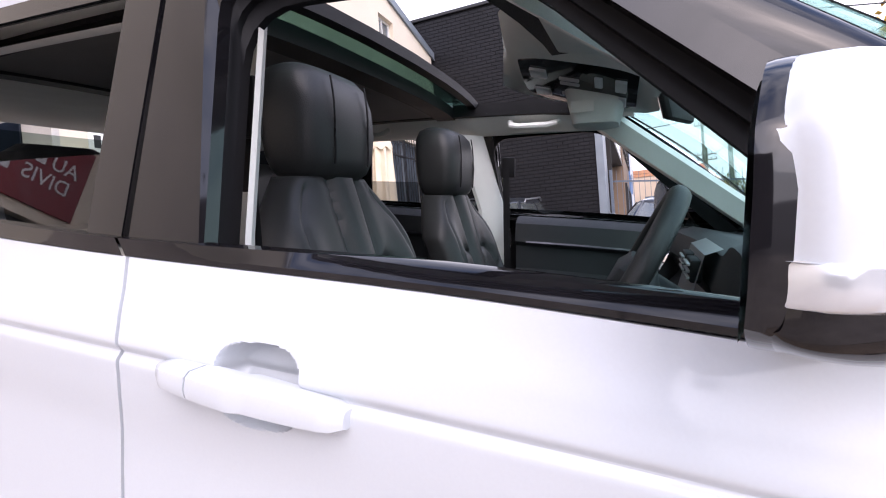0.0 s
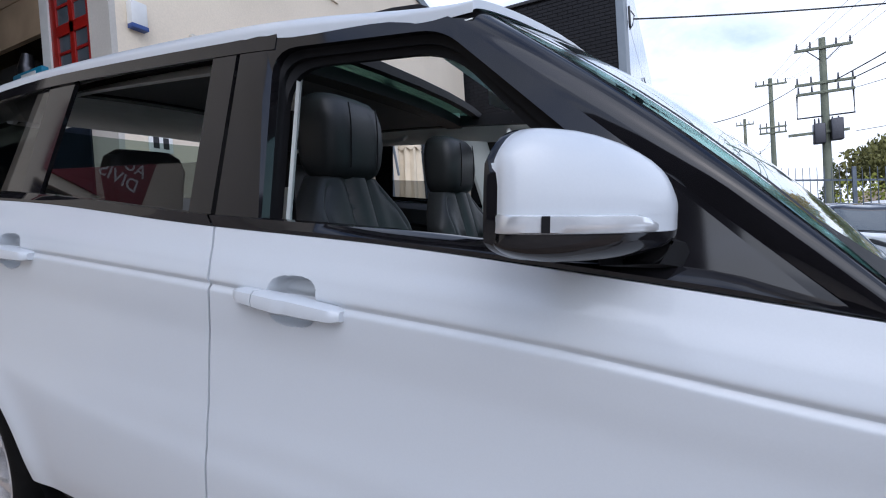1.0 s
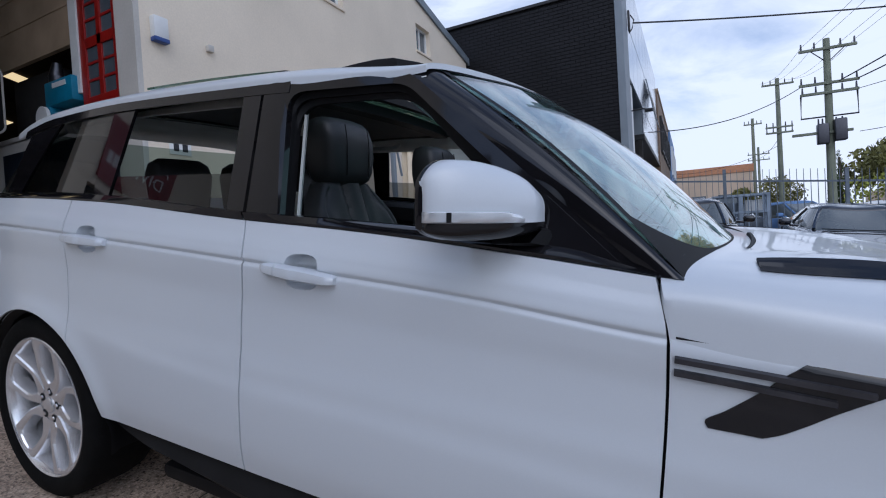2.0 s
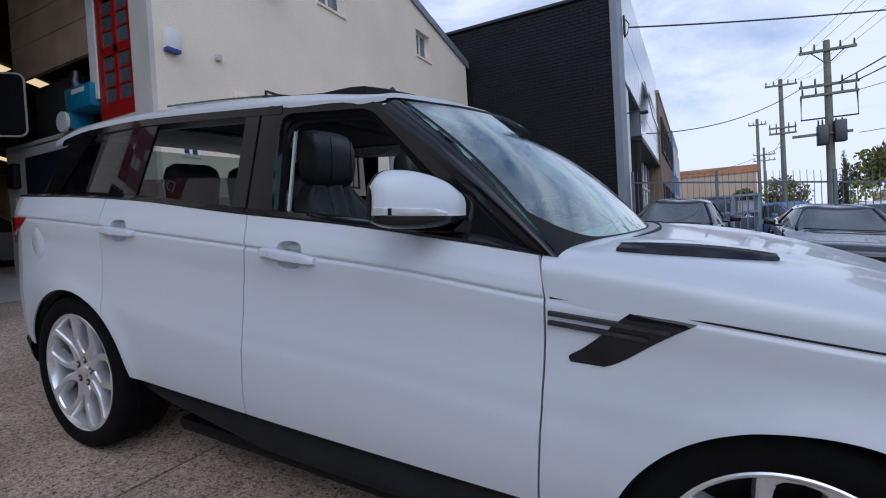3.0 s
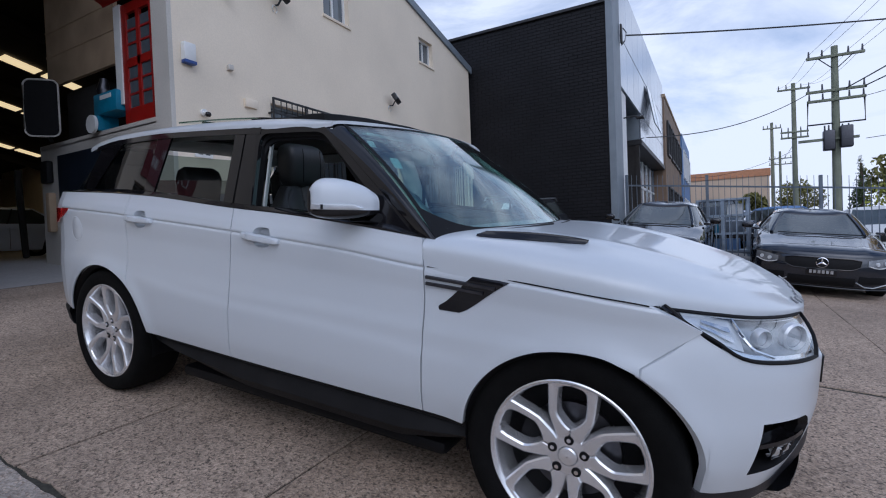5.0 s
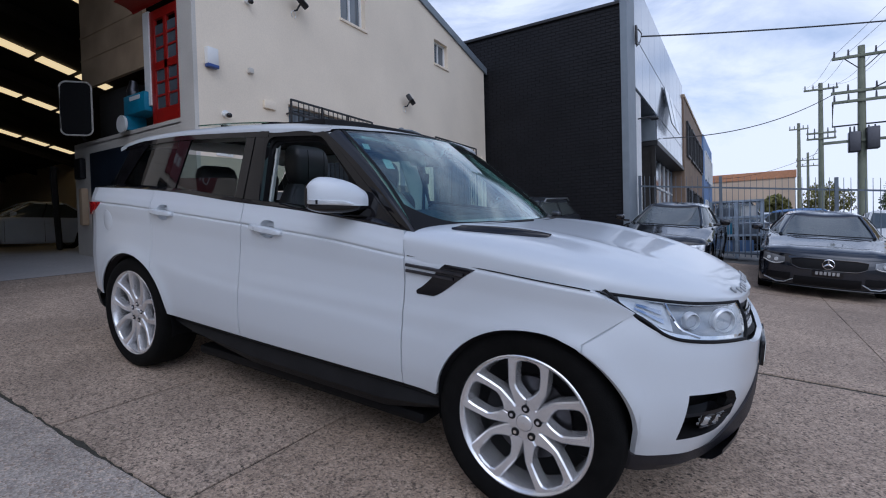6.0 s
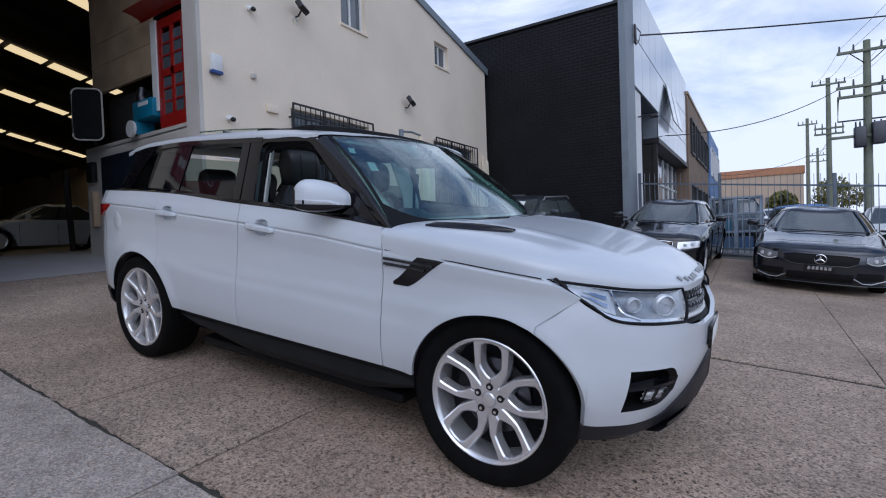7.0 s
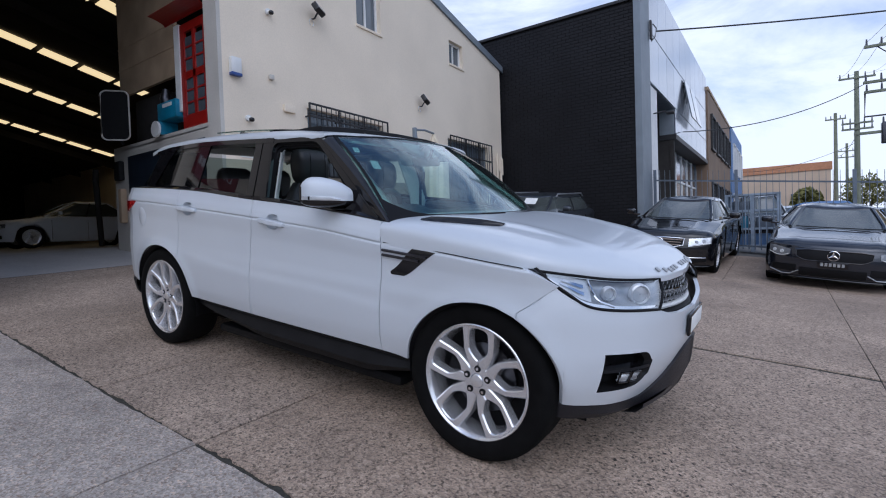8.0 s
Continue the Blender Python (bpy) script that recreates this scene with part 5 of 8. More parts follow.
# ---- wheels ----
def wheel_parts(name, x, s, spin):
    hub = thing_part(name, (x, s * (0.955 if x < 1 else 0.945), 0.39 if x < 1 else 0.386), s)
    shrink = 1.0 if x < 1 else 0.955

    def fit(r):
        return r * (1 - (1 - shrink) * min(1, max(0, (r - 0.09) / 0.15)))
    # tyre
    bm = bmesh.new()
    prof = [(fit(0.292), -0.012), (fit(0.300), -0.004), (0.318, 0.003), (0.345, 0.006), (0.365, 0.000), (0.378, -0.012), (0.386, -0.035), (0.389, -0.07), (0.389, -0.21), (0.380, -0.255), (0.35, -0.27), (0.29, -0.26)]
    grid(bm, [[(r * math.cos(a), y, r * math.sin(a)) for a in lin(0, math.tau, 72)[:-1]] for r, y in prof], closed=True)
    part("tyre", bm, "rubber", hub, "black low-profile tyre")
    # rim barrel and lip
    bm = bmesh.new()
    prof = [(fit(r), y) for r, y in ((0.296, -0.020), (0.2955, -0.006), (0.291, -0.003), (0.281, -0.008), (0.274, -0.03), (0.266, -0.10), (0.262, -0.2))]
    grid(bm, [[(r * math.cos(a), y, r * math.sin(a)) for a in lin(0, math.tau, 72)[:-1]] for r, y in prof], closed=True)
    rim = part("rim", bm, "alloy", hub, "silver five-loop alloy rim", angle=50)
    # spokes: five loops, each of two bent arms round a long window; (r, degrees) of the window's edge and of the outer edge
    edges = [((0.072, 0), (0.068, 36)), ((0.098, 0), (0.086, 35)), ((0.108, 7.5), (0.100, 33.5)), ((0.124, 13.0), (0.118, 32)), ((0.146, 17.2), (0.142, 30.4)), ((0.164, 18.2), (0.164, 29.2)),
             ((0.200, 15.4), (0.210, 24.0)), ((0.236, 13.0), (0.248, 20.8)), ((0.258, 11.0), (0.278, 18.8)), ((0.269, 7.0), (0.289, 15.0)), ((0.270, 0), (0.289, 0))]

    def face(r):
        return -0.036 + 0.028 * (r / 0.283) ** 1.7

    for n in range(5):
        base = math.radians(90 + 72 * n + spin)
        bm = bmesh.new()
        for sg in (-1, 1):
            rows = []
            for (ri, ai), (ro, ao) in edges:
                ri, ro = fit(ri), fit(ro)
                p = Vector((ri * math.cos(base + sg * radians(ai)), 0, ri * math.sin(base + sg * radians(ai))))
                q = Vector((ro * math.cos(base + sg * radians(ao)), 0, ro * math.sin(base + sg * radians(ao))))
                d = (q - p).normalized()
                yi, yo = face(ri), face(ro)
                rows.append([p - d * 0.004 + Vector((0, yi - 0.055, 0)), p - d * 0.003 + Vector((0, yi - 0.022, 0)), p + Vector((0, yi - 0.006, 0)), p + d * 0.006 + Vector((0, yi, 0)),
                             q - d * 0.006 + Vector((0, yo, 0)), q + Vector((0, yo - 0.006, 0)), q + d * 0.003 + Vector((0, yo - 0.022, 0)), q + d * 0.004 + Vector((0, yo - 0.055, 0))])
            grid(bm, rows)
        part("spoke", bm, "alloy", rim, angle=14)
    bm = bmesh.new()
    prof = [(0.088, -0.10), (0.088, -0.050), (0.078, -0.042), (0.072, -0.0355), (0.036, -0.035), (0.034, -0.041), (0.0325, -0.032), (0.028, -0.028), (0.002, -0.026)]
    grid(bm, [[(r * math.cos(a), y, r * math.sin(a)) for a in lin(0, math.tau, 40)[:-1]] for r, y in prof], closed=True)
    part("hub_cap", bm, "alloy", rim)
    for n in range(5):
        a = math.radians(90 + 72 * n + spin)
        c = Vector((0.059 * math.cos(a), -0.0345, 0.059 * math.sin(a)))
        # Flat black disc, not a hole: the well's shade as colour.
        bm = bmesh.new()
        cyl(bm, c + Vector((0, -0.01, 0)), c + Vector((0, 0.0015, 0)), 0.0170, n=16)
        part("nut_well_shade", bm, "seal", rim)
        bm = bmesh.new()
        cyl(bm, c, c + Vector((0, 0.006, 0)), 0.0095, 0.008, 6)
        part("wheel_nut", bm, "chrome", rim)
    # brake disc and caliper
    bm = bmesh.new()
    prof = [(0.08, -0.105), (0.17, -0.105), (0.172, -0.11), (0.172, -0.125), (0.08, -0.125)]
    grid(bm, [[(r * math.cos(a), y, r * math.sin(a)) for a in lin(0, math.tau, 40)[:-1]] for r, y in prof], closed=True)
    part("brake_disc", bm, "steel", hub)
    bm = bmesh.new()
    rows = []
    for a in lin(-35, 35, 8):
        ca, sa = math.cos(radians(a)), math.sin(radians(a))
        rows.append([(r * ca, y, r * sa) for r, y in ((0.12, -0.085), (0.19, -0.085), (0.195, -0.15), (0.12, -0.15))])
    grid(bm, rows, closed=True)
    part("brake_caliper", bm, "plastic", hub)
    # Black disc added behind the spokes to stand for the wheel's inner shade.
    bm = bmesh.new()
    grid(bm, [[(r * math.cos(a), -0.13, r * math.sin(a)) for a in lin(0, math.tau, 24)[:-1]] for r in (0.268, 0.02)], closed=True)
    part("dark_wheel_backing", bm, "seal", hub)


def thing_part(name, at, s):
    ob = new(name)
    ob.parent = suv
    ob.matrix_basis = Matrix.Translation(at) @ (pose(0, 0, 0, 0, 0, 180) if s < 0 else Matrix())
    return ob


for s in (-1, 1):
    wheel_parts("wheel", 0.0, s, 8)
    wheel_parts("wheel", 2.905, s, 2)


# ---- inside the SUV ----
def cushion(bm, rows_z, m=None):
    """A padded form from level slices: (z, x0, x1, half width, roundness), centred on y = 0."""
    before = set(bm.verts)
    rows = []
    for z, x0, x1, w, p in rows_z:
        cx, hx = (x0 + x1) / 2, (x1 - x0) / 2
        rows.append([(cx + hx * math.copysign(abs(math.cos(a)) ** p, math.cos(a)), w * math.copysign(abs(math.sin(a)) ** p, math.sin(a)), z) for a in lin(0, math.tau, 36)[:-1]])
    vs = grid(bm, rows, closed=True)
    bm.faces.new(vs[0][::-1])
    bm.faces.new(vs[-1])
    if m is not None:
        bmesh.ops.transform(bm, matrix=m, verts=[v for v in bm.verts if v not in before])
    return bm


def front_seat(y, drop):
    m = Matrix.Translation((0, y, -drop))
    seat = new("front_seat")
    seat.parent = suv
    seat["label"] = "black leather front seat with stitched panels"
    seat.matrix_basis = m
    # head restraint, leaning forward a little
    bm = bmesh.new()
    cushion(bm, [(1.308, 1.085, 1.165, 0.075, 0.7), (1.314, 1.070, 1.188, 0.105, 0.65), (1.330, 1.060, 1.204, 0.124, 0.6), (1.36, 1.052, 1.213, 0.135, 0.55), (1.42, 1.046, 1.216, 0.141, 0.5), (1.48, 1.044, 1.210, 0.141, 0.5),
                 (1.525, 1.046, 1.198, 0.134, 0.55), (1.548, 1.054, 1.178, 0.120, 0.6), (1.560, 1.072, 1.150, 0.095, 0.7)])
    part("headrest", bm, "leather", seat)
    for w in (-0.045, 0.045):
        bm = bmesh.new()
        tube(bm, [Vector((1.2155 - 1.1 * max(0, abs(z - 1.42) - 0.03) ** 1.9 + 0.0005, w * 1.5, z)) for z in lin(1.345, 1.53, 10)], 0.0022, 6)
        part("headrest_seam", bm, "seal", seat)
    bm = bmesh.new()
    for w in (-0.06, 0.06):
        cyl(bm, (1.10, w, 1.22), (1.105, w, 1.33), 0.007)
    part("headrest_post", bm, "chrome", seat)
    # backrest: stitched centre panels and bolsters as one padded form
    arcs = [[(0.06, 1.105), (0.09, 1.118), (0.125, 1.112), (0.152, 1.085), (0.168, 1.03), (0.172, 0.95), (0.165, 0.80)], [(0.052, 1.31), (0.052, 0.70)], [(0.13, 1.29), (0.185, 1.22), (0.205, 1.12), (0.195, 1.06), (0.168, 1.03)]]

    def groove(yy, z):
        best = 1.0
        for line in arcs:
            for (ya, za), (yb, zb) in zip(line, line[1:]):
                k = min(1, max(0, ((yy - ya) * (yb - ya) + (z - za) * (zb - za)) / ((yb - ya) ** 2 + (zb - za) ** 2)))
                best = min(best, math.hypot(yy - ya - (yb - ya) * k, z - za - (zb - za) * k))
        return best
    bm = bmesh.new()
    rows = []
    for z in lin(0.62, 1.318, 90):
        t = (z - 0.62) / 0.70
        lean = 1.36 - 0.225 * t
        w = 0.262 - 0.03 * (1 - t) - 0.13 * max(0, t - 0.78) ** 1.3 / 0.22 ** 1.3
        row = []
        ys = [w * math.sin(a) for a in lin(-math.pi / 2, math.pi / 2, 84)]
        for y0 in ys:
            c = math.sqrt(max(0, 1 - (y0 / w) ** 2))
            bol = 0.045 * math.exp(-(((abs(y0) - 0.205) / 0.05) ** 2)) * (1 - max(0, t - 0.72) / 0.28)
            dx = (0.055 + bol) * c ** 0.5 + 0.010 * math.exp(-((abs(y0) / 0.04) ** 4)) * c
            g = groove(abs(y0), z)
            dx -= 0.011 * math.exp(-((g / 0.0055) ** 2)) * c + 0.010 * math.exp(-((g / 0.022) ** 2)) * c
            row.append((lean + dx, y0, z))
        for y0 in ys[::-5]:
            c = math.sqrt(max(0, 1 - (y0 / w) ** 2))
            row.append((lean - 0.075 * c ** 0.5 - 0.002, y0, z))
        rows.append(row)
    vs = grid(bm, rows, closed=True)
    bm.faces.new(vs[-1])
    bm.faces.new(vs[0][::-1])
    part("backrest", bm, "leather", seat, angle=70)
    bm = bmesh.new()
    m2 = Matrix()
    cushion(bm, [(0.50, 1.28, 1.82, 0.24, 0.4), (0.56, 1.25, 1.86, 0.262, 0.4), (0.63, 1.26, 1.85, 0.262, 0.42), (0.665, 1.30, 1.80, 0.235, 0.45)], m2)
    part("seat_cushion", bm, "leather", seat)
    bm = bmesh.new()
    box(bm, 1.25, 1.80, -0.22, 0.22, 0.30, 0.50, 0.03)
    part("seat_base", bm, "plastic", seat)
    return seat


front_seat(-0.40, 0.0)
front_seat(0.385, 0.035)
bm = bmesh.new()
rows = []
for y in lin(-0.62, 0.62, 28):
    dip = 0.02 * abs(math.sin(math.pi * y / 0.41))
    rows.append([(0.78, y, 0.62), (0.80, y, 0.70), (0.42, y, 0.68), (0.26 + dip, y, 1.14), (0.20 + dip, y, 1.19), (0.12, y, 1.18), (0.22, y, 0.62)])
grid(bm, rows)
bench = part("rear_bench", bm, "leather", suv, "black leather rear bench with three headrests")
for y in (-0.40, 0.0, 0.40):
    bm = bmesh.new()
    cushion(bm, [(1.185, 0.12, 0.22, 0.10, 0.6), (1.20, 0.10, 0.235, 0.13, 0.5), (1.36, 0.10, 0.24, 0.150, 0.5), (1.41, 0.11, 0.225, 0.135, 0.5), (1.435, 0.135, 0.20, 0.10, 0.6)], Matrix.Translation((0, y, 0)))
    part("rear_headrest", bm, "leather", bench)
# floor, tunnel, inner door panels, bulkheads
bm = bmesh.new()
box(bm, -0.5, 2.35, -0.80, 0.80, 0.30, 0.34)
box(bm, 0.9, 2.1, -0.13, 0.13, 0.32, 0.78, 0.03)
box(bm, 2.30, 2.36, -0.85, 0.85, 0.30, 1.08)
box(bm, -0.55, 0.10, -0.72, 0.72, 0.30, 1.05, 0.03)
part("cabin_floor", bm, "plastic", suv)
bm = bmesh.new()
box(bm, -0.62, 3.35, -0.61, 0.61, 0.215, 0.262, 0.01)
# Wider, lower black board added to deepen the shade beneath the sills.
box(bm, 0.60, 2.38, -0.84, 0.84, 0.192, 0.255, 0.025)
part("underbody", bm, "seal", suv)
for s in (-1, 1):
    for a, b, name in ((1.30, 2.26, "front_door_lining"), (0.42, 1.16, "rear_door_lining")):
        bm = bmesh.new()
        rows = []
        for x in lin(a, b, 12):
            zt = BELT(x) - 0.015
            rows.append([(x, s * 0.885, zt + 0.01), (x, s * 0.84, zt + 0.006), (x, s * 0.80, zt - 0.02), (x, s * 0.79, zt - 0.10), (x, s * 0.81, zt - 0.12), (x, s * 0.815, zt - 0.22), (x, s * 0.75, zt - 0.25),
                         (x, s * 0.745, zt - 0.30), (x, s * 0.80, zt - 0.34), (x, s * 0.82, 0.36)])
        grid(bm, rows)
        lining = part(name, bm, "dash", suv, angle=30)
        bm = bmesh.new()
        rows = []
        for x in lin(a + 0.05, b - 0.05, 6):
            zt = BELT(x) - 0.015
            rows.append([(x, s * 0.787, zt - 0.095), (x, s * 0.783, zt - 0.102), (x, s * 0.787, zt - 0.109)])
        grid(bm, rows)
        part("lining_strip", bm, "steel", lining)
# grab handles
for s, xs in ((-1, ()), (1, (1.40, 0.62))):
    for x in xs:
        bm = bmesh.new()
        tube(bm, [Vector((x + dx, s * (0.695 - dy), 1.576 - dz)) for dx, dy, dz in ((-0.10, 0, -0.012), (-0.092, 0.022, 0.004), (-0.06, 0.03, 0.012), (0.06, 0.03, 0.012), (0.092, 0.022, 0.004), (0.10, 0, -0.012))], 0.0125, 8)
        part("grab_handle", bm, "liner", suv)
# seat belt
for s in (-1, 1):
    bm = bmesh.new()
    grid(bm, [[(1.245 + 0.02 * t, s * (0.775 - 0.02 * t), 1.40 - 0.72 * t), (1.275 + 0.02 * t, s * (0.775 - 0.02 * t), 1.40 - 0.72 * t)] for t in lin(0, 1, 6)])
    part("seat_belt", bm, "plastic", suv)
    bm = bmesh.new()
    box(bm, 1.235, 1.30, s * 0.775, s * 0.795, 1.36, 1.45, 0.008)
    part("belt_guide", bm, "plastic", suv)
# dashboard
bm = bmesh.new()
rows = []
for y in lin(-0.78, 0.78, 32):
    hood = 0.055 * math.exp(-(((y + 0.38) / 0.19) ** 4))
    back = 0.05 * (y / 0.78) ** 2
    rows.append([(2.36 - back, y, 1.10), (2.20 - back, y, 1.130 + 0.3 * hood), (2.06 - back, y, 1.155 + 0.7 * hood), (1.995 - back, y, 1.135 + 0.7 * hood), (1.975 - back, y, 1.06), (2.02 - back, y, 0.98), (1.95 - back, y, 0.90), (1.97 - back, y, 0.60)])
grid(bm, rows)
dash = part("dashboard", bm, "dash", suv, "black dashboard with silver trims")
bm = bmesh.new()
rows = []
for y in lin(-0.11, 0.24, 6):
    rows.append([(2.0, y, 1.150), (1.962, y, 1.135), (1.925, y, 0.98), (1.86, y, 0.82), (1.86, y, 0.80), (1.98, y, 0.80)])
grid(bm, rows)
stack = part("console_face", bm, "silver", dash, "satin silver centre stack", angle=20)
for y0 in (-0.085, 0.075):
    bm = bmesh.new()
    box(bm, 1.935, 1.962, y0, y0 + 0.12, 1.065, 1.120, 0.006)
    part("air_vent", bm, "seal", stack)
    for z in (1.076, 1.092, 1.108):
        bm = bmesh.new()
        box(bm, 1.928, 1.945, y0 + 0.006, y0 + 0.114, z - 0.003, z + 0.003, 0.001)
        part("vent_blade", bm, "silver", stack)
bm = bmesh.new()
grid(bm, [[(1.90 + 0.022 * math.sin(a) , 0.56 + 0.045 * math.cos(a), 1.035 + 0.045 * math.sin(a)) for a in lin(0, math.tau, 20)[:-1]], [(1.90 + 0.018 * math.sin(a) - 0.006, 0.56 + 0.036 * math.cos(a), 1.035 + 0.036 * math.sin(a)) for a in lin(0, math.tau, 20)[:-1]]], closed=True)
part("vent_ring", bm, "chrome", dash)
bm = bmesh.new()
cyl(bm, (1.95, 0.02, 0.80), (1.925, 0.02, 0.86), 0.032, 0.028, 20)
part("rotary_selector", bm, "chrome", dash)
# steering wheel
swm = Matrix.Translation((1.803, -0.38, 1.105)) @ Matrix.Rotation(radians(27), 4, "Y")
sw = new("steering_wheel")
sw.parent = suv
sw.matrix_basis = swm
sw["label"] = "black leather steering wheel"
bm = bmesh.new()
rr = 0.186
grid(bm, [[Vector((0.020 * math.sin(b), (rr + 0.0195 * math.cos(b)) * math.cos(a), (rr + 0.0195 * math.cos(b)) * math.sin(a))) for b in lin(0, math.tau, 12)[:-1]] for a in lin(0, math.tau, 48)], closed=True)
part("wheel_rim", bm, "leather", sw)
bm = bmesh.new()
cushion(bm, [(-0.075, -0.02, 0.03, 0.06, 0.5), (-0.05, -0.035, 0.05, 0.085, 0.5), (0.03, -0.035, 0.05, 0.09, 0.5), (0.055, -0.02, 0.03, 0.07, 0.5)])
part("wheel_boss", bm, "dash", sw)
for ang in (-8, 188, 270):
    bm = bmesh.new()
    c, sn = math.cos(radians(ang)), math.sin(radians(ang))
    grid(bm, [[Vector((dx, r * c - w * sn, r * sn + w * c)) for dx, w in ((-0.008, -0.022), (0.008, -0.022), (0.008, 0.022), (-0.008, 0.022))] for r in (0.06, 0.12, 0.18)], closed=True)
    part("wheel_spoke", bm, "silver", sw)
bm = bmesh.new()
cyl(bm, (0.03, 0, 0), (0.25, 0, -0.02), 0.045, n=16)
part("steering_column", bm, "plastic", sw)
for sgn in (-1, 1):
    bm = bmesh.new()
    tube(bm, [Vector((0.07, sgn * 0.04, 0)), Vector((0.06, sgn * 0.10, 0.005)), Vector((0.05, sgn * 0.15, 0.012))], [0.007, 0.008, 0.011], 8)
    part("column_stalk", bm, "plastic", sw)
# instrument pod
bm = bmesh.new()
box(bm, 2.0, 2.12, -0.55, -0.21, 1.04, 1.16, 0.03)
part("instrument_pod", bm, "seal", dash)
# overhead console, visors, mirror
CON = Matrix.Translation((1.665, 0, 1.580)) @ Matrix.Rotation(radians(13.6), 4, "Y")
bm = bmesh.new()
rows = []
for x in lin(-0.21, 0.21, 14):
    e = math.sqrt(max(0.02, 1 - (x / 0.212) ** 4))
    rows.append([CON @ Vector((x, y * e, z)) for y, z in ((-0.34, 0.07), (-0.25, 0.04), (-0.17, 0.02), (-0.13, 0.010), (0, -0.018), (0.13, -0.045), (0.17, -0.04), (0.25, 0.0), (0.34, 0.06))])
grid(bm, rows)
console = part("overhead_console", bm, "liner", suv, "grey overhead console with black switch panel")
bm = bmesh.new()
cushion(bm, [(1.462, 1.655, 1.745, 0.05, 0.5), (1.468, 1.640, 1.760, 0.065, 0.4), (1.53, 1.625, 1.775, 0.075, 0.4), (1.57, 1.615, 1.785, 0.08, 0.4)], Matrix.Translation((0, 0.085, 0)))
part("sensor_box", bm, "liner", console)
bm = bmesh.new()
box(bm, 1.64, 1.70, 0.0075, 0.009, 1.495, 1.525, 0.0)
part("box_label", bm, "paper", console)
CON = CON @ Matrix.Translation((0, 0, -0.012)) @ Matrix.Rotation(radians(-12), 4, "X")
bm = bmesh.new()
rows = []
for x in lin(-0.150, 0.150, 12):
    e = 0.128 * (1 - 0.25 * (x / 0.15) ** 4)
    rows.append([CON @ Vector((x, y * e, -0.006 - 0.006 * (1 - y * y))) for y in lin(-1, 1, 8)])
grid(bm, rows)
thick(bm, (0, 0, 0.012))
part("switch_panel", bm, "gloss", console)
for dx, dy, w, h, mm in ((-0.10, -0.055, 0.022, 0.022, "lampclear"), (-0.10, 0.055, 0.022, 0.022, "lampclear"), (-0.02, -0.045, 0.026, 0.006, "silver"), (-0.02, -0.02, 0.026, 0.006, "silver"), (-0.02, 0.045, 0.026, 0.006, "silver"),
                         (0.055, -0.05, 0.010, 0.026, "lampclear"), (0.11, -0.045, 0.014, 0.030, "lampclear"), (0.11, 0.05, 0.014, 0.030, "lampclear")):
    bm = bmesh.new()
    box(bm, dx - w, dx + w, dy - h, dy + h, -0.017, -0.006, 0.003, CON)
    part("console_lamp", bm, mm, console)
bm = bmesh.new()
box(bm, -0.012, 0.012, -0.12, 0.12, -0.033, 0.033, 0.011, Matrix.Translation((1.90, 0.0, 1.485)) @ Matrix.Rotation(radians(-14), 4, "Y") @ Matrix.Rotation(radians(-16), 4, "Z"))
rvm = part("rear_view_mirror", bm, "plastic", suv)
bm = bmesh.new()
box(bm, -0.0145, -0.0125, -0.112, 0.112, -0.026, 0.026, 0.0, Matrix.Translation((1.90, 0.0, 1.485)) @ Matrix.Rotation(radians(-14), 4, "Y") @ Matrix.Rotation(radians(-16), 4, "Z"))
part("mirror_face", bm, "chrome", rvm)
bm = bmesh.new()
tube(bm, [Vector((1.905, 0, 1.49)), Vector((1.94, 0, 1.53)), Vector((1.95, 0, 1.57))], 0.014, 8)
part("mirror_stem", bm, "plastic", rvm)
for s in (-1, 1):
    bm = bmesh.new()
    box(bm, -0.075, 0.075, -0.20, 0.20, -0.008, 0.008, 0.007, Matrix.Translation((1.715, s * 0.42, 1.585)) @ Matrix.Rotation(radians(10), 4, "Y"))
    part("sun_visor", bm, "liner", suv)
# papers behind the windscreen
for x, y, z, w, h, r in ((1.90, -0.53, 1.435, 0.035, 0.03, 35), (1.80, -0.60, 1.525, 0.025, 0.018, 35)):
    bm = bmesh.new()
    box(bm, -0.001, 0.001, -w, w, -h, h, 0.0, Matrix.Translation((x, y, z)) @ Matrix.Rotation(radians(-r), 4, "Y"))
    part("sticker", bm, "paper", suv)


# ---- ground: one sheet, with the yard's concrete slabs on it ----
bm = bmesh.new()
xs = [-600, -200, -60, -25, -12] + lin(-9, 9, 18) + [12, 25, 60, 200, 600]
ys = [-600, -200, -60, -25, -12] + lin(-9, 15, 24) + [18, 30, 60, 200, 600]
grid(bm, [[(x, y, slope(x, y) - 0.045) for y in ys] for x in xs])
ground = tagged(part("ground", bm, "earth"), "sloping ground that runs out to the street and beyond", "ground", kind="structure")
X_CUTS, Y_CUTS = [-4.42, -1.22, 1.71, 4.70, 7.65], [-8.5, -5.0, -1.64, 1.72, 6.65, 10.32]
bm = bmesh.new()
grid(bm, [[(x, y, slope(x, y) - 0.011) for y in lin(-8.5, 10.3, 80)] for x in lin(-4.42, 7.65, 50)])
tagged(part("joint_bed", bm, "tar", ground), kind="structure")
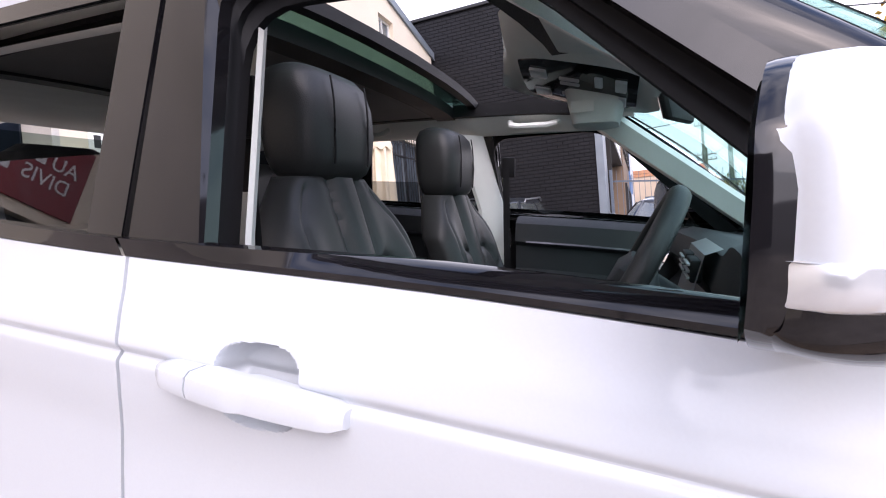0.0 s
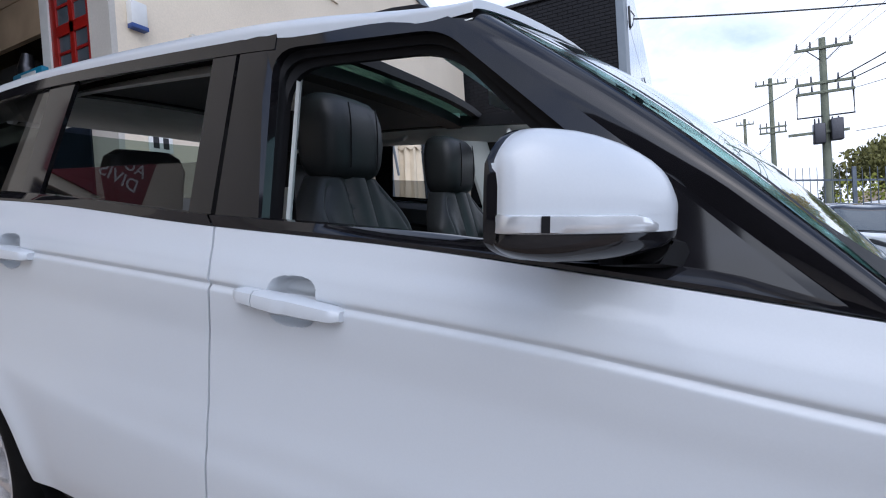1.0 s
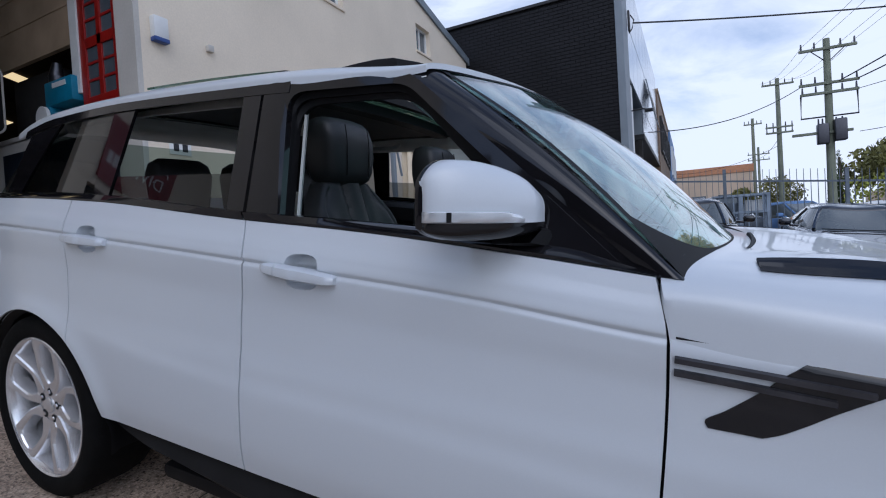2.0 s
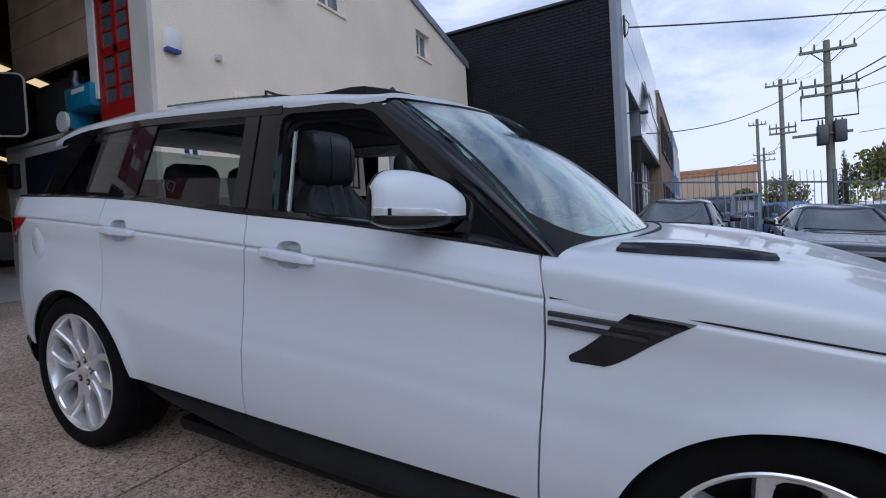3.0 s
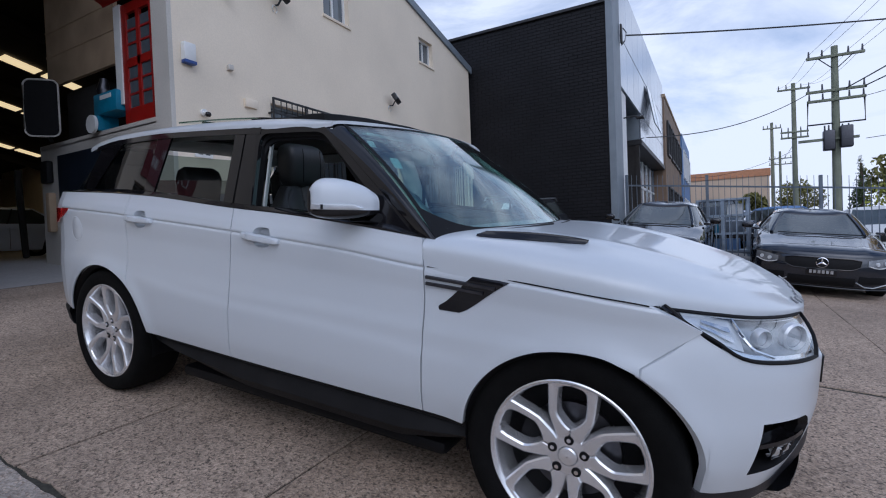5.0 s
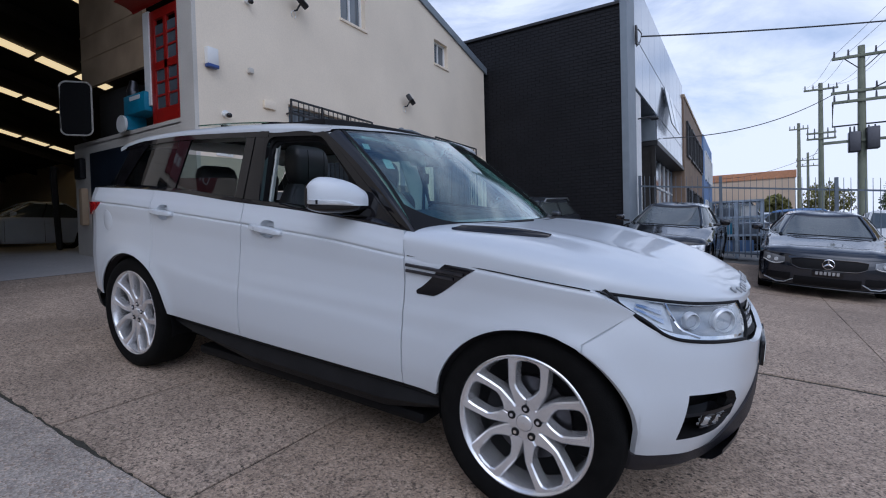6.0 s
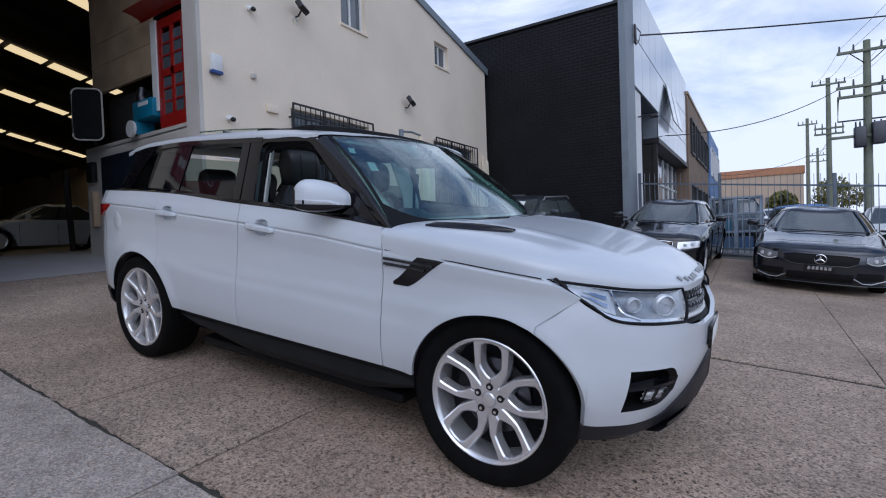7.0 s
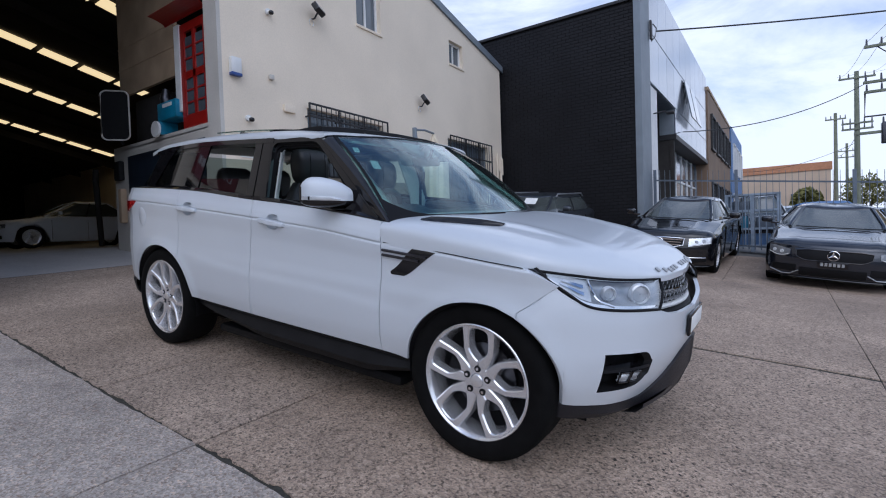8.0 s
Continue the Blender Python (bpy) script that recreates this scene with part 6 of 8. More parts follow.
CELLS = [(i, j, X_CUTS[i], X_CUTS[i + 1]) for i in range(len(X_CUTS) - 1) for j in range(len(Y_CUTS) - 1) if (i, j) not in ((1, 2), (2, 4))] + [(1, 2, -1.22, 0.55), (1, 2, 0.55, 1.71), (2, 4, 1.71, 3.26), (2, 4, 3.26, 4.70)]
for i, j, xa, xb in CELLS:
    gap = 0.009 if j < 3 and i < 2 else 0.0045
    x0, x1, y0, y1 = xa + gap, xb - gap, Y_CUTS[j] + (0.010, 0.010, 0.012, 0.030, 0.014)[j], Y_CUTS[j + 1] - (0.010, 0.010, 0.030, 0.014, 0.010)[j]
    bm = bmesh.new()
    rnd = random.Random(i * 10 + j)

    def wob(t, low):
        chips = 0.030 * max(0.0, noise.noise((t * 14.0, i + 7.7, j)) - 0.05) if j == 2 and low else 0.0
        return 0.012 * noise.noise((t * 1.7, i * 3.1, j * 5.3)) + 0.009 * noise.noise((t * 11.0, i, j)) + chips
    rows = []
    n = 24
    for a in lin(0, 1, 150 if j in (1, 2) else n):
        row = []
        for b in lin(0, 1, n):
            x, y = x0 + (x1 - x0) * a, y0 + (y1 - y0) * b
            if b in (0, 1):
                y += wob(x, b == 0)
            if a in (0, 1):
                x += 0.3 * wob(y, False)
            edge = 0.004 if a in (0, 1) or b in (0, 1) else 0.0
            row.append((x, y, slope(x, y) - edge))
        rows.append(row)
    grid(bm, rows)
    thick(bm, (0, 0, -0.03))
    part("slab", bm, "path" if j in (0, 1) else "slab" if i < 2 else "slab_brown", ground)

# ---- workshop: cream rendered wall, the big doorway and what stands inside ----
WX = -2.75


def wall_with_holes(bm, x0, x1, ycuts, ztop, zlow, holes):
    """A wall facing +x, cut into cells so that the openings go through it."""
    ys = sorted(set(ycuts + [v for h in holes for v in h[:2]]))
    for a, b in zip(ys, ys[1:]):
        m = (a + b) / 2
        zs = [zlow] + sorted(v for h in holes if h[0] < m < h[1] for v in h[2:]) + [None]
        for k in range(0, len(zs) - 1, 2):
            lo, hi = zs[k], zs[k + 1]
            ta, tb = (ztop(a), ztop(b)) if hi is None else (hi, hi)
            p = [(x1, a, lo), (x1, b, lo), (x1, b, tb), (x1, a, ta), (x0, a, lo), (x0, b, lo), (x0, b, tb), (x0, a, ta)]
            v = [bm.verts.new(q) for q in p]
            for f in ((0, 1, 2, 3), (7, 6, 5, 4), (4, 5, 1, 0), (3, 2, 6, 7), (5, 6, 2, 1), (4, 0, 3, 7)):
                bm.faces.new([v[i] for i in f])
    return bm


def gable(y):
    return min(8.2 - 0.24 * y, 8.2 + 0.24 * (y + 8.0)) if y < -4 else 8.2 - 0.24 * y


HOLES = [(4.28, 4.99, 5.0, 6.0), (7.57, 8.21, 5.11, 5.70), (2.95, 4.93, 1.9, 3.10), (7.38, 9.40, 0.3, 3.20)]
bm = bmesh.new()
wall_with_holes(bm, WX - 0.28, WX, [1.36, 10.25], gable, 0.0, HOLES)
tagged(part("wall_east", bm, "cream", smooth=False), "cream rendered workshop wall with small windows", "wall", kind="structure")
bm = bmesh.new()
wall_with_holes(bm, WX - 0.28, WX, [-14.0, -1.75], gable, 0.0, [(-2.95, -2.05, 1.60, 2.32)])
wall_with_holes(bm, WX - 0.28, WX, [-1.75, 1.36], gable, 6.4, [])
tagged(part("wall_east_header", bm, "cream", smooth=False), "cream wall over the wide doorway", "wall", kind="structure")
bm = bmesh.new()
box(bm, WX - 0.34, WX + 0.003, 1.30, 1.362, 0.0, 6.4)
tagged(part("doorway_jamb", bm, "jamb", smooth=False), "grey painted doorway jamb", "jamb", kind="structure")
bm = bmesh.new()
box(bm, -44.0, WX - 0.28, 10.05, 10.25, 0.0, 5.75)
tagged(part("wall_north", bm, "cream", smooth=False), "side wall of the workshop", "wall", kind="structure")
# barge capping along the gable
bm = bmesh.new()
rows = []
for y in (-4.0, 3.0, 10.36):
    z = gable(y)
    rows.append([(WX - 0.30, y, z + 0.02), (WX + 0.05, y, z + 0.02), (WX + 0.05, y, z - 0.16), (WX + 0.004, y, z - 0.16)])
rows.append([(p[0], 10.37, p[2] - 0.01) for p in rows[-1]])
grid(bm, rows)
tagged(part("trim", bm, "fascia", smooth=False), "grey metal capping along the gable", "trim", kind="structure")
# workshop roof, its indoor shade put into a near-black colour, with slots of daylight
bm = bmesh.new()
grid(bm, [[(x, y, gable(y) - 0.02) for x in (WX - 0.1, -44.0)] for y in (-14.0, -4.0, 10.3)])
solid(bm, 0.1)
tagged(part("ceiling", bm, "dark", smooth=False), "sheet roof of the workshop, coloured near-black for indoor shade", "ceiling", kind="structure")
for row_x, y0, n, ln in ((-10.85, 0.7, 3, 0.95), (-15.85, 0.86, 5, 0.95), (-20.45, 2.0, 5, 0.95), (-26.5, 2.8, 6, 0.95)):
    for k in range(n):
        a, b = y0 + k * 1.12, y0 + k * 1.12 + ln
        bm = bmesh.new()
        w = 0.28
        grid(bm, [[(x, y, gable(y) - 0.16) for x in (row_x - w, row_x + w)] for y in (a, b)])
        solid(bm, 0.02)
        tagged(part("roof_light", bm, "skylight", smooth=False), "glowing translucent roof light strip", "roof light", group="roof lights")
# Rafters take the same near-black, indoor shade included in the colour.
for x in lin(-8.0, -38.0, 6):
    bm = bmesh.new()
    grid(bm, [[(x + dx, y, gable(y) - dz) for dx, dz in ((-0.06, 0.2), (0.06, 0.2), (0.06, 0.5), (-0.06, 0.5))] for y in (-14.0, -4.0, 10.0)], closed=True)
    tagged(part("rafter", bm, "dark", smooth=False), "steel roof rafter coloured near-black for indoor shade", "rafter", group="rafters", kind="structure")
# Far walls near-black too: their colour carries the unlit depth.
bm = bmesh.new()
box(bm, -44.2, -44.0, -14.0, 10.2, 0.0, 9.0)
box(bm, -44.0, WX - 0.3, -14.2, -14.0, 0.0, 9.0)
tagged(part("wall_west", bm, "dark", smooth=False), "far walls of the workshop, coloured near-black for indoor shade", "wall", kind="structure")
bm = bmesh.new()
grid(bm, [[(x, y, slope(x, y) - 0.001) for y in lin(-13.9, 10.0, 8)] for x in (-4.43, -5.7, -7, -20, -44)])
tagged(part("floor", bm, "smooth"), "smooth grey workshop floor", "floor", kind="structure")
# inner office box with the raised deck
OY = 1.40
bm = bmesh.new()
box(bm, -6.60, WX - 0.345, OY, OY + 0.10, 0.3, 2.60)
box(bm, -6.60, -6.50, OY + 0.1, 6.0, 0.3, 2.60)
tagged(part("inner_wall", bm, "jamb", smooth=False), "grey wall of the inner room", "wall", kind="structure")
bm = bmesh.new()
box(bm, -6.0, WX - 0.60, OY - 0.02, OY - 0.002, 0.6, 2.44, 0.004)
tagged(part("wall_board", bm, "navy", smooth=False), "dark navy board on the inner wall", "board")
# Canvas bag hung on the inner wall.
bm = bmesh.new()
box(bm, -6.25, -6.12, OY - 0.12, OY - 0.002, 1.2, 1.85, 0.03)
tagged(part("fire_hose_reel", bm, "clad"), "brown hanging canvas bag on the inner wall", "bag")
bm = bmesh.new()
box(bm, -6.42, -6.18, OY - 0.10, OY - 0.002, 2.02, 2.38, 0.02)
tagged(part("meter_box", bm, "plastic"), "grey box on the corner of the inner wall", "box")
bm = bmesh.new()
box(bm, -6.60, WX - 0.345, OY, 6.0, 2.58, 2.66)
tagged(part("deck", bm, "jamb", smooth=False), "raised deck over the inner room", "deck", kind="structure")
bm = bmesh.new()
box(bm, -6.35, -4.28, OY + 0.06, OY + 0.12, 3.62, 8.0)
for z in (4.10, 4.50, 5.35, 6.2):
    box(bm, -6.35, -4.28, OY + 0.05, OY + 0.06, z, z + 0.03)
tagged(part("upper_cladding", bm, "clad", smooth=False), "brown sheet cladding above the deck", "cladding", kind="structure")
# red panelled door
door = thing("red_door", "red timber door with eight small glass panes", "door", Matrix.Translation((-4.02, OY + 0.02, 2.66)), kind="structure")
bm = bmesh.new()
W_, H_ = 0.80, 1.70
for x0, x1, z0, z1 in ((0, 0.12, 0, H_), (W_ - 0.12, W_, 0, H_), (0.12, W_ - 0.12, 0, 0.22), (0.12, W_ - 0.12, H_ - 0.14, H_), (0.36, 0.44, 0.22, H_ - 0.14), (0.12, W_ - 0.12, 0.80, 0.92)):
    box(bm, x0, x1, 0, 0.045, z0, z1, 0.003)
for z in (0.40, 0.60, 1.11, 1.30):
    box(bm, 0.12, W_ - 0.12, 0.008, 0.04, z, z + 0.03, 0.002)
part("door_leaf", bm, "red", door, smooth=False)
for xa, xb in ((0.12, 0.36), (0.44, 0.68)):
    for za, zb in ((0.22, 0.40), (0.43, 0.60), (0.63, 0.80), (0.92, 1.11), (1.14, 1.30), (1.33, 1.48)):
        bm = bmesh.new()
        box(bm, xa, xb, 0.02, 0.026, za, zb)
        part("door_pane", bm, "pane", door, smooth=False)
bm = bmesh.new()
box(bm, -0.16, 0.0, -0.02, 0.10, 0.30, H_ + 0.02, 0.004)
part("door_post", bm, "white", door, smooth=False)
bm = bmesh.new()
grid(bm, [[(x, -0.02 - 0.34 * (1 - math.cos(a)), H_ + 0.02 + 0.10 * math.sin(a) + 0.05) for a in lin(0, 1.4, 7)] for x in (-0.40, 0.2, W_ + 0.02)])
solid(bm, 0.012)
part("door_hood", bm, "red", door, smooth=False)
# blue machine on the deck
comp = thing("workshop_machine", "blue portable machine with one white wheel on the deck", "machine", Matrix.Translation((-4.70, OY - 0.02, 2.66)))
bm = bmesh.new()
box(bm, 0.0, 0.62, -0.05, 0.25, 0.22, 0.52, 0.02)
box(bm, 0.04, 0.10, -0.05, 0.25, 0.0, 0.22, 0.01)
part("machine_body", bm, "blue", comp)
bm = bmesh.new()
box(bm, 0.20, 0.50, -0.056, -0.050, 0.42, 0.48)
part("name_bar", bm, "white", comp)
bm = bmesh.new()
cyl(bm, (0.0, -0.10, 0.09), (0.0, -0.06, 0.09), 0.135, n=24)
part("machine_wheel", bm, "white", comp)
bm = bmesh.new()
cyl(bm, (0.12, 0.06, 0.52), (0.12, 0.06, 0.60), 0.10, n=16)
cyl(bm, (0.08, 0.06, 0.60), (0.12, 0.06, 0.78), 0.09, 0.05, n=16)
part("machine_motor", bm, "steel", comp)
bm = bmesh.new()
tube(bm, [Vector((0.62, 0.1, 0.5)), Vector((0.74, 0.1, 0.62)), Vector((0.70, 0.1, 0.76)), Vector((0.5, 0.1, 0.8))], 0.02, 8)
part("machine_hose", bm, "plastic", comp)
bm = bmesh.new()
box(bm, -6.2, -5.0, OY + 0.25, OY + 0.85, 2.66, 3.55, 0.02)
tagged(part("storage_crate", bm, "dark"), "dark storage crate on the deck", "crate")
# mirror on an arm at the deck's corner
conv = thing("traffic_mirror", "dark mirror in a rounded grey frame on the deck's corner", "mirror", Matrix.Translation((-5.74, OY - 0.30, 2.66)) @ pose(0, 0, 0, 0, 0, 47))
out = rounded(0, 0.46, 0.46, 0.88, 0.10)
bm = bmesh.new()
tube(bm, [Vector((x, 0, z)) for x, z in out], 0.014, 8, closed=True)
part("mirror_frame", bm, "jamb", conv)
bm = bmesh.new()
v = [bm.verts.new((x, 0.01, z)) for x, z in out]
bm.faces.new(v)
solid(bm, 0.01)
part("mirror_plate", bm, "seal", conv, smooth=False)
bm = bmesh.new()
tube(bm, [Vector((0, 0.02, 0.2)), Vector((0, 0.2, 0.05)), Vector((0, 0.30, 0.0))], 0.025, 8)
part("mirror_bracket", bm, "steel", conv)
# A single post leaning inside the workshop.
bm = bmesh.new()
tube(bm, [Vector((-9.5, 2.2, 0.8)), Vector((-8.6, 1.8, 2.3)), Vector((-8.5, 1.78, 2.5))], 0.06, 6)
tagged(part("leaning_ladder", bm, "dark"), "dark leaning post inside the workshop", "post")

# ---- fittings on the cream wall ----
bm = bmesh.new()
box(bm, WX, WX + 0.09, 1.47, 1.64, 3.34, 3.58, 0.015)
alarm = tagged(part("alarm_box", bm, "white"), "white alarm box with a blue strip on the cream wall", "alarm box")
bm = bmesh.new()
box(bm, WX + 0.012, WX + 0.094, 1.468, 1.642, 3.30, 3.345, 0.006)
part("alarm_strip", bm, "navyblue", alarm)
bm = bmesh.new()
box(bm, WX, WX + 0.06, 2.17, 2.25, 3.40, 3.48, 0.01)
tagged(part("sensor_box", bm, "jamb"), "small grey sensor on the cream wall", "sensor")
bm = bmesh.new()
box(bm, WX, WX + 0.05, 2.44, 2.66, 2.93, 3.06, 0.01)
tagged(part("junction_box", bm, "cream"), "cream junction box on the wall", "junction box")
def security_camera(y, z):
    c = thing("security_camera", "small white dome camera on the cream wall", "camera", Matrix.Translation((WX, y, z)), group="wall cameras")
    bm = bmesh.new()
    cyl(bm, (0, 0, 0), (0.04, 0, 0), 0.05, n=16)
    cyl(bm, (0.03, 0, 0), (0.10, 0, -0.03), 0.028, n=12)
    part("camera_base", bm, "white", c)
    bm = bmesh.new()
    box(bm, 0.07, 0.14, -0.04, 0.04, -0.07, 0.0, 0.03, None, 3)
    part("camera_eye", bm, "gloss", c)


security_camera(1.76, 2.70)
security_camera(2.20, 4.50)


def flood_light(y, z):
    c = thing("flood_light", "black flood light tilted up on the cream wall", "flood light", Matrix.Translation((WX, y, z)), group="flood lights")
    m = Matrix.Translation((0.17, 0.02, 0.05)) @ Matrix.Rotation(radians(-35), 4, "Y") @ Matrix.Rotation(radians(20), 4, "Z")
    bm = bmesh.new()
    box(bm, -0.05, 0.05, -0.12, 0.12, -0.09, 0.09, 0.02, m)
    part("lamp_body", bm, "blackmetal", c)
    bm = bmesh.new()
    box(bm, 0.05, 0.056, -0.10, 0.10, -0.07, 0.07, 0.0, m)
    part("lamp_glass", bm, "headlamp", c)
    bm = bmesh.new()
    tube(bm, [Vector((0, 0, -0.08)), Vector((0.08, 0, -0.09)), Vector((0.14, 0.02, 0.0))], 0.015, 8)
    part("lamp_bracket", bm, "blackmetal", c)
    bm = bmesh.new()
    tube(bm, [Vector((0.02, -0.02 + 0.05 * math.sin(a), -0.15 - 0.06 * math.cos(a))) for a in lin(0.3, 5.8, 10)], 0.008, 6)
    part("lamp_cable", bm, "white", c)


flood_light(3.13, 4.78)
flood_light(6.24, 3.84)


def wall_window(n, y0, y1, z0, z1, bars):
    w = thing("window_%d" % n, "small white-framed window in the cream wall" if not bars else "wide window behind a black steel grille", "window", Matrix.Translation((WX, y0, z0)), kind="structure")
    wd, ht = y1 - y0, z1 - z0
    bm = bmesh.new()
    for a, b, c, d in ((0, 0.045, 0, ht), (wd - 0.045, wd, 0, ht), (0.045, wd - 0.045, 0, 0.045), (0.045, wd - 0.045, ht - 0.045, ht), (wd / 2 - 0.02, wd / 2 + 0.02, 0.045, ht - 0.045)):
        box(bm, -0.16, -0.10, a, b, c, d)
    part("window_frame", bm, "white" if not bars else "fascia", w, smooth=False)
    for a, b in ((0.045, wd / 2 - 0.02), (wd / 2 + 0.02, wd - 0.045)):
        bm = bmesh.new()
        box(bm, -0.14, -0.13, a, b, 0.045, ht - 0.045)
        part("pane", bm, "pane", w, smooth=False)
    bm = bmesh.new()
    box(bm, -0.20, 0.03, -0.03, wd + 0.03, -0.05, -0.002, 0.004)
    part("window_sill", bm, "cream", w, smooth=False)
    if bars:
        g = part("grille_frame", frame_bars(wd, ht), "blackmetal", w, smooth=False)
        for k in range(1, int(wd / 0.115)):
            bm = bmesh.new()
            y = k * wd / int(wd / 0.115)
            box(bm, 0.105, 0.117, y - 0.006, y + 0.006, 0.0, ht + 0.05)
            part("grille_bar", bm, "blackmetal", g, smooth=False)


def frame_bars(wd, ht):
    bm = bmesh.new()
    for z in (0.0, ht * 0.86, ht + 0.05):
        box(bm, 0.10, 0.125, -0.04, wd + 0.04, z - 0.015, z + 0.015)
    for y in (-0.04, wd * 0.33, wd * 0.67, wd + 0.04):
        box(bm, 0.10, 0.125, y - 0.014, y + 0.014, -0.02, ht + 0.06)
        box(bm, 0.0, 0.10, y - 0.012, y + 0.012, ht * 0.86 - 0.012, ht * 0.86 + 0.012)
    return bm


wall_window(1, 4.28, 4.99, 5.0, 6.0, False)
wall_window(2, 7.57, 8.21, 5.11, 5.70, False)
wall_window(3, 2.95, 4.93, 1.9, 3.10, True)
wall_window(4, 7.38, 9.40, 0.3, 3.20, True)
# red sign and louvre on the wall beyond the doorway
bm = bmesh.new()
box(bm, WX + 0.003, WX + 0.03, -3.11, -2.11, 2.42, 3.12, 0.004)
rs = tagged(part("red_sign", bm, "wallred", smooth=False), "red sign board with white capital letters on the cream wall", "sign")


def lettering(name, text, size, m, material, parent):
    """A line of raised letters in the built-in font, as one mesh; it runs along x and stands up along y."""
    fc = bpy.data.curves.new(name, "FONT")
    fc.body, fc.size, fc.extrude = text, size, 0.002
    ob = new(name, fc)
    me = bpy.data.meshes.new_from_object(ob.evaluated_get(bpy.context.evaluated_depsgraph_get()))
    bpy.data.objects.remove(ob)
    me.materials.clear()
    me.materials.append(M[material])
    ob = new(name, me)
    ob.parent, ob.matrix_basis = parent, m
    return ob


for words, y, z in (("AU", -3.02, 2.80), ("DIVIS", -2.99, 2.62)):
    lettering("sign_letters", words, 0.19, Matrix(((0, 0, 1, WX + 0.033), (1, 0, 0, y), (0, 1, 0, z), (0, 0, 0, 1))), "white", rs)
for z, ys in ((2.80, (-2.71, -2.59)), (2.62, (-2.45, -2.33))):
    for y in ys:
        bm = bmesh.new()
        box(bm, WX + 0.03, WX + 0.034, y, y + 0.085, z, z + 0.13)
        part("sign_bar", bm, "white", rs, smooth=False)
lv = thing("window_5", "dark louvre window in the cream wall", "window", kind="structure")
for k in range(10):
    bm = bmesh.new()
    box(bm, -0.06, 0.06, -2.95, -2.05, -0.004, 0.004, 0.0, Matrix.Translation((WX - 0.08, 0, 1.64 + k * 0.072)) @ Matrix.Rotation(radians(35), 4, "Y"))
    part("slat", bm, "blackmetal", lv, smooth=False)
bm = bmesh.new()
box(bm, WX - 0.26, WX - 0.20, -2.95, -2.05, 1.60, 2.32)
part("backing", bm, "dark", lv, smooth=False)
# number sign, as plain bars
bm = bmesh.new()
box(bm, WX + 0.002, WX + 0.014, 1.60, 1.87, 2.08, 2.28, 0.003)
sign = tagged(part("wall_sign", bm, "paper"), "white sign with two dark bars on the cream wall", "sign")
for y in (1.68, 1.79):
    bm = bmesh.new()
    box(bm, WX + 0.014, WX + 0.018, y - 0.032, y + 0.032, 2.12, 2.24)
    part("sign_bar", bm, "blackmetal", sign)
# pipes by the corner of the wall
for y, z0, z1 in ((9.85, 0.3, 3.1), (10.05, 0.3, 3.0)):
    bm = bmesh.new()
    tube(bm, [Vector((WX + 0.06, y, z0)), Vector((WX + 0.06, y, z1 - 0.1)), Vector((WX + 0.06, y + 0.04, z1)), Vector((WX + 0.06, y + 0.10, z1 - 0.04)), Vector((WX + 0.06, y + 0.11, z1 - 0.5))], 0.025, 8)
    tagged(part("wall_pipe", bm, "cream"), "cream painted pipe on the wall", "pipe", group="wall pipes")

# ---- black brick building ----
bm = bmesh.new()
box(bm, -12.0, 1.05, 10.42, 10.66, -0.6, 6.62)
brick_wall = tagged(part("brick_wall", bm, "mortar", smooth=False), "tall black painted brick side wall", "wall", kind="structure")
bm = bmesh.new()
box(bm, -12.0, 1.05, 10.36, 10.72, 6.62, 6.70, 0.01)
tagged(part("parapet_trim", bm, "blackmetal", smooth=False), "black metal parapet capping", "trim", kind="structure")
bm = bmesh.new()
box(bm, 1.05, 1.22, 10.36, 11.4, -0.6, 7.80, 0.01)
tagged(part("corner_column", bm, "fascia", smooth=False), "grey rendered corner column", "column", kind="structure")
fac = thing("office_facade", "silver glass office front with an opened window", "building", kind="structure")
bm = bmesh.new()
box(bm, 0.7, 1.16, 11.4, 23.6, 4.76, 7.80)
box(bm, 0.7, 1.16, 15.2, 23.6, 3.92, 4.76)
box(bm, 0.2, 0.62, 15.4, 23.6, -0.6, 3.92)
box(bm, -12, 0.7, 23.4, 23.6, -0.6, 7.80)
box(bm, -12, 0.7, 10.72, 23.4, 6.5, 6.6)
box(bm, -12, 0.7, 10.72, 23.4, 4.76, 4.86)
part("facade_core", bm, "fascia", fac, smooth=False)
for z0, z1, y0, y1 in ((6.16, 7.78, 11.42, 23.58), (4.78, 6.13, 11.42, 23.58), (3.92, 4.75, 15.22, 23.58)):
    n = 10 if y0 < 12 else 7
    for i in range(n):
        a, b = y0 + (y1 - y0) * i / n, y0 + (y1 - y0) * (i + 1) / n
        bm = bmesh.new()
        box(bm, 1.16, 1.20, a + 0.012, b - 0.012, z0, z1, 0.004)
        part("facade_pane", bm, "facade_pane", fac, smooth=False)
for a in (16.9, 18.25):
    bm = bmesh.new()
    box(bm, 0, 0.035, 0, 1.15, -1.38, 0, 0.004, Matrix.Translation((1.215, a, 6.10)) @ Matrix.Rotation(radians(-10), 4, "Y"))
    part("open_sash", bm, "pane", fac, smooth=False)
bm = bmesh.new()
box(bm, 0.62, 1.22, 15.2, 23.6, 3.74, 3.91, 0.01)
part("fascia_band", bm, "blackmetal", fac, smooth=False)
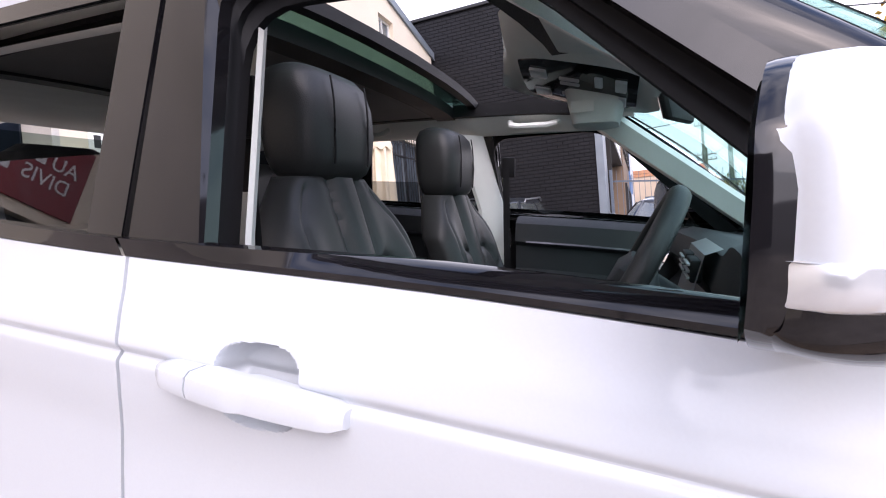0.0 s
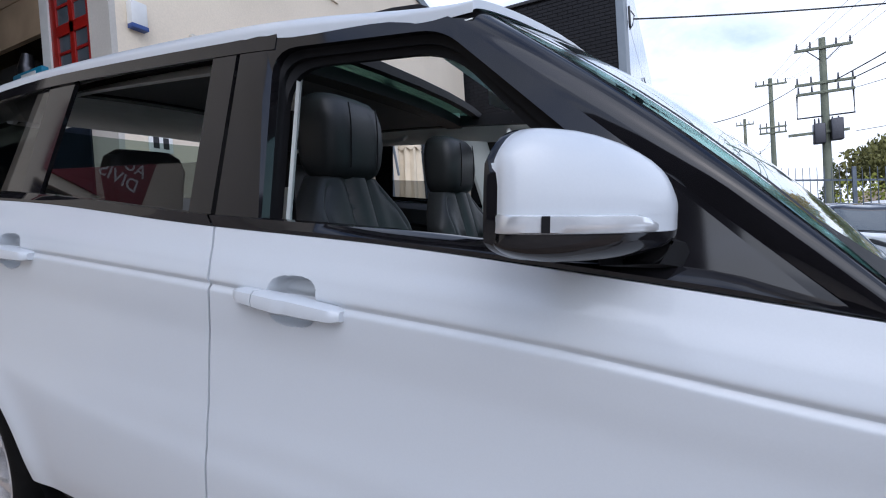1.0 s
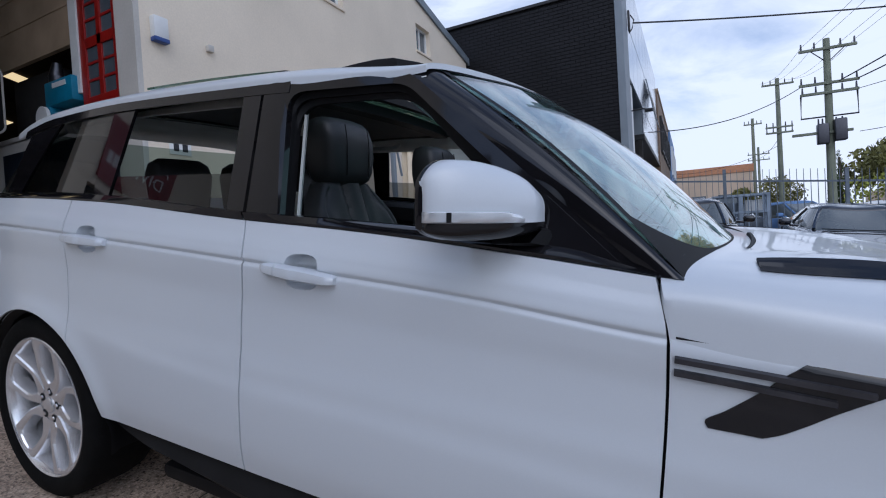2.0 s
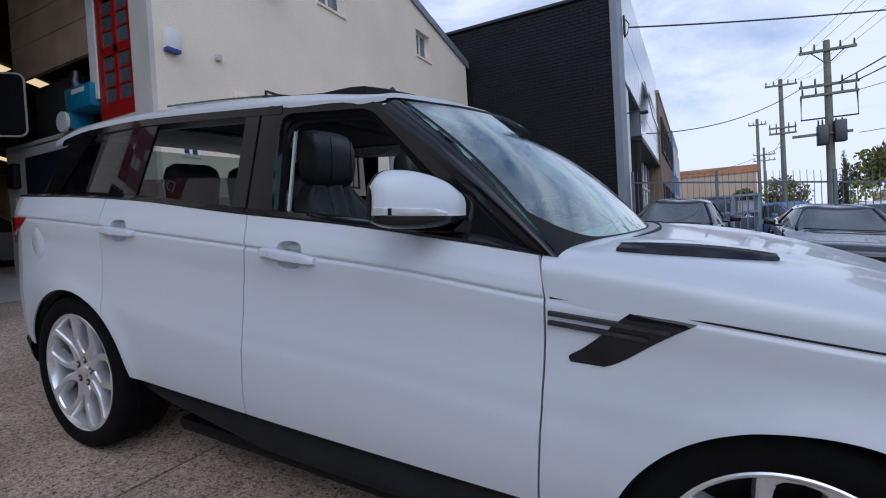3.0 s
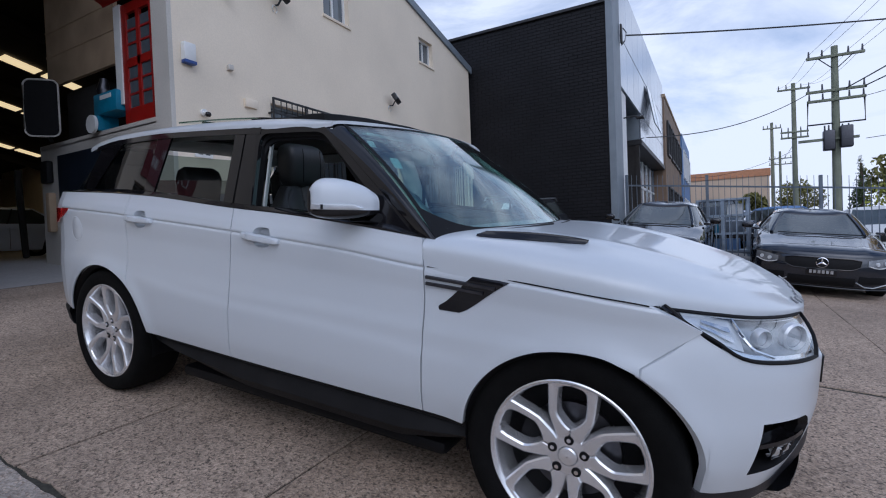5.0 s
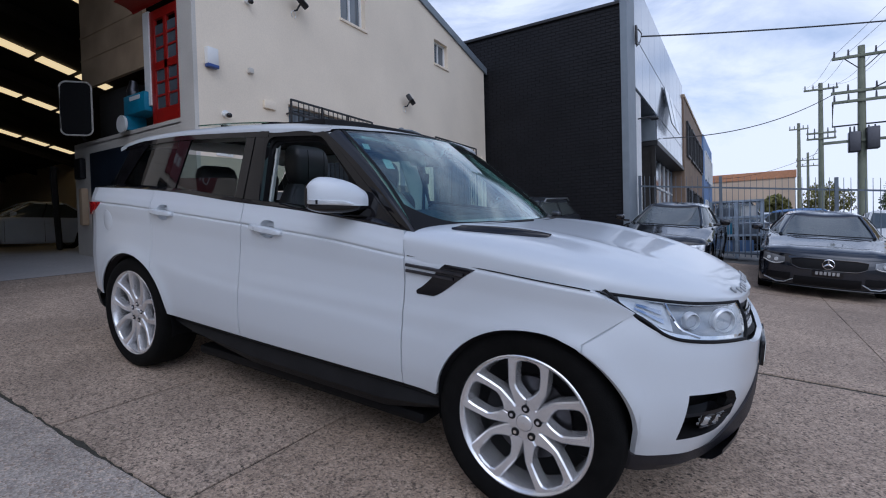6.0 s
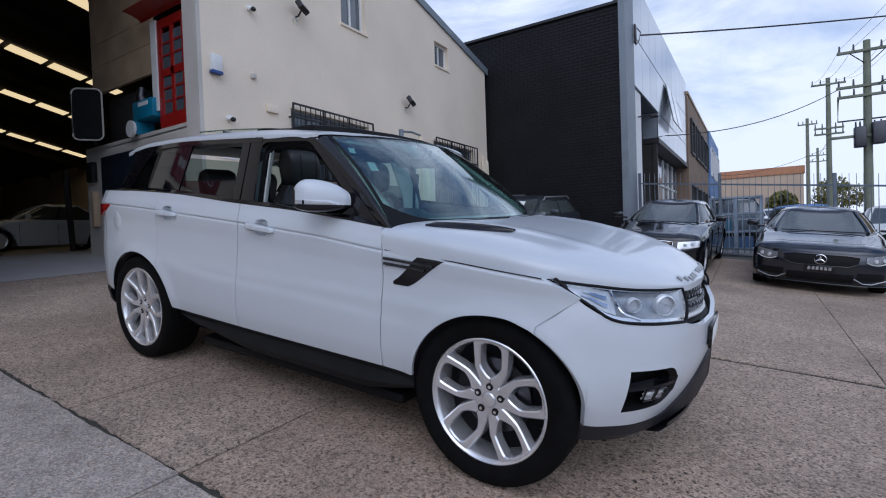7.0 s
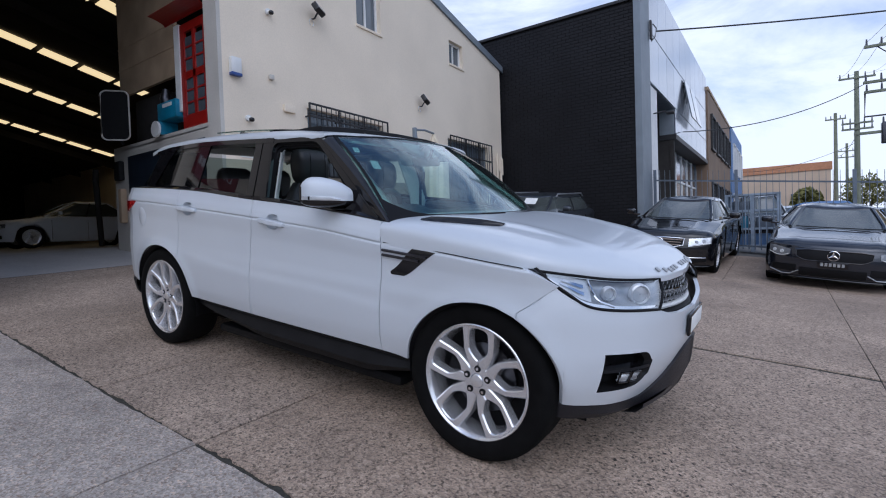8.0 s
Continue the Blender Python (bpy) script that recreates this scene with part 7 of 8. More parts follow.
# recessed shop front under the overhang: white frames round the panes
for i in range(6):
    a = 15.5 + i * 1.34
    bm = bmesh.new()
    box(bm, 0.64, 0.68, a + 0.05, a + 1.29, 0.3, 2.55)
    part("shop_pane", bm, "facade_pane", fac, smooth=False)
    bm = bmesh.new()
    box(bm, 0.64, 0.68, a + 0.05, a + 1.29, 2.65, 3.62)
    part("shop_pane", bm, "facade_pane", fac, smooth=False)
    bm = bmesh.new()
    box(bm, 0.62, 0.72, a - 0.04, a + 0.04, 0.1, 3.70)
    box(bm, 0.62, 0.72, a + 0.04, a + 1.30, 2.56, 2.64)
    part("shop_frame", bm, "white", fac, smooth=False)
# white pier beside the column and the tall dark entrance
bm = bmesh.new()
box(bm, 0.5, 1.15, 11.42, 12.55, -0.6, 4.74)
part("white_pier", bm, "white", fac, smooth=False)
# Reveal and recess walls near-black: the entrance's shade is in their colour.
bm = bmesh.new()
box(bm, 1.02, 1.14, 15.2, 15.38, -0.6, 3.73)
part("entrance_reveal", bm, "dark", fac, smooth=False)
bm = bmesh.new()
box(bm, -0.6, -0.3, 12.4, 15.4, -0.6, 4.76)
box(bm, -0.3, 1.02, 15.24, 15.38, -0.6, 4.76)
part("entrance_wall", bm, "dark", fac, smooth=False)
# Blackest sheet at the back, standing in for the recess's deepest shade.
bm = bmesh.new()
box(bm, -0.29, -0.25, 12.7, 15.1, -0.2, 4.2)
part("entrance_door", bm, "seal", fac, smooth=False)
bm = bmesh.new()
tube(bm, [Vector((1.16, 12.0, 4.0)), Vector((1.45, 12.05, 4.03)), Vector((1.55, 12.1, 4.0))], 0.02, 6)
lamp_arm = part("wall_lamp", bm, "blackmetal", fac)
bm = bmesh.new()
box(bm, 1.48, 1.68, 12.0, 12.22, 3.95, 4.01, 0.015)
part("lamp_head", bm, "blackmetal", lamp_arm)
# cable bracket on the column
bm = bmesh.new()
box(bm, 1.24, 1.29, 11.3, 11.45, 5.85, 6.35, 0.01)
tube(bm, [Vector((1.29, 11.5, 6.3)), Vector((1.36, 11.6, 6.2)), Vector((1.31, 11.65, 6.0)), Vector((1.25, 11.5, 5.85))], 0.015, 6)
part("cable_bracket", bm, "blackmetal", fac)
bm = bmesh.new()
box(bm, -8, 1.25, 23.6, 35.2, -0.6, 7.25)
bb = tagged(part("brown_building", bm, "brown", smooth=False), "brown clad commercial building in the street row", "building")
bm = bmesh.new()
box(bm, -8, 1.29, 23.6, 35.2, 7.254, 7.40)
part("parapet", bm, "clad", bb, smooth=False)


def street_window(y, z, w, h, x, parent, frame_mat):
    """A window set in a street front that faces +x: a dark pane in a raised frame."""
    bm = bmesh.new()
    for a, b, c, d in ((0, 0.09, 0, h), (w - 0.09, w, 0, h), (0.09, w - 0.09, 0, 0.09), (0.09, w - 0.09, h - 0.09, h)):
        box(bm, x, x + 0.10, y + a, y + b, z + c, z + d)
    win = part("window", bm, frame_mat, parent, smooth=False)
    bm = bmesh.new()
    box(bm, x + 0.004, x + 0.03, y + 0.09, y + w - 0.09, z + 0.09, z + h - 0.09)
    part("pane", bm, "pane", win, smooth=False)


for y in (24.6, 27.0, 29.0, 31.0, 33.2):
    street_window(y, 4.55, 1.5, 1.75, 1.25, bb, "blackmetal")
    street_window(y, 1.0, 1.5, 2.0, 1.25, bb, "blackmetal")
bm = bmesh.new()
box(bm, -8, 1.35, 35.2, 45.0, -0.6, 7.4)
bb = tagged(part("blue_building", bm, "fblue", smooth=False), "blue commercial building further along the row", "building")
for y in (36.2, 38.4, 40.6, 42.8):
    street_window(y, 4.4, 1.4, 2.0, 1.35, bb, "white")
    street_window(y, 1.0, 1.4, 2.0, 1.35, bb, "white")


# ---- fence along the neighbour's yard ----
FY = 11.36
fence = thing("steel_fence", "blue-grey steel picket fence with pointed pickets", "fence", group="")
F_POSTS = [1.29, 3.18, 5.45, 7.70, 9.95, 12.2]
for x in F_POSTS:
    bm = bmesh.new()
    g = slope(x, FY)
    box(bm, x - 0.035, x + 0.035, FY - 0.035, FY + 0.035, g - 0.05, g + 2.04, 0.004)
    part("post", bm, "fence", fence, smooth=False)
for a, b in zip(F_POSTS, F_POSTS[1:]):
    for h in (0.16, 1.76):
        bm = bmesh.new()
        grid(bm, [[(x, FY + dy, slope(x, FY) + h + dz) for dy, dz in ((-0.015, -0.02), (0.015, -0.02), (0.015, 0.02), (-0.015, 0.02))] for x in (a + 0.036, b - 0.036)], closed=True)
        part("rail", bm, "fence", fence, smooth=False)
    n = int((b - a) / 0.125)
    for k in range(1, n):
        x = a + (b - a) * k / n
        bm = bmesh.new()
        g = slope(x, FY)
        box(bm, x - 0.0125, x + 0.0125, FY - 0.040, FY - 0.016, g + 0.08, g + 1.97, 0.0)
        vs = [v for v in bm.verts if v.co.z > g + 1.9]
        for v in vs:
            v.co.x, v.co.y, v.co.z = x + (v.co.x - x) * 0.3, v.co.y, v.co.z + 0.06
        part("picket", bm, "fence", fence, smooth=False)
rack = thing("steel_rack", "blue-grey steel rack of frames standing behind the fence", "rack", Matrix.Translation((2.95, 11.55, slope(3.4, 11.55))))
for x in (0, 0.55, 1.1):
    for y in (0, 0.5):
        bm = bmesh.new()
        box(bm, x - 0.04, x + 0.04, y - 0.04, y + 0.04, 0, 1.45, 0.004)
        part("upright", bm, "rackpaint", rack, smooth=False)
for z in (0.12, 0.55, 1.0, 1.40):
    bm = bmesh.new()
    box(bm, -0.04, 1.14, -0.05, 0.55, z, z + 0.05, 0.004)
    part("shelf", bm, "rackpaint", rack, smooth=False)
for x in lin(0.11, 0.99, 6):
    bm = bmesh.new()
    box(bm, x - 0.012, x + 0.012, -0.045, -0.02, 0.12, 1.42, 0.002)
    part("frame_bar", bm, "rackpaint", rack, smooth=False)
for x, z, w, h, c in ((0.1, 0.60, 0.36, 0.3, "blue"), (0.62, 0.60, 0.4, 0.26, "fence"), (0.1, 1.05, 0.4, 0.22, "fence"), (0.65, 1.05, 0.34, 0.26, "white"), (0.12, 0.17, 0.8, 0.28, "fblue")):
    bm = bmesh.new()
    box(bm, 2.95 + x, 2.95 + x + w, 11.65, 11.95, slope(3.4, 11.55) + z, slope(3.4, 11.55) + z + h, 0.015)
    tagged(part("storage_bin", bm, c), "plain storage bin on the steel rack", "bin", group="bins on the rack")


# ---- folded cantilever umbrella by the cream wall ----
UX, UY = -1.80, 5.44
ug = slope(UX, UY)
brolly = thing("cantilever_umbrella", "folded cream cantilever umbrella on a grey post beside the wall", "umbrella", Matrix.Translation((UX, UY, ug)))
bm = bmesh.new()
box(bm, -0.30, 0.30, -0.92, -0.36, 0.0, 0.07, 0.02)
part("base_plate", bm, "steel", brolly)
bm = bmesh.new()
box(bm, -0.035, 0.035, -0.675, -0.605, 0.06, 2.90 - ug, 0.008)
part("post", bm, "fascia", brolly)
bm = bmesh.new()
tube(bm, [Vector((0, -0.64, 2.86 - ug)), Vector((0, -0.30, 2.90 - ug)), Vector((0, 0.0, 2.88 - ug))], 0.022, 8)
part("arm", bm, "fascia", brolly)
bm = bmesh.new()
tube(bm, [Vector((0, -0.60, 2.78 - ug)), Vector((0, -0.40, 2.02 - ug))], 0.020, 8)
part("strut", bm, "fascia", brolly)
bm = bmesh.new()
rows = []
for t in lin(0, 1, 22):
    z = 2.86 - ug - 1.75 * t
    r = 0.03 + 0.13 * min(1, t / 0.22) + 0.045 * t
    rows.append([((r + 0.030 * math.sin(8 * a + 3 * t) * min(1, t / 0.2)) * math.cos(a), (r + 0.030 * math.sin(8 * a + 3 * t) * min(1, t / 0.2)) * math.sin(a), z) for a in lin(0, math.tau, 49)[:-1]])
grid(bm, rows, closed=True)
canopy = part("canopy", bm, "canvas", brolly, "folded cream canvas canopy")
bm = bmesh.new()
rows = []
for i, (z, r) in enumerate(((2.66, 0.135), (2.60, 0.175), (2.53, 0.195), (2.47, 0.200))):
    rows.append([(r * math.cos(a), r * math.sin(a), z - ug + (0.025 * math.sin(8 * a) if i == 3 else 0)) for a in lin(0, math.tau, 49)[:-1]])
grid(bm, rows, closed=True)
part("valance", bm, "canvas", canopy)


# ---- parked cars ----
def parked_car(name, label, paint, m, length=4.65, width=1.80, height=1.44, kind="sedan", detail=True, front="bars", group=""):
    """A parked car: x ahead, origin on the ground at its middle."""
    car = thing(name, label, "car", m, group)
    L, hw = length / 2, width / 2
    fa, ra = L - 0.88, -L + 0.95
    bonnet = {"sedan": 0.94, "coupe": 0.90, "wagon": 0.98}[kind]
    roof_z = height
    cap = L - 0.46
    lip = bonnet - 0.235
    top = curve([(-L, bonnet - 0.06), (-L + 0.12, bonnet + 0.03), (-L + 0.6, bonnet + 0.06), (0.55, bonnet + 0.04), (1.0, bonnet + 0.005), (cap - 0.3, bonnet - 0.065), (cap, bonnet - 0.105)])
    plan_f = curve([(-L, hw * 0.78), (-L + 0.25, hw * 0.95), (-L + 0.9, hw), (0, hw), (cap, hw * 0.985)])
    flank = curve([(0.15, 0.965), (0.35, 0.99), (0.55, 1.0), (0.75, 0.985), (0.95, 0.95)])
    wr = 0.335

    def nose(y, z):
        """How far ahead the nose's skin lies: rounded in plan, raked above and tucked in below."""
        s = max(0.0, 1 - abs(y / (hw * 0.985)) ** 2.5) ** 0.5
        rake = 0.085 * max(0, (z - 0.48) / 0.25) ** 2 + 0.05 * max(0, (0.36 - z) / 0.15) ** 2
        return cap + (0.46 - rake) * s

    def crown(w, t):
        ridge = 0.010 if detail else 0.0
        return [(w * 0.93, t - 0.045), (w * 0.84, t - 0.016), (w * 0.66, t + 0.002), (w * 0.56, t + 0.008 + ridge), (w * 0.46, t + 0.008), (w * 0.25, t + 0.014), (0, t + 0.018)]

    rows = []
    for x in lin(-L, -L + 0.25, 4) + lin(-L + 0.35, cap, 46):
        w, t = plan_f(x), top(x)
        lo = 0.20 if x > -L + 0.2 else 0.26
        for ax in (fa, ra):
            d = abs(x - ax)
            if d < wr + 0.05:
                lo = max(lo, 0.335 + math.sqrt((wr + 0.05) ** 2 - d * d) * 0.98)
        sh = t - 0.13
        side = [(w * flank(z), z) for z in (lo, lo + (sh - lo) * 0.25, lo + (sh - lo) * 0.5, lo + (sh - lo) * 0.72)] + [(w * 0.992, lo + (sh - lo) * 0.80), (w * 0.985, sh)] + crown(w, t)
        rows.append([(x, -y, z) for y, z in side] + [(x, y, z) for y, z in side[::-1][1:]])
    bm = bmesh.new()
    vs = grid(bm, rows)
    bm.faces.new(vs[0][::-1])
    body = part("body", bm, paint, car, angle=40)
    # bonnet's leading part, which rolls over into the nose
    w, t = plan_f(cap), top(cap)
    edge = [(y, z) for y, z in crown(w, t)]
    line = [(-y, z) for y, z in [(w * 0.985, t - 0.13)] + edge] + [(y, z) for y, z in (edge[::-1][1:] + [(w * 0.985, t - 0.13)])]
    bm = bmesh.new()
    rows = []
    for k in lin(0, 1, 10):
        row = []
        for y, z in line:
            zl = min(z, lip)
            xe = nose(y * 0.985, zl)
            row.append((cap + (xe - cap) * math.sin(k * math.pi / 2) ** 0.9, y * (1 - 0.012 * k), z + (zl - z) * (1 - math.cos(k * math.pi / 2))))
        rows.append(row)
    grid(bm, rows)
    part("bonnet", bm, paint, car, angle=50)
    bm = bmesh.new()
    grid(bm, [[(nose(w * u, z), w * u * flank(z), z) for u in lin(-1, 1, 40)] for z in lin(0.20, lip + 0.002, 14)])
    nose_ob = part("front_bumper", bm, paint, car, angle=50)

    def patch_on(name, material, parent, y0, y1, z_low, z_high, out=0.008, n=16, label=""):
        """A sheet laid on the nose between two heights that may change along y."""
        bm = bmesh.new()
        grid(bm, [[(nose(y, z) + out, y, z) for z in lin(z_low(y), z_high(y), 5)] for y in lin(y0, y1, n)])
        thick(bm, (-0.015, 0, 0))
        return part(name, bm, material, parent, label, angle=50)

    # cabin: glass band, pillars, roof
    wb, rb = (0.98, 0.30) if kind == "sedan" else (1.05, 0.42)
    base_f, base_r = wb, (-L + 0.75 if kind != "wagon" else -L + 0.10)
    roof_f, roof_r = rb - 0.12, (-L + 1.45 if kind == "sedan" else -L + 0.45)
    if kind == "coupe":
        base_r, roof_r = -L + 0.55, -L + 1.55
    bz = bonnet + 0.02

    def cabin(t, a):
        """t: 0 at the belt, 1 at the roof's edge; a: round the cabin, 0 the nose's middle."""
        xf, xr = base_f + (roof_f - base_f) * t, base_r + (roof_r - base_r) * t
        w = (hw - 0.10) + (hw - 0.30 - (hw - 0.10)) * max(0, t) ** 1.2
        cx, hx = (xf + xr) / 2, (xf - xr) / 2
        c, sn = math.cos(a), math.sin(a)
        bow = 0.10 * (1 - t * 0.4) * max(0, c) ** 3
        return Vector((cx + hx * math.copysign(abs(c) ** 0.46, c) + bow - 0.05, w * math.copysign(abs(sn) ** 0.36, sn), bz + (roof_z - 0.075 - bz) * t + 0.03 * t * math.sin(math.pi * min(1, abs(sn)))))
    bm = bmesh.new()
    grid(bm, [[cabin(t, a) for a in lin(0, math.tau, 64)[:-1]] for t in lin(-0.05, 1.0, 6)], closed=True)
    part("glass", bm, "carglass", car, angle=50)
    bm = bmesh.new()
    rows = []
    for f, dz in ((1.012, -0.030), (1.006, -0.002), (0.985, 0.016), (0.93, 0.035), (0.75, 0.058), (0.4, 0.072), (0.02, 0.075)):
        row = []
        cx = (roof_f + roof_r) / 2
        for a in lin(0, math.tau, 64)[:-1]:
            p = cabin(1.0, a)
            row.append(Vector((cx + (p.x - cx) * f, p.y * f, p.z + dz)))
        rows.append(row)
    grid(bm, rows, closed=True)
    part("roof", bm, paint, car)
    for s in (-1, 1):
        for i0, a in enumerate((0.52, 1.55, 2.62)):
            bm = bmesh.new()
            pts = []
            for t in lin(-0.02, 1.02, 6):
                p = cabin(t, a)
                pts.append(Vector((p.x, s * (p.y + 0.004), p.z)))
            tube(bm, pts, 0.030 if i0 != 1 else 0.02, 6)
            part("pillar", bm, paint if i0 != 1 else "plastic", car)
        # door mirror on its stalk
        bm = bmesh.new()
        box(bm, wb - 0.40, wb - 0.27, s * (hw + 0.005), s * (hw + 0.19), bz + 0.03, bz + 0.15, 0.05, None, 4)
        box(bm, wb - 0.36, wb - 0.30, s * (hw - 0.10), s * (hw + 0.03), bz + 0.01, bz + 0.05, 0.012)
        part("door_mirror", bm, paint, car)
        if detail:
            # chrome strip along the sill of the side glass
            bm = bmesh.new()
            pts = [cabin(-0.02, a) for a in lin(0.62, 2.5, 20)]
            tube(bm, [Vector((p.x, s * (p.y + 0.012), p.z + 0.012)) for p in pts], 0.007, 6)
            part("window_strip", bm, "chrome", car)
            bm = bmesh.new()
            box(bm, -0.25, -0.05, s * (hw - 0.005), s * (hw + 0.025), bonnet - 0.16, bonnet - 0.125, 0.008)
            part("door_handle", bm, paint, car)
            for x in (wb - 0.15, -0.10, -1.0):
                bm = bmesh.new()
                box(bm, x - 0.003, x + 0.003, s * (hw - 0.02), s * (hw + 0.0025), 0.24, bonnet - 0.10)
                part("shut_line", bm, "seal", car, smooth=False)
    # wheels
    for ax in (fa, ra):
        for s in (-1, 1):
            wh = new("wheel")
            wh.parent = car
            wh.matrix_basis = Matrix.Translation((ax, s * (hw - 0.02), 0.335)) @ (pose(0, 0, 0, 0, 0, 180) if s < 0 else Matrix())
            bm = bmesh.new()
            prof = [(0.23, -0.01), (0.26, 0.0), (0.31, -0.005), (0.332, -0.03), (0.335, -0.18), (0.30, -0.21), (0.22, -0.2)]
            grid(bm, [[(r * math.cos(a), y, r * math.sin(a)) for a in lin(0, math.tau, 32)[:-1]] for r, y in prof], closed=True)
            part("tyre", bm, "rubber", wh)
            bm = bmesh.new()
            grid(bm, [[(r * math.cos(a), y, r * math.sin(a)) for a in lin(0, math.tau, 32)[:-1]] for r, y in ((0.235, -0.03), (0.232, -0.012), (0.22, -0.02), (0.215, -0.09), (0.05, -0.09))], closed=True)
            for n in range(5 if detail else 0):
                a = math.tau * n / 5 + 0.3
                d, q = Vector((math.cos(a), 0, math.sin(a))), Vector((-math.sin(a), 0, math.cos(a)))
                grid(bm, [[d * r + q * w * e + Vector((0, -0.03 + dy, 0)) for e, dy in ((-1, -0.03), (-1, 0), (1, 0), (1, -0.03))] for r, w in ((0.03, 0.03), (0.12, 0.028), (0.222, 0.036))], closed=True)
            part("rim", bm, "alloy", wh, angle=40)
    # nose: grille, lamps, intakes
    nz = lip - 0.085
    gw = hw * (0.46 if front == "bars" else 0.51)

    def taper(y):
        return max(0.0, abs(y) - gw * 0.72) / (gw * 0.28)

    if front == "bars":
        g_low, g_high = (lambda y: nz - 0.075 + 0.035 * taper(y)), (lambda y: nz + 0.080 - 0.008 * taper(y))
    else:
        g_low, g_high = (lambda y: nz - 0.095 + 0.060 * taper(y) ** 1.5), (lambda y: nz + 0.070 - 0.020 * taper(y))
    gr = patch_on("grille", "seal", nose_ob, -gw, gw, g_low, g_high, 0.006, 24)
    if detail:
        bm = bmesh.new()
        pts = [(y, g_low(y)) for y in lin(-gw, gw, 20)] + [(y, g_high(y)) for y in lin(gw, -gw, 20)]
        tube(bm, [Vector((nose(y, z) + 0.010, y, z)) for y, z in pts], 0.008, 6, closed=True)
        part("grille_rim", bm, "chrome" if front == "bars" else "gloss", gr)
    if front == "bars":
        for dz in (-0.035, 0.008, 0.050):
            bm = bmesh.new()
            k = gw * (0.90 + dz)
            grid(bm, [[(nose(y, nz + dz) + o, y, nz + dz + e) for o, e in ((0.006, -0.013), (0.020, -0.009), (0.022, 0.006), (0.006, 0.012))] for y in lin(-k, k, 20)])
            part("grille_bar", bm, "chrome", gr)
    for s in (-1, 1):
        # headlight: dark bowl under clear glass, with an eye and a lit edge
        big = front == "bars"

        def l_low(y):
            u = (abs(y) - hw * 0.55) / (hw * 0.37)
            return lip - (0.150 - 0.055 * u if big else 0.085 + 0.085 * math.sin(min(1, max(0, u * 1.1)) * math.pi * 0.75) - 0.040 * max(0, u))

        def l_high(y):
            u = (abs(y) - hw * 0.55) / (hw * 0.37)
            return lip - 0.012 + 0.030 * max(0, u) - (0.0 if big else 0.030 * max(0, 1 - u) ** 2)
        lamp = patch_on("headlight", "headlamp" if big or not detail else "carbowl", nose_ob, s * hw * (0.55 if big else 0.60), s * hw * 0.92, l_low, l_high, 0.007, 14, "clear headlight")
        if detail:
            for f in ((0.68, 0.80) if big else (0.72, 0.83)):
                bm = bmesh.new()
                y = s * hw * f
                z = (l_low(y) + l_high(y)) / 2
                x = nose(y, z)
                nrm = Vector((0.75, s * 0.62, 0.12)).normalized()
                cyl(bm, Vector((x, y, z)) - nrm * 0.02, Vector((x, y, z)) + nrm * 0.016, 0.034, 0.028, 16)
                part("lamp_eye", bm, "projector" if big else "lampclear", lamp)
            bm = bmesh.new()
            tube(bm, [Vector((nose(y, l_low(y) + 0.012) + 0.012, y, l_low(y) + 0.012)) for y in lin(s * hw * 0.62, s * hw * 0.91, 12)], 0.006, 6)
            part("lamp_strip", bm, "white", lamp)
        patch_on("side_intake", "seal", nose_ob, s * hw * 0.50, s * hw * 0.86, (lambda y: 0.285 if big else 0.275 + 0.02 * abs(y)), (lambda y: 0.345 if big else 0.415 - 0.03 * abs(y)), 0.005, 10)
        if detail:
            bm = bmesh.new()
            if big:
                tube(bm, [Vector((nose(y, 0.36) + 0.008, y, 0.36)) for y in lin(s * hw * 0.52, s * hw * 0.85, 10)], 0.007, 6)
            else:
                tube(bm, [Vector((nose(y, z) + 0.012, y, z)) for y, z in ((s * hw * 0.88, 0.29), (s * hw * 0.70, 0.235), (s * hw * 0.58, 0.24), (s * hw * 0.50, 0.29), (s * hw * 0.46, 0.31))], 0.008, 6)
            part("intake_trim", bm, "chrome" if big else "silver", nose_ob)
    patch_on("lower_intake", "seal", nose_ob, -hw * 0.45, hw * 0.45, lambda y: 0.235, lambda y: 0.36 if front == "bars" else 0.37, 0.005, 16)
    if detail:
        bx = nose(0, nz) + 0.012
        bm = bmesh.new()
        rows = []
        for r, dx in ((0.074, 0.0), (0.078, 0.008), (0.070, 0.012), (0.066, 0.004)):
            rows.append([(bx + dx, r * math.cos(a), nz + r * math.sin(a)) for a in lin(0, math.tau, 24)[:-1]])
        grid(bm, rows, closed=True)
        for k in range(3):
            a = math.tau * k / 3 + math.pi / 2
            c, sn = math.cos(a), math.sin(a)
            grid(bm, [[(bx + 0.006 + d, r * c - e * sn, nz + r * sn + e * c) for d, e in ((0, -w), (0.006, 0), (0, w))] for r, w in ((0.0, 0.018), (0.03, 0.012), (0.07, 0.002))])
        part("round_badge", bm, "chrome", gr)
        pz = 0.44 if front != "bars" else 0.40
        px = nose(0, pz)
        bm = bmesh.new()
        box(bm, px - 0.03, px + 0.018, -0.19, 0.19, pz - 0.05, pz + 0.05, 0.004)
        pl = part("number_plate", bm, "gloss" if front != "bars" else "paper", nose_ob)
        if front != "bars":
            for k in range(6):
                bm = bmesh.new()
                box(bm, px + 0.018, px + 0.022, -0.15 + k * 0.052, -0.115 + k * 0.052, pz - 0.025, pz + 0.025)
                part("plate_bar", bm, "silver", pl, smooth=False)
        bm = bmesh.new()
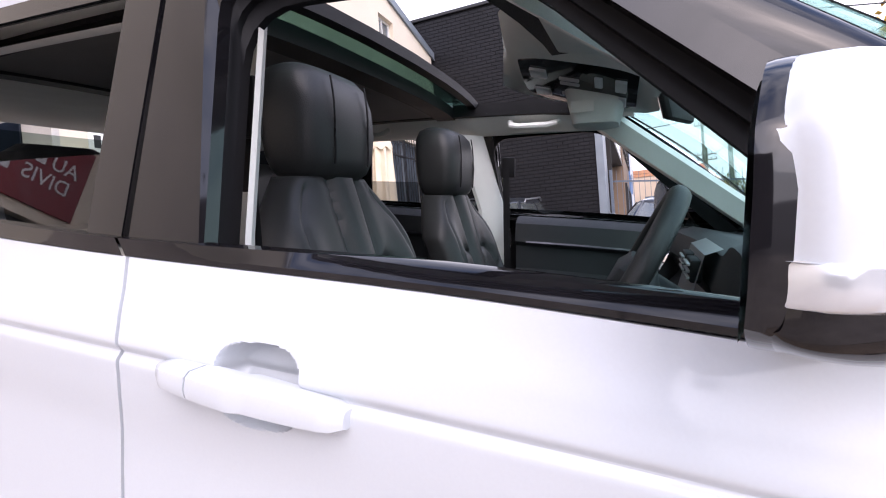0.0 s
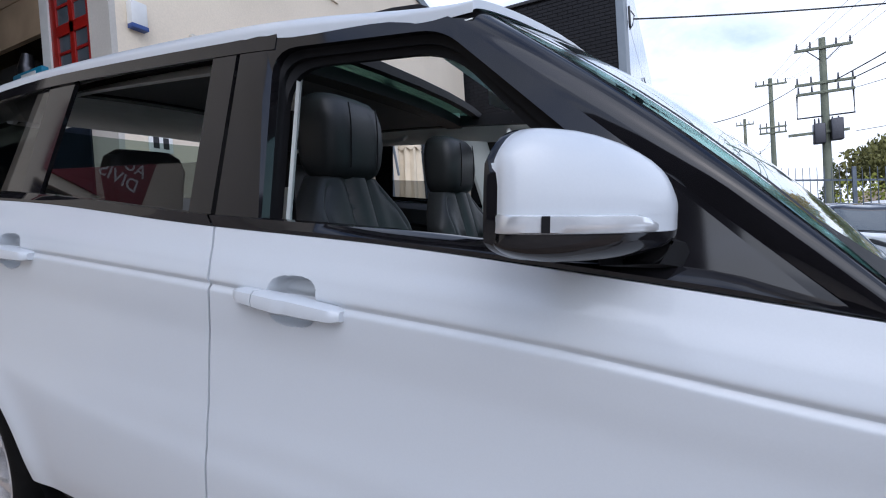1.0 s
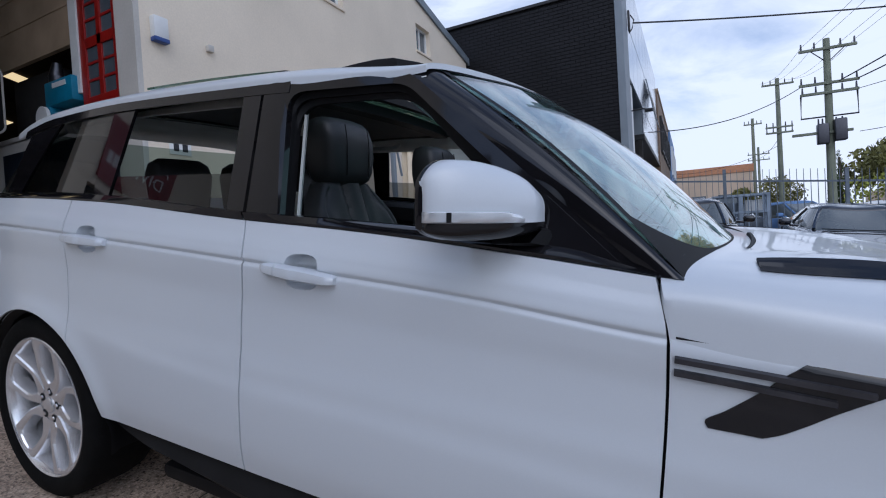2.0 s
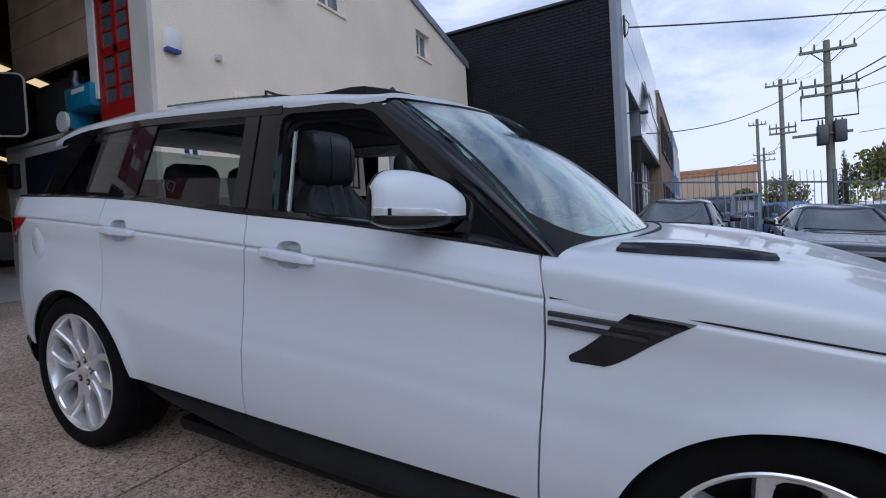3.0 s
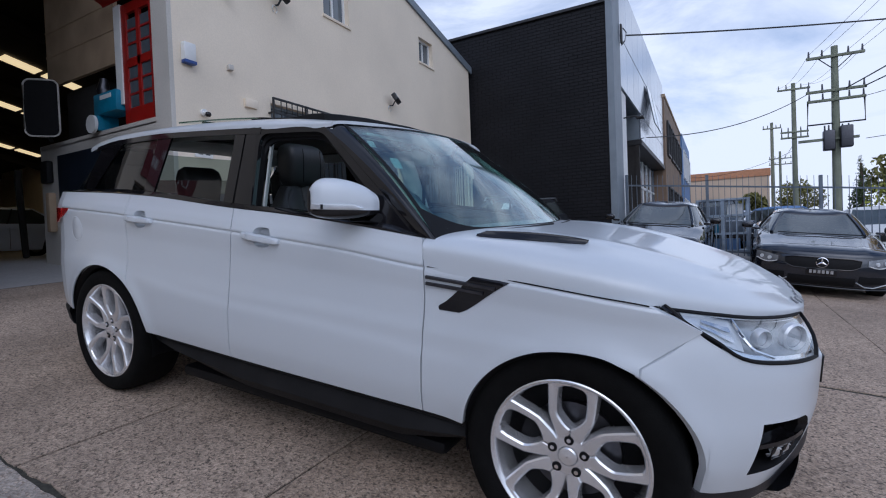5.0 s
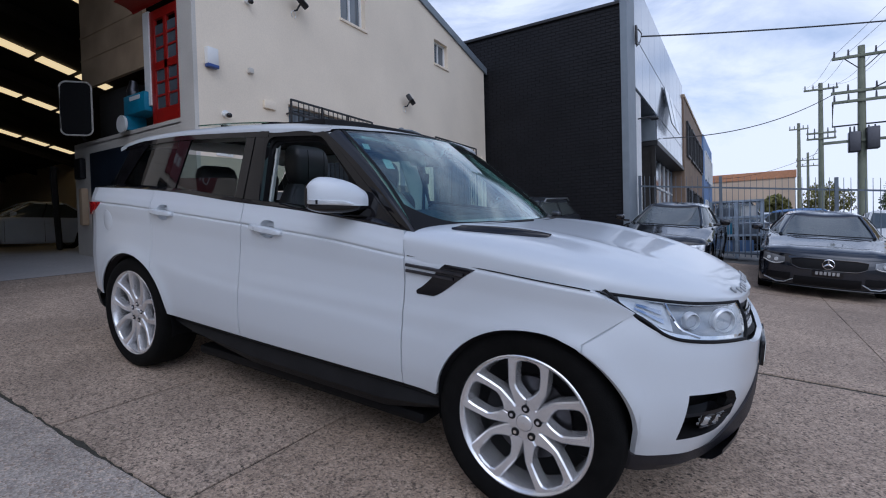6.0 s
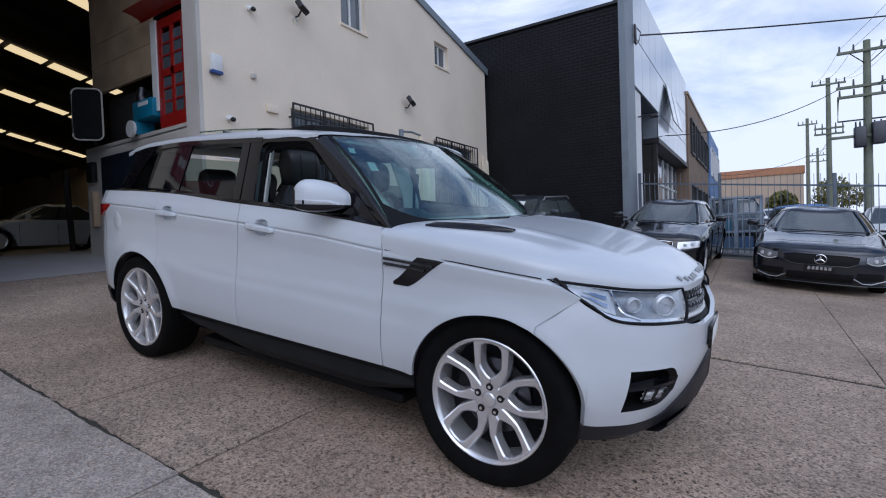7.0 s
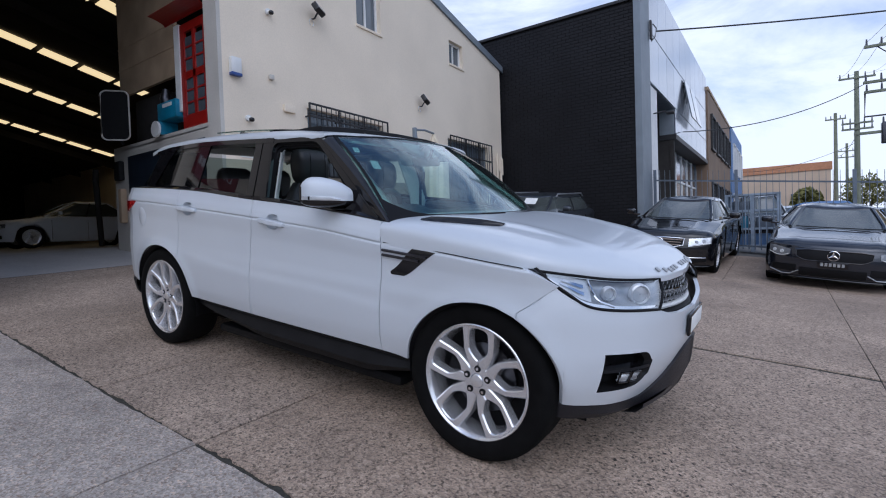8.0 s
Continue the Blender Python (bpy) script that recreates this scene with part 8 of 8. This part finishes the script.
        grid(bm, [[(nose(y, 0.205) + o, y, z) for o, z in ((-0.03, 0.21), (0.012, 0.208), (0.016, 0.196), (-0.04, 0.19))] for y in lin(-hw * 0.93, hw * 0.93, 30)])
        part("front_lip", bm, "gloss", nose_ob)
        bm = bmesh.new()
        tube(bm, [Vector((wb + 0.10 - 0.16 * (y / hw) ** 2, y, bz + 0.012)) for y in lin(-0.55, 0.60, 12)], 0.009, 6)
        part("wiper", bm, "plastic", car)
    if kind == "wagon":
        for s in (-1, 1):
            bm = bmesh.new()
            tube(bm, [Vector((x, s * (hw - 0.32), roof_z + h)) for x, h in ((roof_f - 0.05, -0.05), (roof_f - 0.15, 0.015), (roof_r + 0.2, 0.02), (roof_r + 0.05, -0.05))], 0.016, 8)
            part("roof_rail", bm, "silver", car)
    return car


def tilt_at(x, y, heading):
    """A pose on the sloping yard; heading in degrees, 0 ahead along +x."""
    on = Vector((x, y, slope(x, y)))
    flat = -9 < x < 9 and -9 < y < 15
    n = Vector((0.0971, slope(x, y - 1) / 2 - slope(x, y + 1) / 2, 1)).normalized() if flat else Vector((0, 0, 1))
    ahead = Vector((math.cos(radians(heading)), math.sin(radians(heading)), 0))
    ahead = (ahead - n * ahead.dot(n)).normalized()
    side = n.cross(ahead)
    return Matrix(((ahead.x, side.x, n.x, on.x), (ahead.y, side.y, n.y, on.y), (ahead.z, side.z, n.z, on.z), (0, 0, 0, 1)))


parked_car("sedan_car", "black sedan with a chrome barred grille parked before the fence", "blackpaint", tilt_at(2.31, 8.98, -92.5), 4.50, 1.78, 1.34)
parked_car("coupe_car", "dark grey coupe with a wide black grille parked before the fence", "greypaint", tilt_at(4.84, 8.98, -93), 4.50, 1.84, 1.27, "coupe", front="dark")
wagon = parked_car("wagon_car", "grey wagon with roof rails parked by the black wall", "greenpaint", tilt_at(-0.80, 8.05, -88), 4.4, 1.80, 1.37, "wagon", front="dark")
bm = bmesh.new()
box(bm, -0.001, 0.001, -0.14, 0.14, -0.10, 0.10, 0.0, Matrix.Translation((0.93, 0.25, 1.235)) @ Matrix.Rotation(radians(-52), 4, "Y"))
part("windscreen_note", bm, "paper", wagon, "white paper note behind the windscreen")
parked_car("hatchback_car", "white car standing inside the dark workshop", "paint", Matrix.Translation((-14.9, 3.47, slope(-14, 3.47))) @ pose(0, 0, 0, 0, 0, -92), 4.4, 1.78, 1.45, "sedan", front="dark")
LOT = [(7.2, 15.5, -95, "white", "sedan"), (9.8, 15.8, -88, "greypaint", "wagon"), (5.3, 16.5, -60, "fblue", "sedan"), (12.6, 17.0, -90, "paint", "sedan"), (3.4, 17.8, -80, "blackpaint", "wagon"),
       (6.8, 22.0, -90, "silver", "sedan"), (9.5, 22.5, -90, "paint", "wagon"), (12.5, 23.5, -85, "blackpaint", "sedan"), (15.8, 22.0, -90, "silver", "sedan"), (4.2, 23.0, -90, "paint", "sedan"), (15.5, 16.5, -92, "fblue", "wagon"), (18.6, 19.0, -92, "paint", "sedan")]
for x, y, h, p, k in LOT:
    parked_car("lot_car", "parked car in the neighbouring lot behind the fence", p, tilt_at(x, y, h), 4.5, 1.78, 1.44 if k == "sedan" else 1.62, k, detail=False, front="dark", group="cars in the lot")


# ---- poles and wires ----
def utility_pole(name, x, y, top, arms, label):
    p = thing(name, label, "utility pole", Matrix.Translation((x, y, slope(x, y) - 0.1)), group="utility poles")
    h = top - slope(x, y) + 0.1
    bm = bmesh.new()
    cyl(bm, (0, 0, 0), (0, 0, h), 0.20, 0.13, 14)
    part("pole_shaft", bm, "wood", p)
    for dz, w, tilt in arms:
        bm = bmesh.new()
        box(bm, -w, w, -0.06, 0.06, -0.06, 0.06, 0.01, Matrix.Translation((0, -0.15, h - dz)) @ Matrix.Rotation(radians(tilt), 4, "Z"))
        arm = part("crossarm", bm, "wood", p)
        for k in (-0.92, -0.45, 0.45, 0.92):
            bm = bmesh.new()
            c = Matrix.Rotation(radians(tilt), 4, "Z") @ Vector((k * w, 0, 0)) + Vector((0, -0.15, h - dz))
            cyl(bm, c + Vector((0, 0, 0.06)), c + Vector((0, 0, 0.34)), 0.045, 0.03, 8)
            part("insulator", bm, "steel", arm)
    return p, h


pole, ph = utility_pole("utility_pole", 8.25, 26.3, 8.97, [(0.47, 1.08, 4), (2.03, 1.12, 4), (2.46, 1.09, 4)], "weathered timber pole with crossarms and a transformer")
bm = bmesh.new()
box(bm, 0.10, 0.56, -0.45, -0.05, ph - 4.70, ph - 3.72, 0.05, None, 3)
box(bm, -0.52, -0.08, -0.40, -0.02, ph - 4.78, ph - 3.86, 0.05, None, 3)
part("transformer", bm, "steel", pole, "dark grey transformer cans")
bm = bmesh.new()
for k in (-0.45, -0.3, 0.2, 0.42):
    cyl(bm, (k, -0.22, ph - 3.86), (k, -0.22, ph - 3.62), 0.04, 0.03, 8)
part("bushing", bm, "steel", pole)
bm = bmesh.new()
tube(bm, [Vector((-1.05, -0.12, ph - 2.5)), Vector((-1.07, -0.12, ph - 3.52)), Vector((1.07, 0.02, ph - 3.52)), Vector((1.05, 0.02, ph - 2.5))], 0.04, 6)
part("wire_frame", bm, "blackmetal", pole)
bm = bmesh.new()
box(bm, -1.45, 0.8, -0.26, -0.14, ph - 4.32, ph - 4.20, 0.01)
part("crossarm", bm, "wood", pole)
for sgn in (-1, 1):
    bm = bmesh.new()
    tube(bm, [Vector((sgn * 0.65, -0.2, ph - 0.5)), Vector((sgn * 0.12, -0.12, ph - 1.0))], 0.022, 6)
    part("arm_brace", bm, "steel", pole)
utility_pole("utility_pole", 8.32, 40.9, 10.96, [(0.46, 0.98, 6), (3.5, 0.84, 6), (3.9, 0.84, 6)], "thin timber pole further along the street")
utility_pole("utility_pole", 8.24, 56.3, 11.0, [(0.6, 0.78, 6)], "thin timber pole further along the street")
utility_pole("utility_pole", 10.6, 75.0, 10.4, [(0.95, 1.25, 5), (1.7, 1.25, 5)], "far timber pole along the street")


def wire(a, b, sag, r=0.018):
    bm = bmesh.new()
    a, b = Vector(a), Vector(b)
    tube(bm, [a.lerp(b, t) - Vector((0, 0, sag * 4 * t * (1 - t))) for t in lin(0, 1, 20)], r, 5)
    tagged(part("overhead_wire", bm, "blackmetal"), "black overhead wire between the poles", "wire", group="overhead wires")


wire((1.33, 11.7, 6.16), (12.7, 18.6, 6.92), 0.15, 0.022)
wire((1.25, 16.4, 4.15), (7.2, 26.2, 6.92), 0.45, 0.018)
for k in (-1.0, -0.5, 0.5, 1.0):
    wire((8.25 + k, 26.2, 8.7), (8.3 + k, 40.9, 10.75), 0.4, 0.008)
    wire((8.25 + k, 26.2, 8.7), (14.0 + k, 4.0, 12.5), 0.5, 0.008)
wire((8.6, 26.2, 6.95), (15.0, 8.0, 9.3), 0.35, 0.028)
wire((9.3, 26.2, 6.95), (15.0, 8.0, 8.4), 0.35, 0.028)
wire((9.3, 26.2, 6.5), (16.0, 12.0, 6.6), 0.3, 0.014)
wire((9.3, 26.2, 4.6), (16.0, 14.0, 4.7), 0.3, 0.014)
wire((8.35, 40.9, 6.2), (1.4, 45.0, 5.2), 0.5, 0.014)
wire((8.35, 40.9, 6.8), (8.2, 56.3, 7.0), 0.5, 0.014)


# ---- far buildings and trees ----
bm = bmesh.new()
box(bm, -2.0, 7.5, 50.5, 65.0, -1, 5.35)
fb = tagged(part("brick_warehouse", bm, "tan", smooth=False), "low tan warehouse with an orange brick parapet", "building")
bm = bmesh.new()
box(bm, -2.1, 7.6, 50.4, 65.1, 5.35, 6.0)
part("parapet", bm, "orange", fb, smooth=False)
for x in (0.5, 3.0, 5.4):
    bm = bmesh.new()
    box(bm, x - 0.7, x + 0.7, 50.4, 50.5, 1.4, 3.4, 0.02)
    part("window", bm, "pane", fb, smooth=False)
bm = bmesh.new()
box(bm, -60, -2.5, 95, 110, -1, 5.5)
box(bm, 30, 120, 95, 110, -1, 4.5)
tagged(part("backdrop", bm, "tan", smooth=False), "low buildings far down the street", "backdrop", kind="structure")


def tree(name, label, x, y, height, spread, leafmat, seed, conic=False, clumps=60, leaves=26):
    rnd = random.Random(seed)
    t = thing(name, label, "tree", Matrix.Translation((x, y, slope(x, y) - 0.1)))
    bm = bmesh.new()
    trunk_h = height * (0.35 if not conic else 0.9)
    tube(bm, [Vector((0.12 * math.sin(3 * k), 0.1 * math.cos(2 * k), trunk_h * k)) for k in lin(0, 1, 6)], [0.035 * height * (1 - 0.6 * k) for k in lin(0, 1, 6)], 8)
    if not conic:
        for k in range(7):
            a = math.tau * k / 7 + rnd.random()
            r = spread * rnd.uniform(0.5, 0.8)
            e = Vector((r * math.cos(a), r * math.sin(a), height * rnd.uniform(0.6, 0.85)))
            s0 = Vector((0, 0, trunk_h * rnd.uniform(0.7, 1.0)))
            tube(bm, [s0, s0.lerp(e, 0.5) + Vector((0, 0, 0.06 * height)), e], [0.014 * height, 0.009 * height, 0.003 * height], 6)
    part("trunk", bm, "bark", t)
    bm = bmesh.new()
    for _ in range(clumps):
        if conic:
            z = rnd.uniform(0.1, 1.0)
            r = spread * (1 - z) ** 0.8 * rnd.uniform(0.5, 1.0)
            a = rnd.uniform(0, math.tau)
            c = Vector((r * math.cos(a), r * math.sin(a), height * z))
            cr = 0.10 * height * (1.15 - z)
        else:
            a, z = rnd.uniform(0, math.tau), rnd.uniform(-0.55, 1)
            r = spread * math.sqrt(max(0, 1 - z * z * 0.9)) * rnd.uniform(0.35, 1.0)
            c = Vector((r * math.cos(a), r * math.sin(a), height * (0.68 + 0.28 * z)))
            cr = spread * rnd.uniform(0.16, 0.30)
        for _ in range(leaves):
            d = Vector((rnd.gauss(0, 1), rnd.gauss(0, 1), rnd.gauss(0, 0.8))).normalized() * cr * rnd.uniform(0.5, 1.05)
            q = Euler((rnd.uniform(0, 6), rnd.uniform(0, 6), rnd.uniform(0, 6))).to_matrix()
            sz = cr * rnd.uniform(0.16, 0.3)
            pts = [c + d + q @ Vector(v) * sz for v in ((-1, 0, 0), (0, -0.55, 0.12), (1, 0, 0), (0, 0.55, 0.12))]
            bm.faces.new([bm.verts.new(p) for p in pts])
    crown = bpy.data.meshes.new("crown")
    bm.to_mesh(crown)
    bm.free()
    crown.materials.append(M[leafmat])
    ob = new("crown", crown)
    ob.parent = t
    return t


tree("conifer_tree", "dark narrow conifer in the distance", 15.75, 60.0, 7.9, 0.9, "leaf", 3, True, 90)
tree("broadleaf_tree", "broad leafy tree in the distance", 21.6, 62.0, 8.3, 5.0, "leaf_olive", 5, False, 120, 40)
tree("broadleaf_tree", "leafy tree in the distance", 32.0, 66.0, 8.4, 5.5, "leaf_olive", 15, False, 80, 30)
tree("broadleaf_tree", "small round tree by the far street", 11.4, 66.0, 6.0, 2.4, "leaf_olive", 7, False, 70, 40)
tree("broadleaf_tree", "autumn tree with yellow leaves beyond the lot", 15.6, 27.5, 11.5, 3.6, "leaf_warm", 9, False, 150, 60)
for i, (x, y, w, d, h, mm) in enumerate(((24.3, 57.5, 8.6, 2.0, 4.8, "hedge"), (5.3, 34.0, 0.9, 0.9, 2.9, "leaf_olive"))):
    rnd = random.Random(40 + i)
    bm = bmesh.new()
    for _ in range(2600):
        px, py, pz = rnd.uniform(-w, w), rnd.uniform(-d, d), rnd.uniform(0.05, h) * rnd.uniform(0.85, 1.0)
        if w < 2:
            pinch = math.sqrt(max(0.05, 1 - (pz / h) ** 4))
            px, py = px * pinch, py * pinch
        q = Euler((rnd.uniform(0, 6), rnd.uniform(0, 6), rnd.uniform(0, 6))).to_matrix()
        sz = rnd.uniform(0.12, 0.26)
        bm.faces.new([bm.verts.new(Vector((px, py, pz)) + q @ Vector(v) * sz) for v in ((-1, 0, 0), (0, -0.6, 0.1), (1, 0, 0), (0, 0.6, 0.1))])
    me = bpy.data.meshes.new("hedge")
    bm.to_mesh(me)
    bm.free()
    me.materials.append(M[mm])
    ob = tagged(new("hedge", me), "clipped yellow-green hedge in the distance" if w > 2 else "round yellow-green shrub by the far building", "hedge")
    ob.location = (x, y, slope(x, y))

# ---- across the yard: an unseen wall, added dark to keep reflections dark ----
bm = bmesh.new()
box(bm, -2.7, 3.5, -9.3, -9.0, -0.5, 5.5)
tagged(part("wall_south", bm, "brick", smooth=False), "unseen dark brick wall added across the yard for reflections", "wall", kind="structure")
# Roller door on the unseen wall, likewise added and black for the reflections.
bm = bmesh.new()
box(bm, -2.2, 1.4, -8.99, -8.95, -0.2, 2.6)
shut = tagged(part("roller_door", bm, "blackmetal", smooth=False), "unseen black slatted roller door added for reflections", "door", kind="structure")
for k in range(12):
    bm = bmesh.new()
    box(bm, -2.2, 1.4, -8.95, -8.92, -0.1 + k * 0.22, -0.1 + k * 0.22 + 0.15, 0.01)
    part("slat", bm, "blackmetal", shut, smooth=False)


# ---- bricks of the black wall: stretcher courses, the lowest three hundred as parts ----
BW, BH, JOINT = 0.23, 0.076, 0.010


def brick_box(bm, x, z, w, out):
    y0, y1, c = 10.423, 10.42 - out, 0.005
    p = [(x, y0, z), (x + w, y0, z), (x + w, y0, z + BH), (x, y0, z + BH), (x + c, y1, z + c), (x + w - c, y1, z + c), (x + w - c, y1, z + BH - c), (x + c, y1, z + BH - c)]
    v = [bm.verts.new(q) for q in p]
    for f in ((4, 5, 6, 7), (0, 1, 5, 4), (1, 2, 6, 5), (2, 3, 7, 6), (3, 0, 4, 7)):
        bm.faces.new([v[i] for i in f])


brick_meshes = []
for w in (BW, BW / 2 - JOINT / 2):
    bm = bmesh.new()
    brick_box(bm, 0.0, 0.0, w, 0.006)
    bmesh.ops.recalc_face_normals(bm, faces=bm.faces)
    me = bpy.data.meshes.new("brick")
    bm.to_mesh(me)
    bm.free()
    me.materials.append(M["black_brick"])
    brick_meshes.append(me)
rest_v, rest_f, made = [], [], 0
rnd = random.Random(77)
row_n = 0
z = -0.30
while z + BH < 6.61:
    x = 1.045
    first = row_n % 2 == 1
    while x > -4.6:
        w = BW / 2 - JOINT / 2 if first else BW
        if made < 300 and x - w > -1.6 and z > 0.25:
            ob = new("brick", brick_meshes[1 if first else 0])
            ob.parent = brick_wall
            ob.location = (x - w, rnd.uniform(-0.0015, 0.0015), z)
            made += 1
        else:
            n, y1, c = len(rest_v), 10.414 + rnd.uniform(-0.0015, 0.0015), 0.004
            a, b = x - w, x
            rest_v += [(a, 10.423, z), (b, 10.423, z), (b, 10.423, z + BH), (a, 10.423, z + BH), (a + c, y1, z + c), (b - c, y1, z + c), (b - c, y1, z + BH - c), (a + c, y1, z + BH - c)]
            rest_f += [(n + 4, n + 5, n + 6, n + 7), (n, n + 1, n + 5, n + 4), (n + 1, n + 2, n + 6, n + 5), (n + 2, n + 3, n + 7, n + 6), (n + 3, n, n + 4, n + 7)]
        first = False
        x -= w + JOINT
    row_n += 1
    z += BH + JOINT
me = bpy.data.meshes.new("brick_courses")
me.from_pydata(rest_v, [], rest_f)
me.materials.append(M["black_brick"])
courses = new("brick_courses", me)
courses.parent = brick_wall
tagged(courses, kind="stuff")
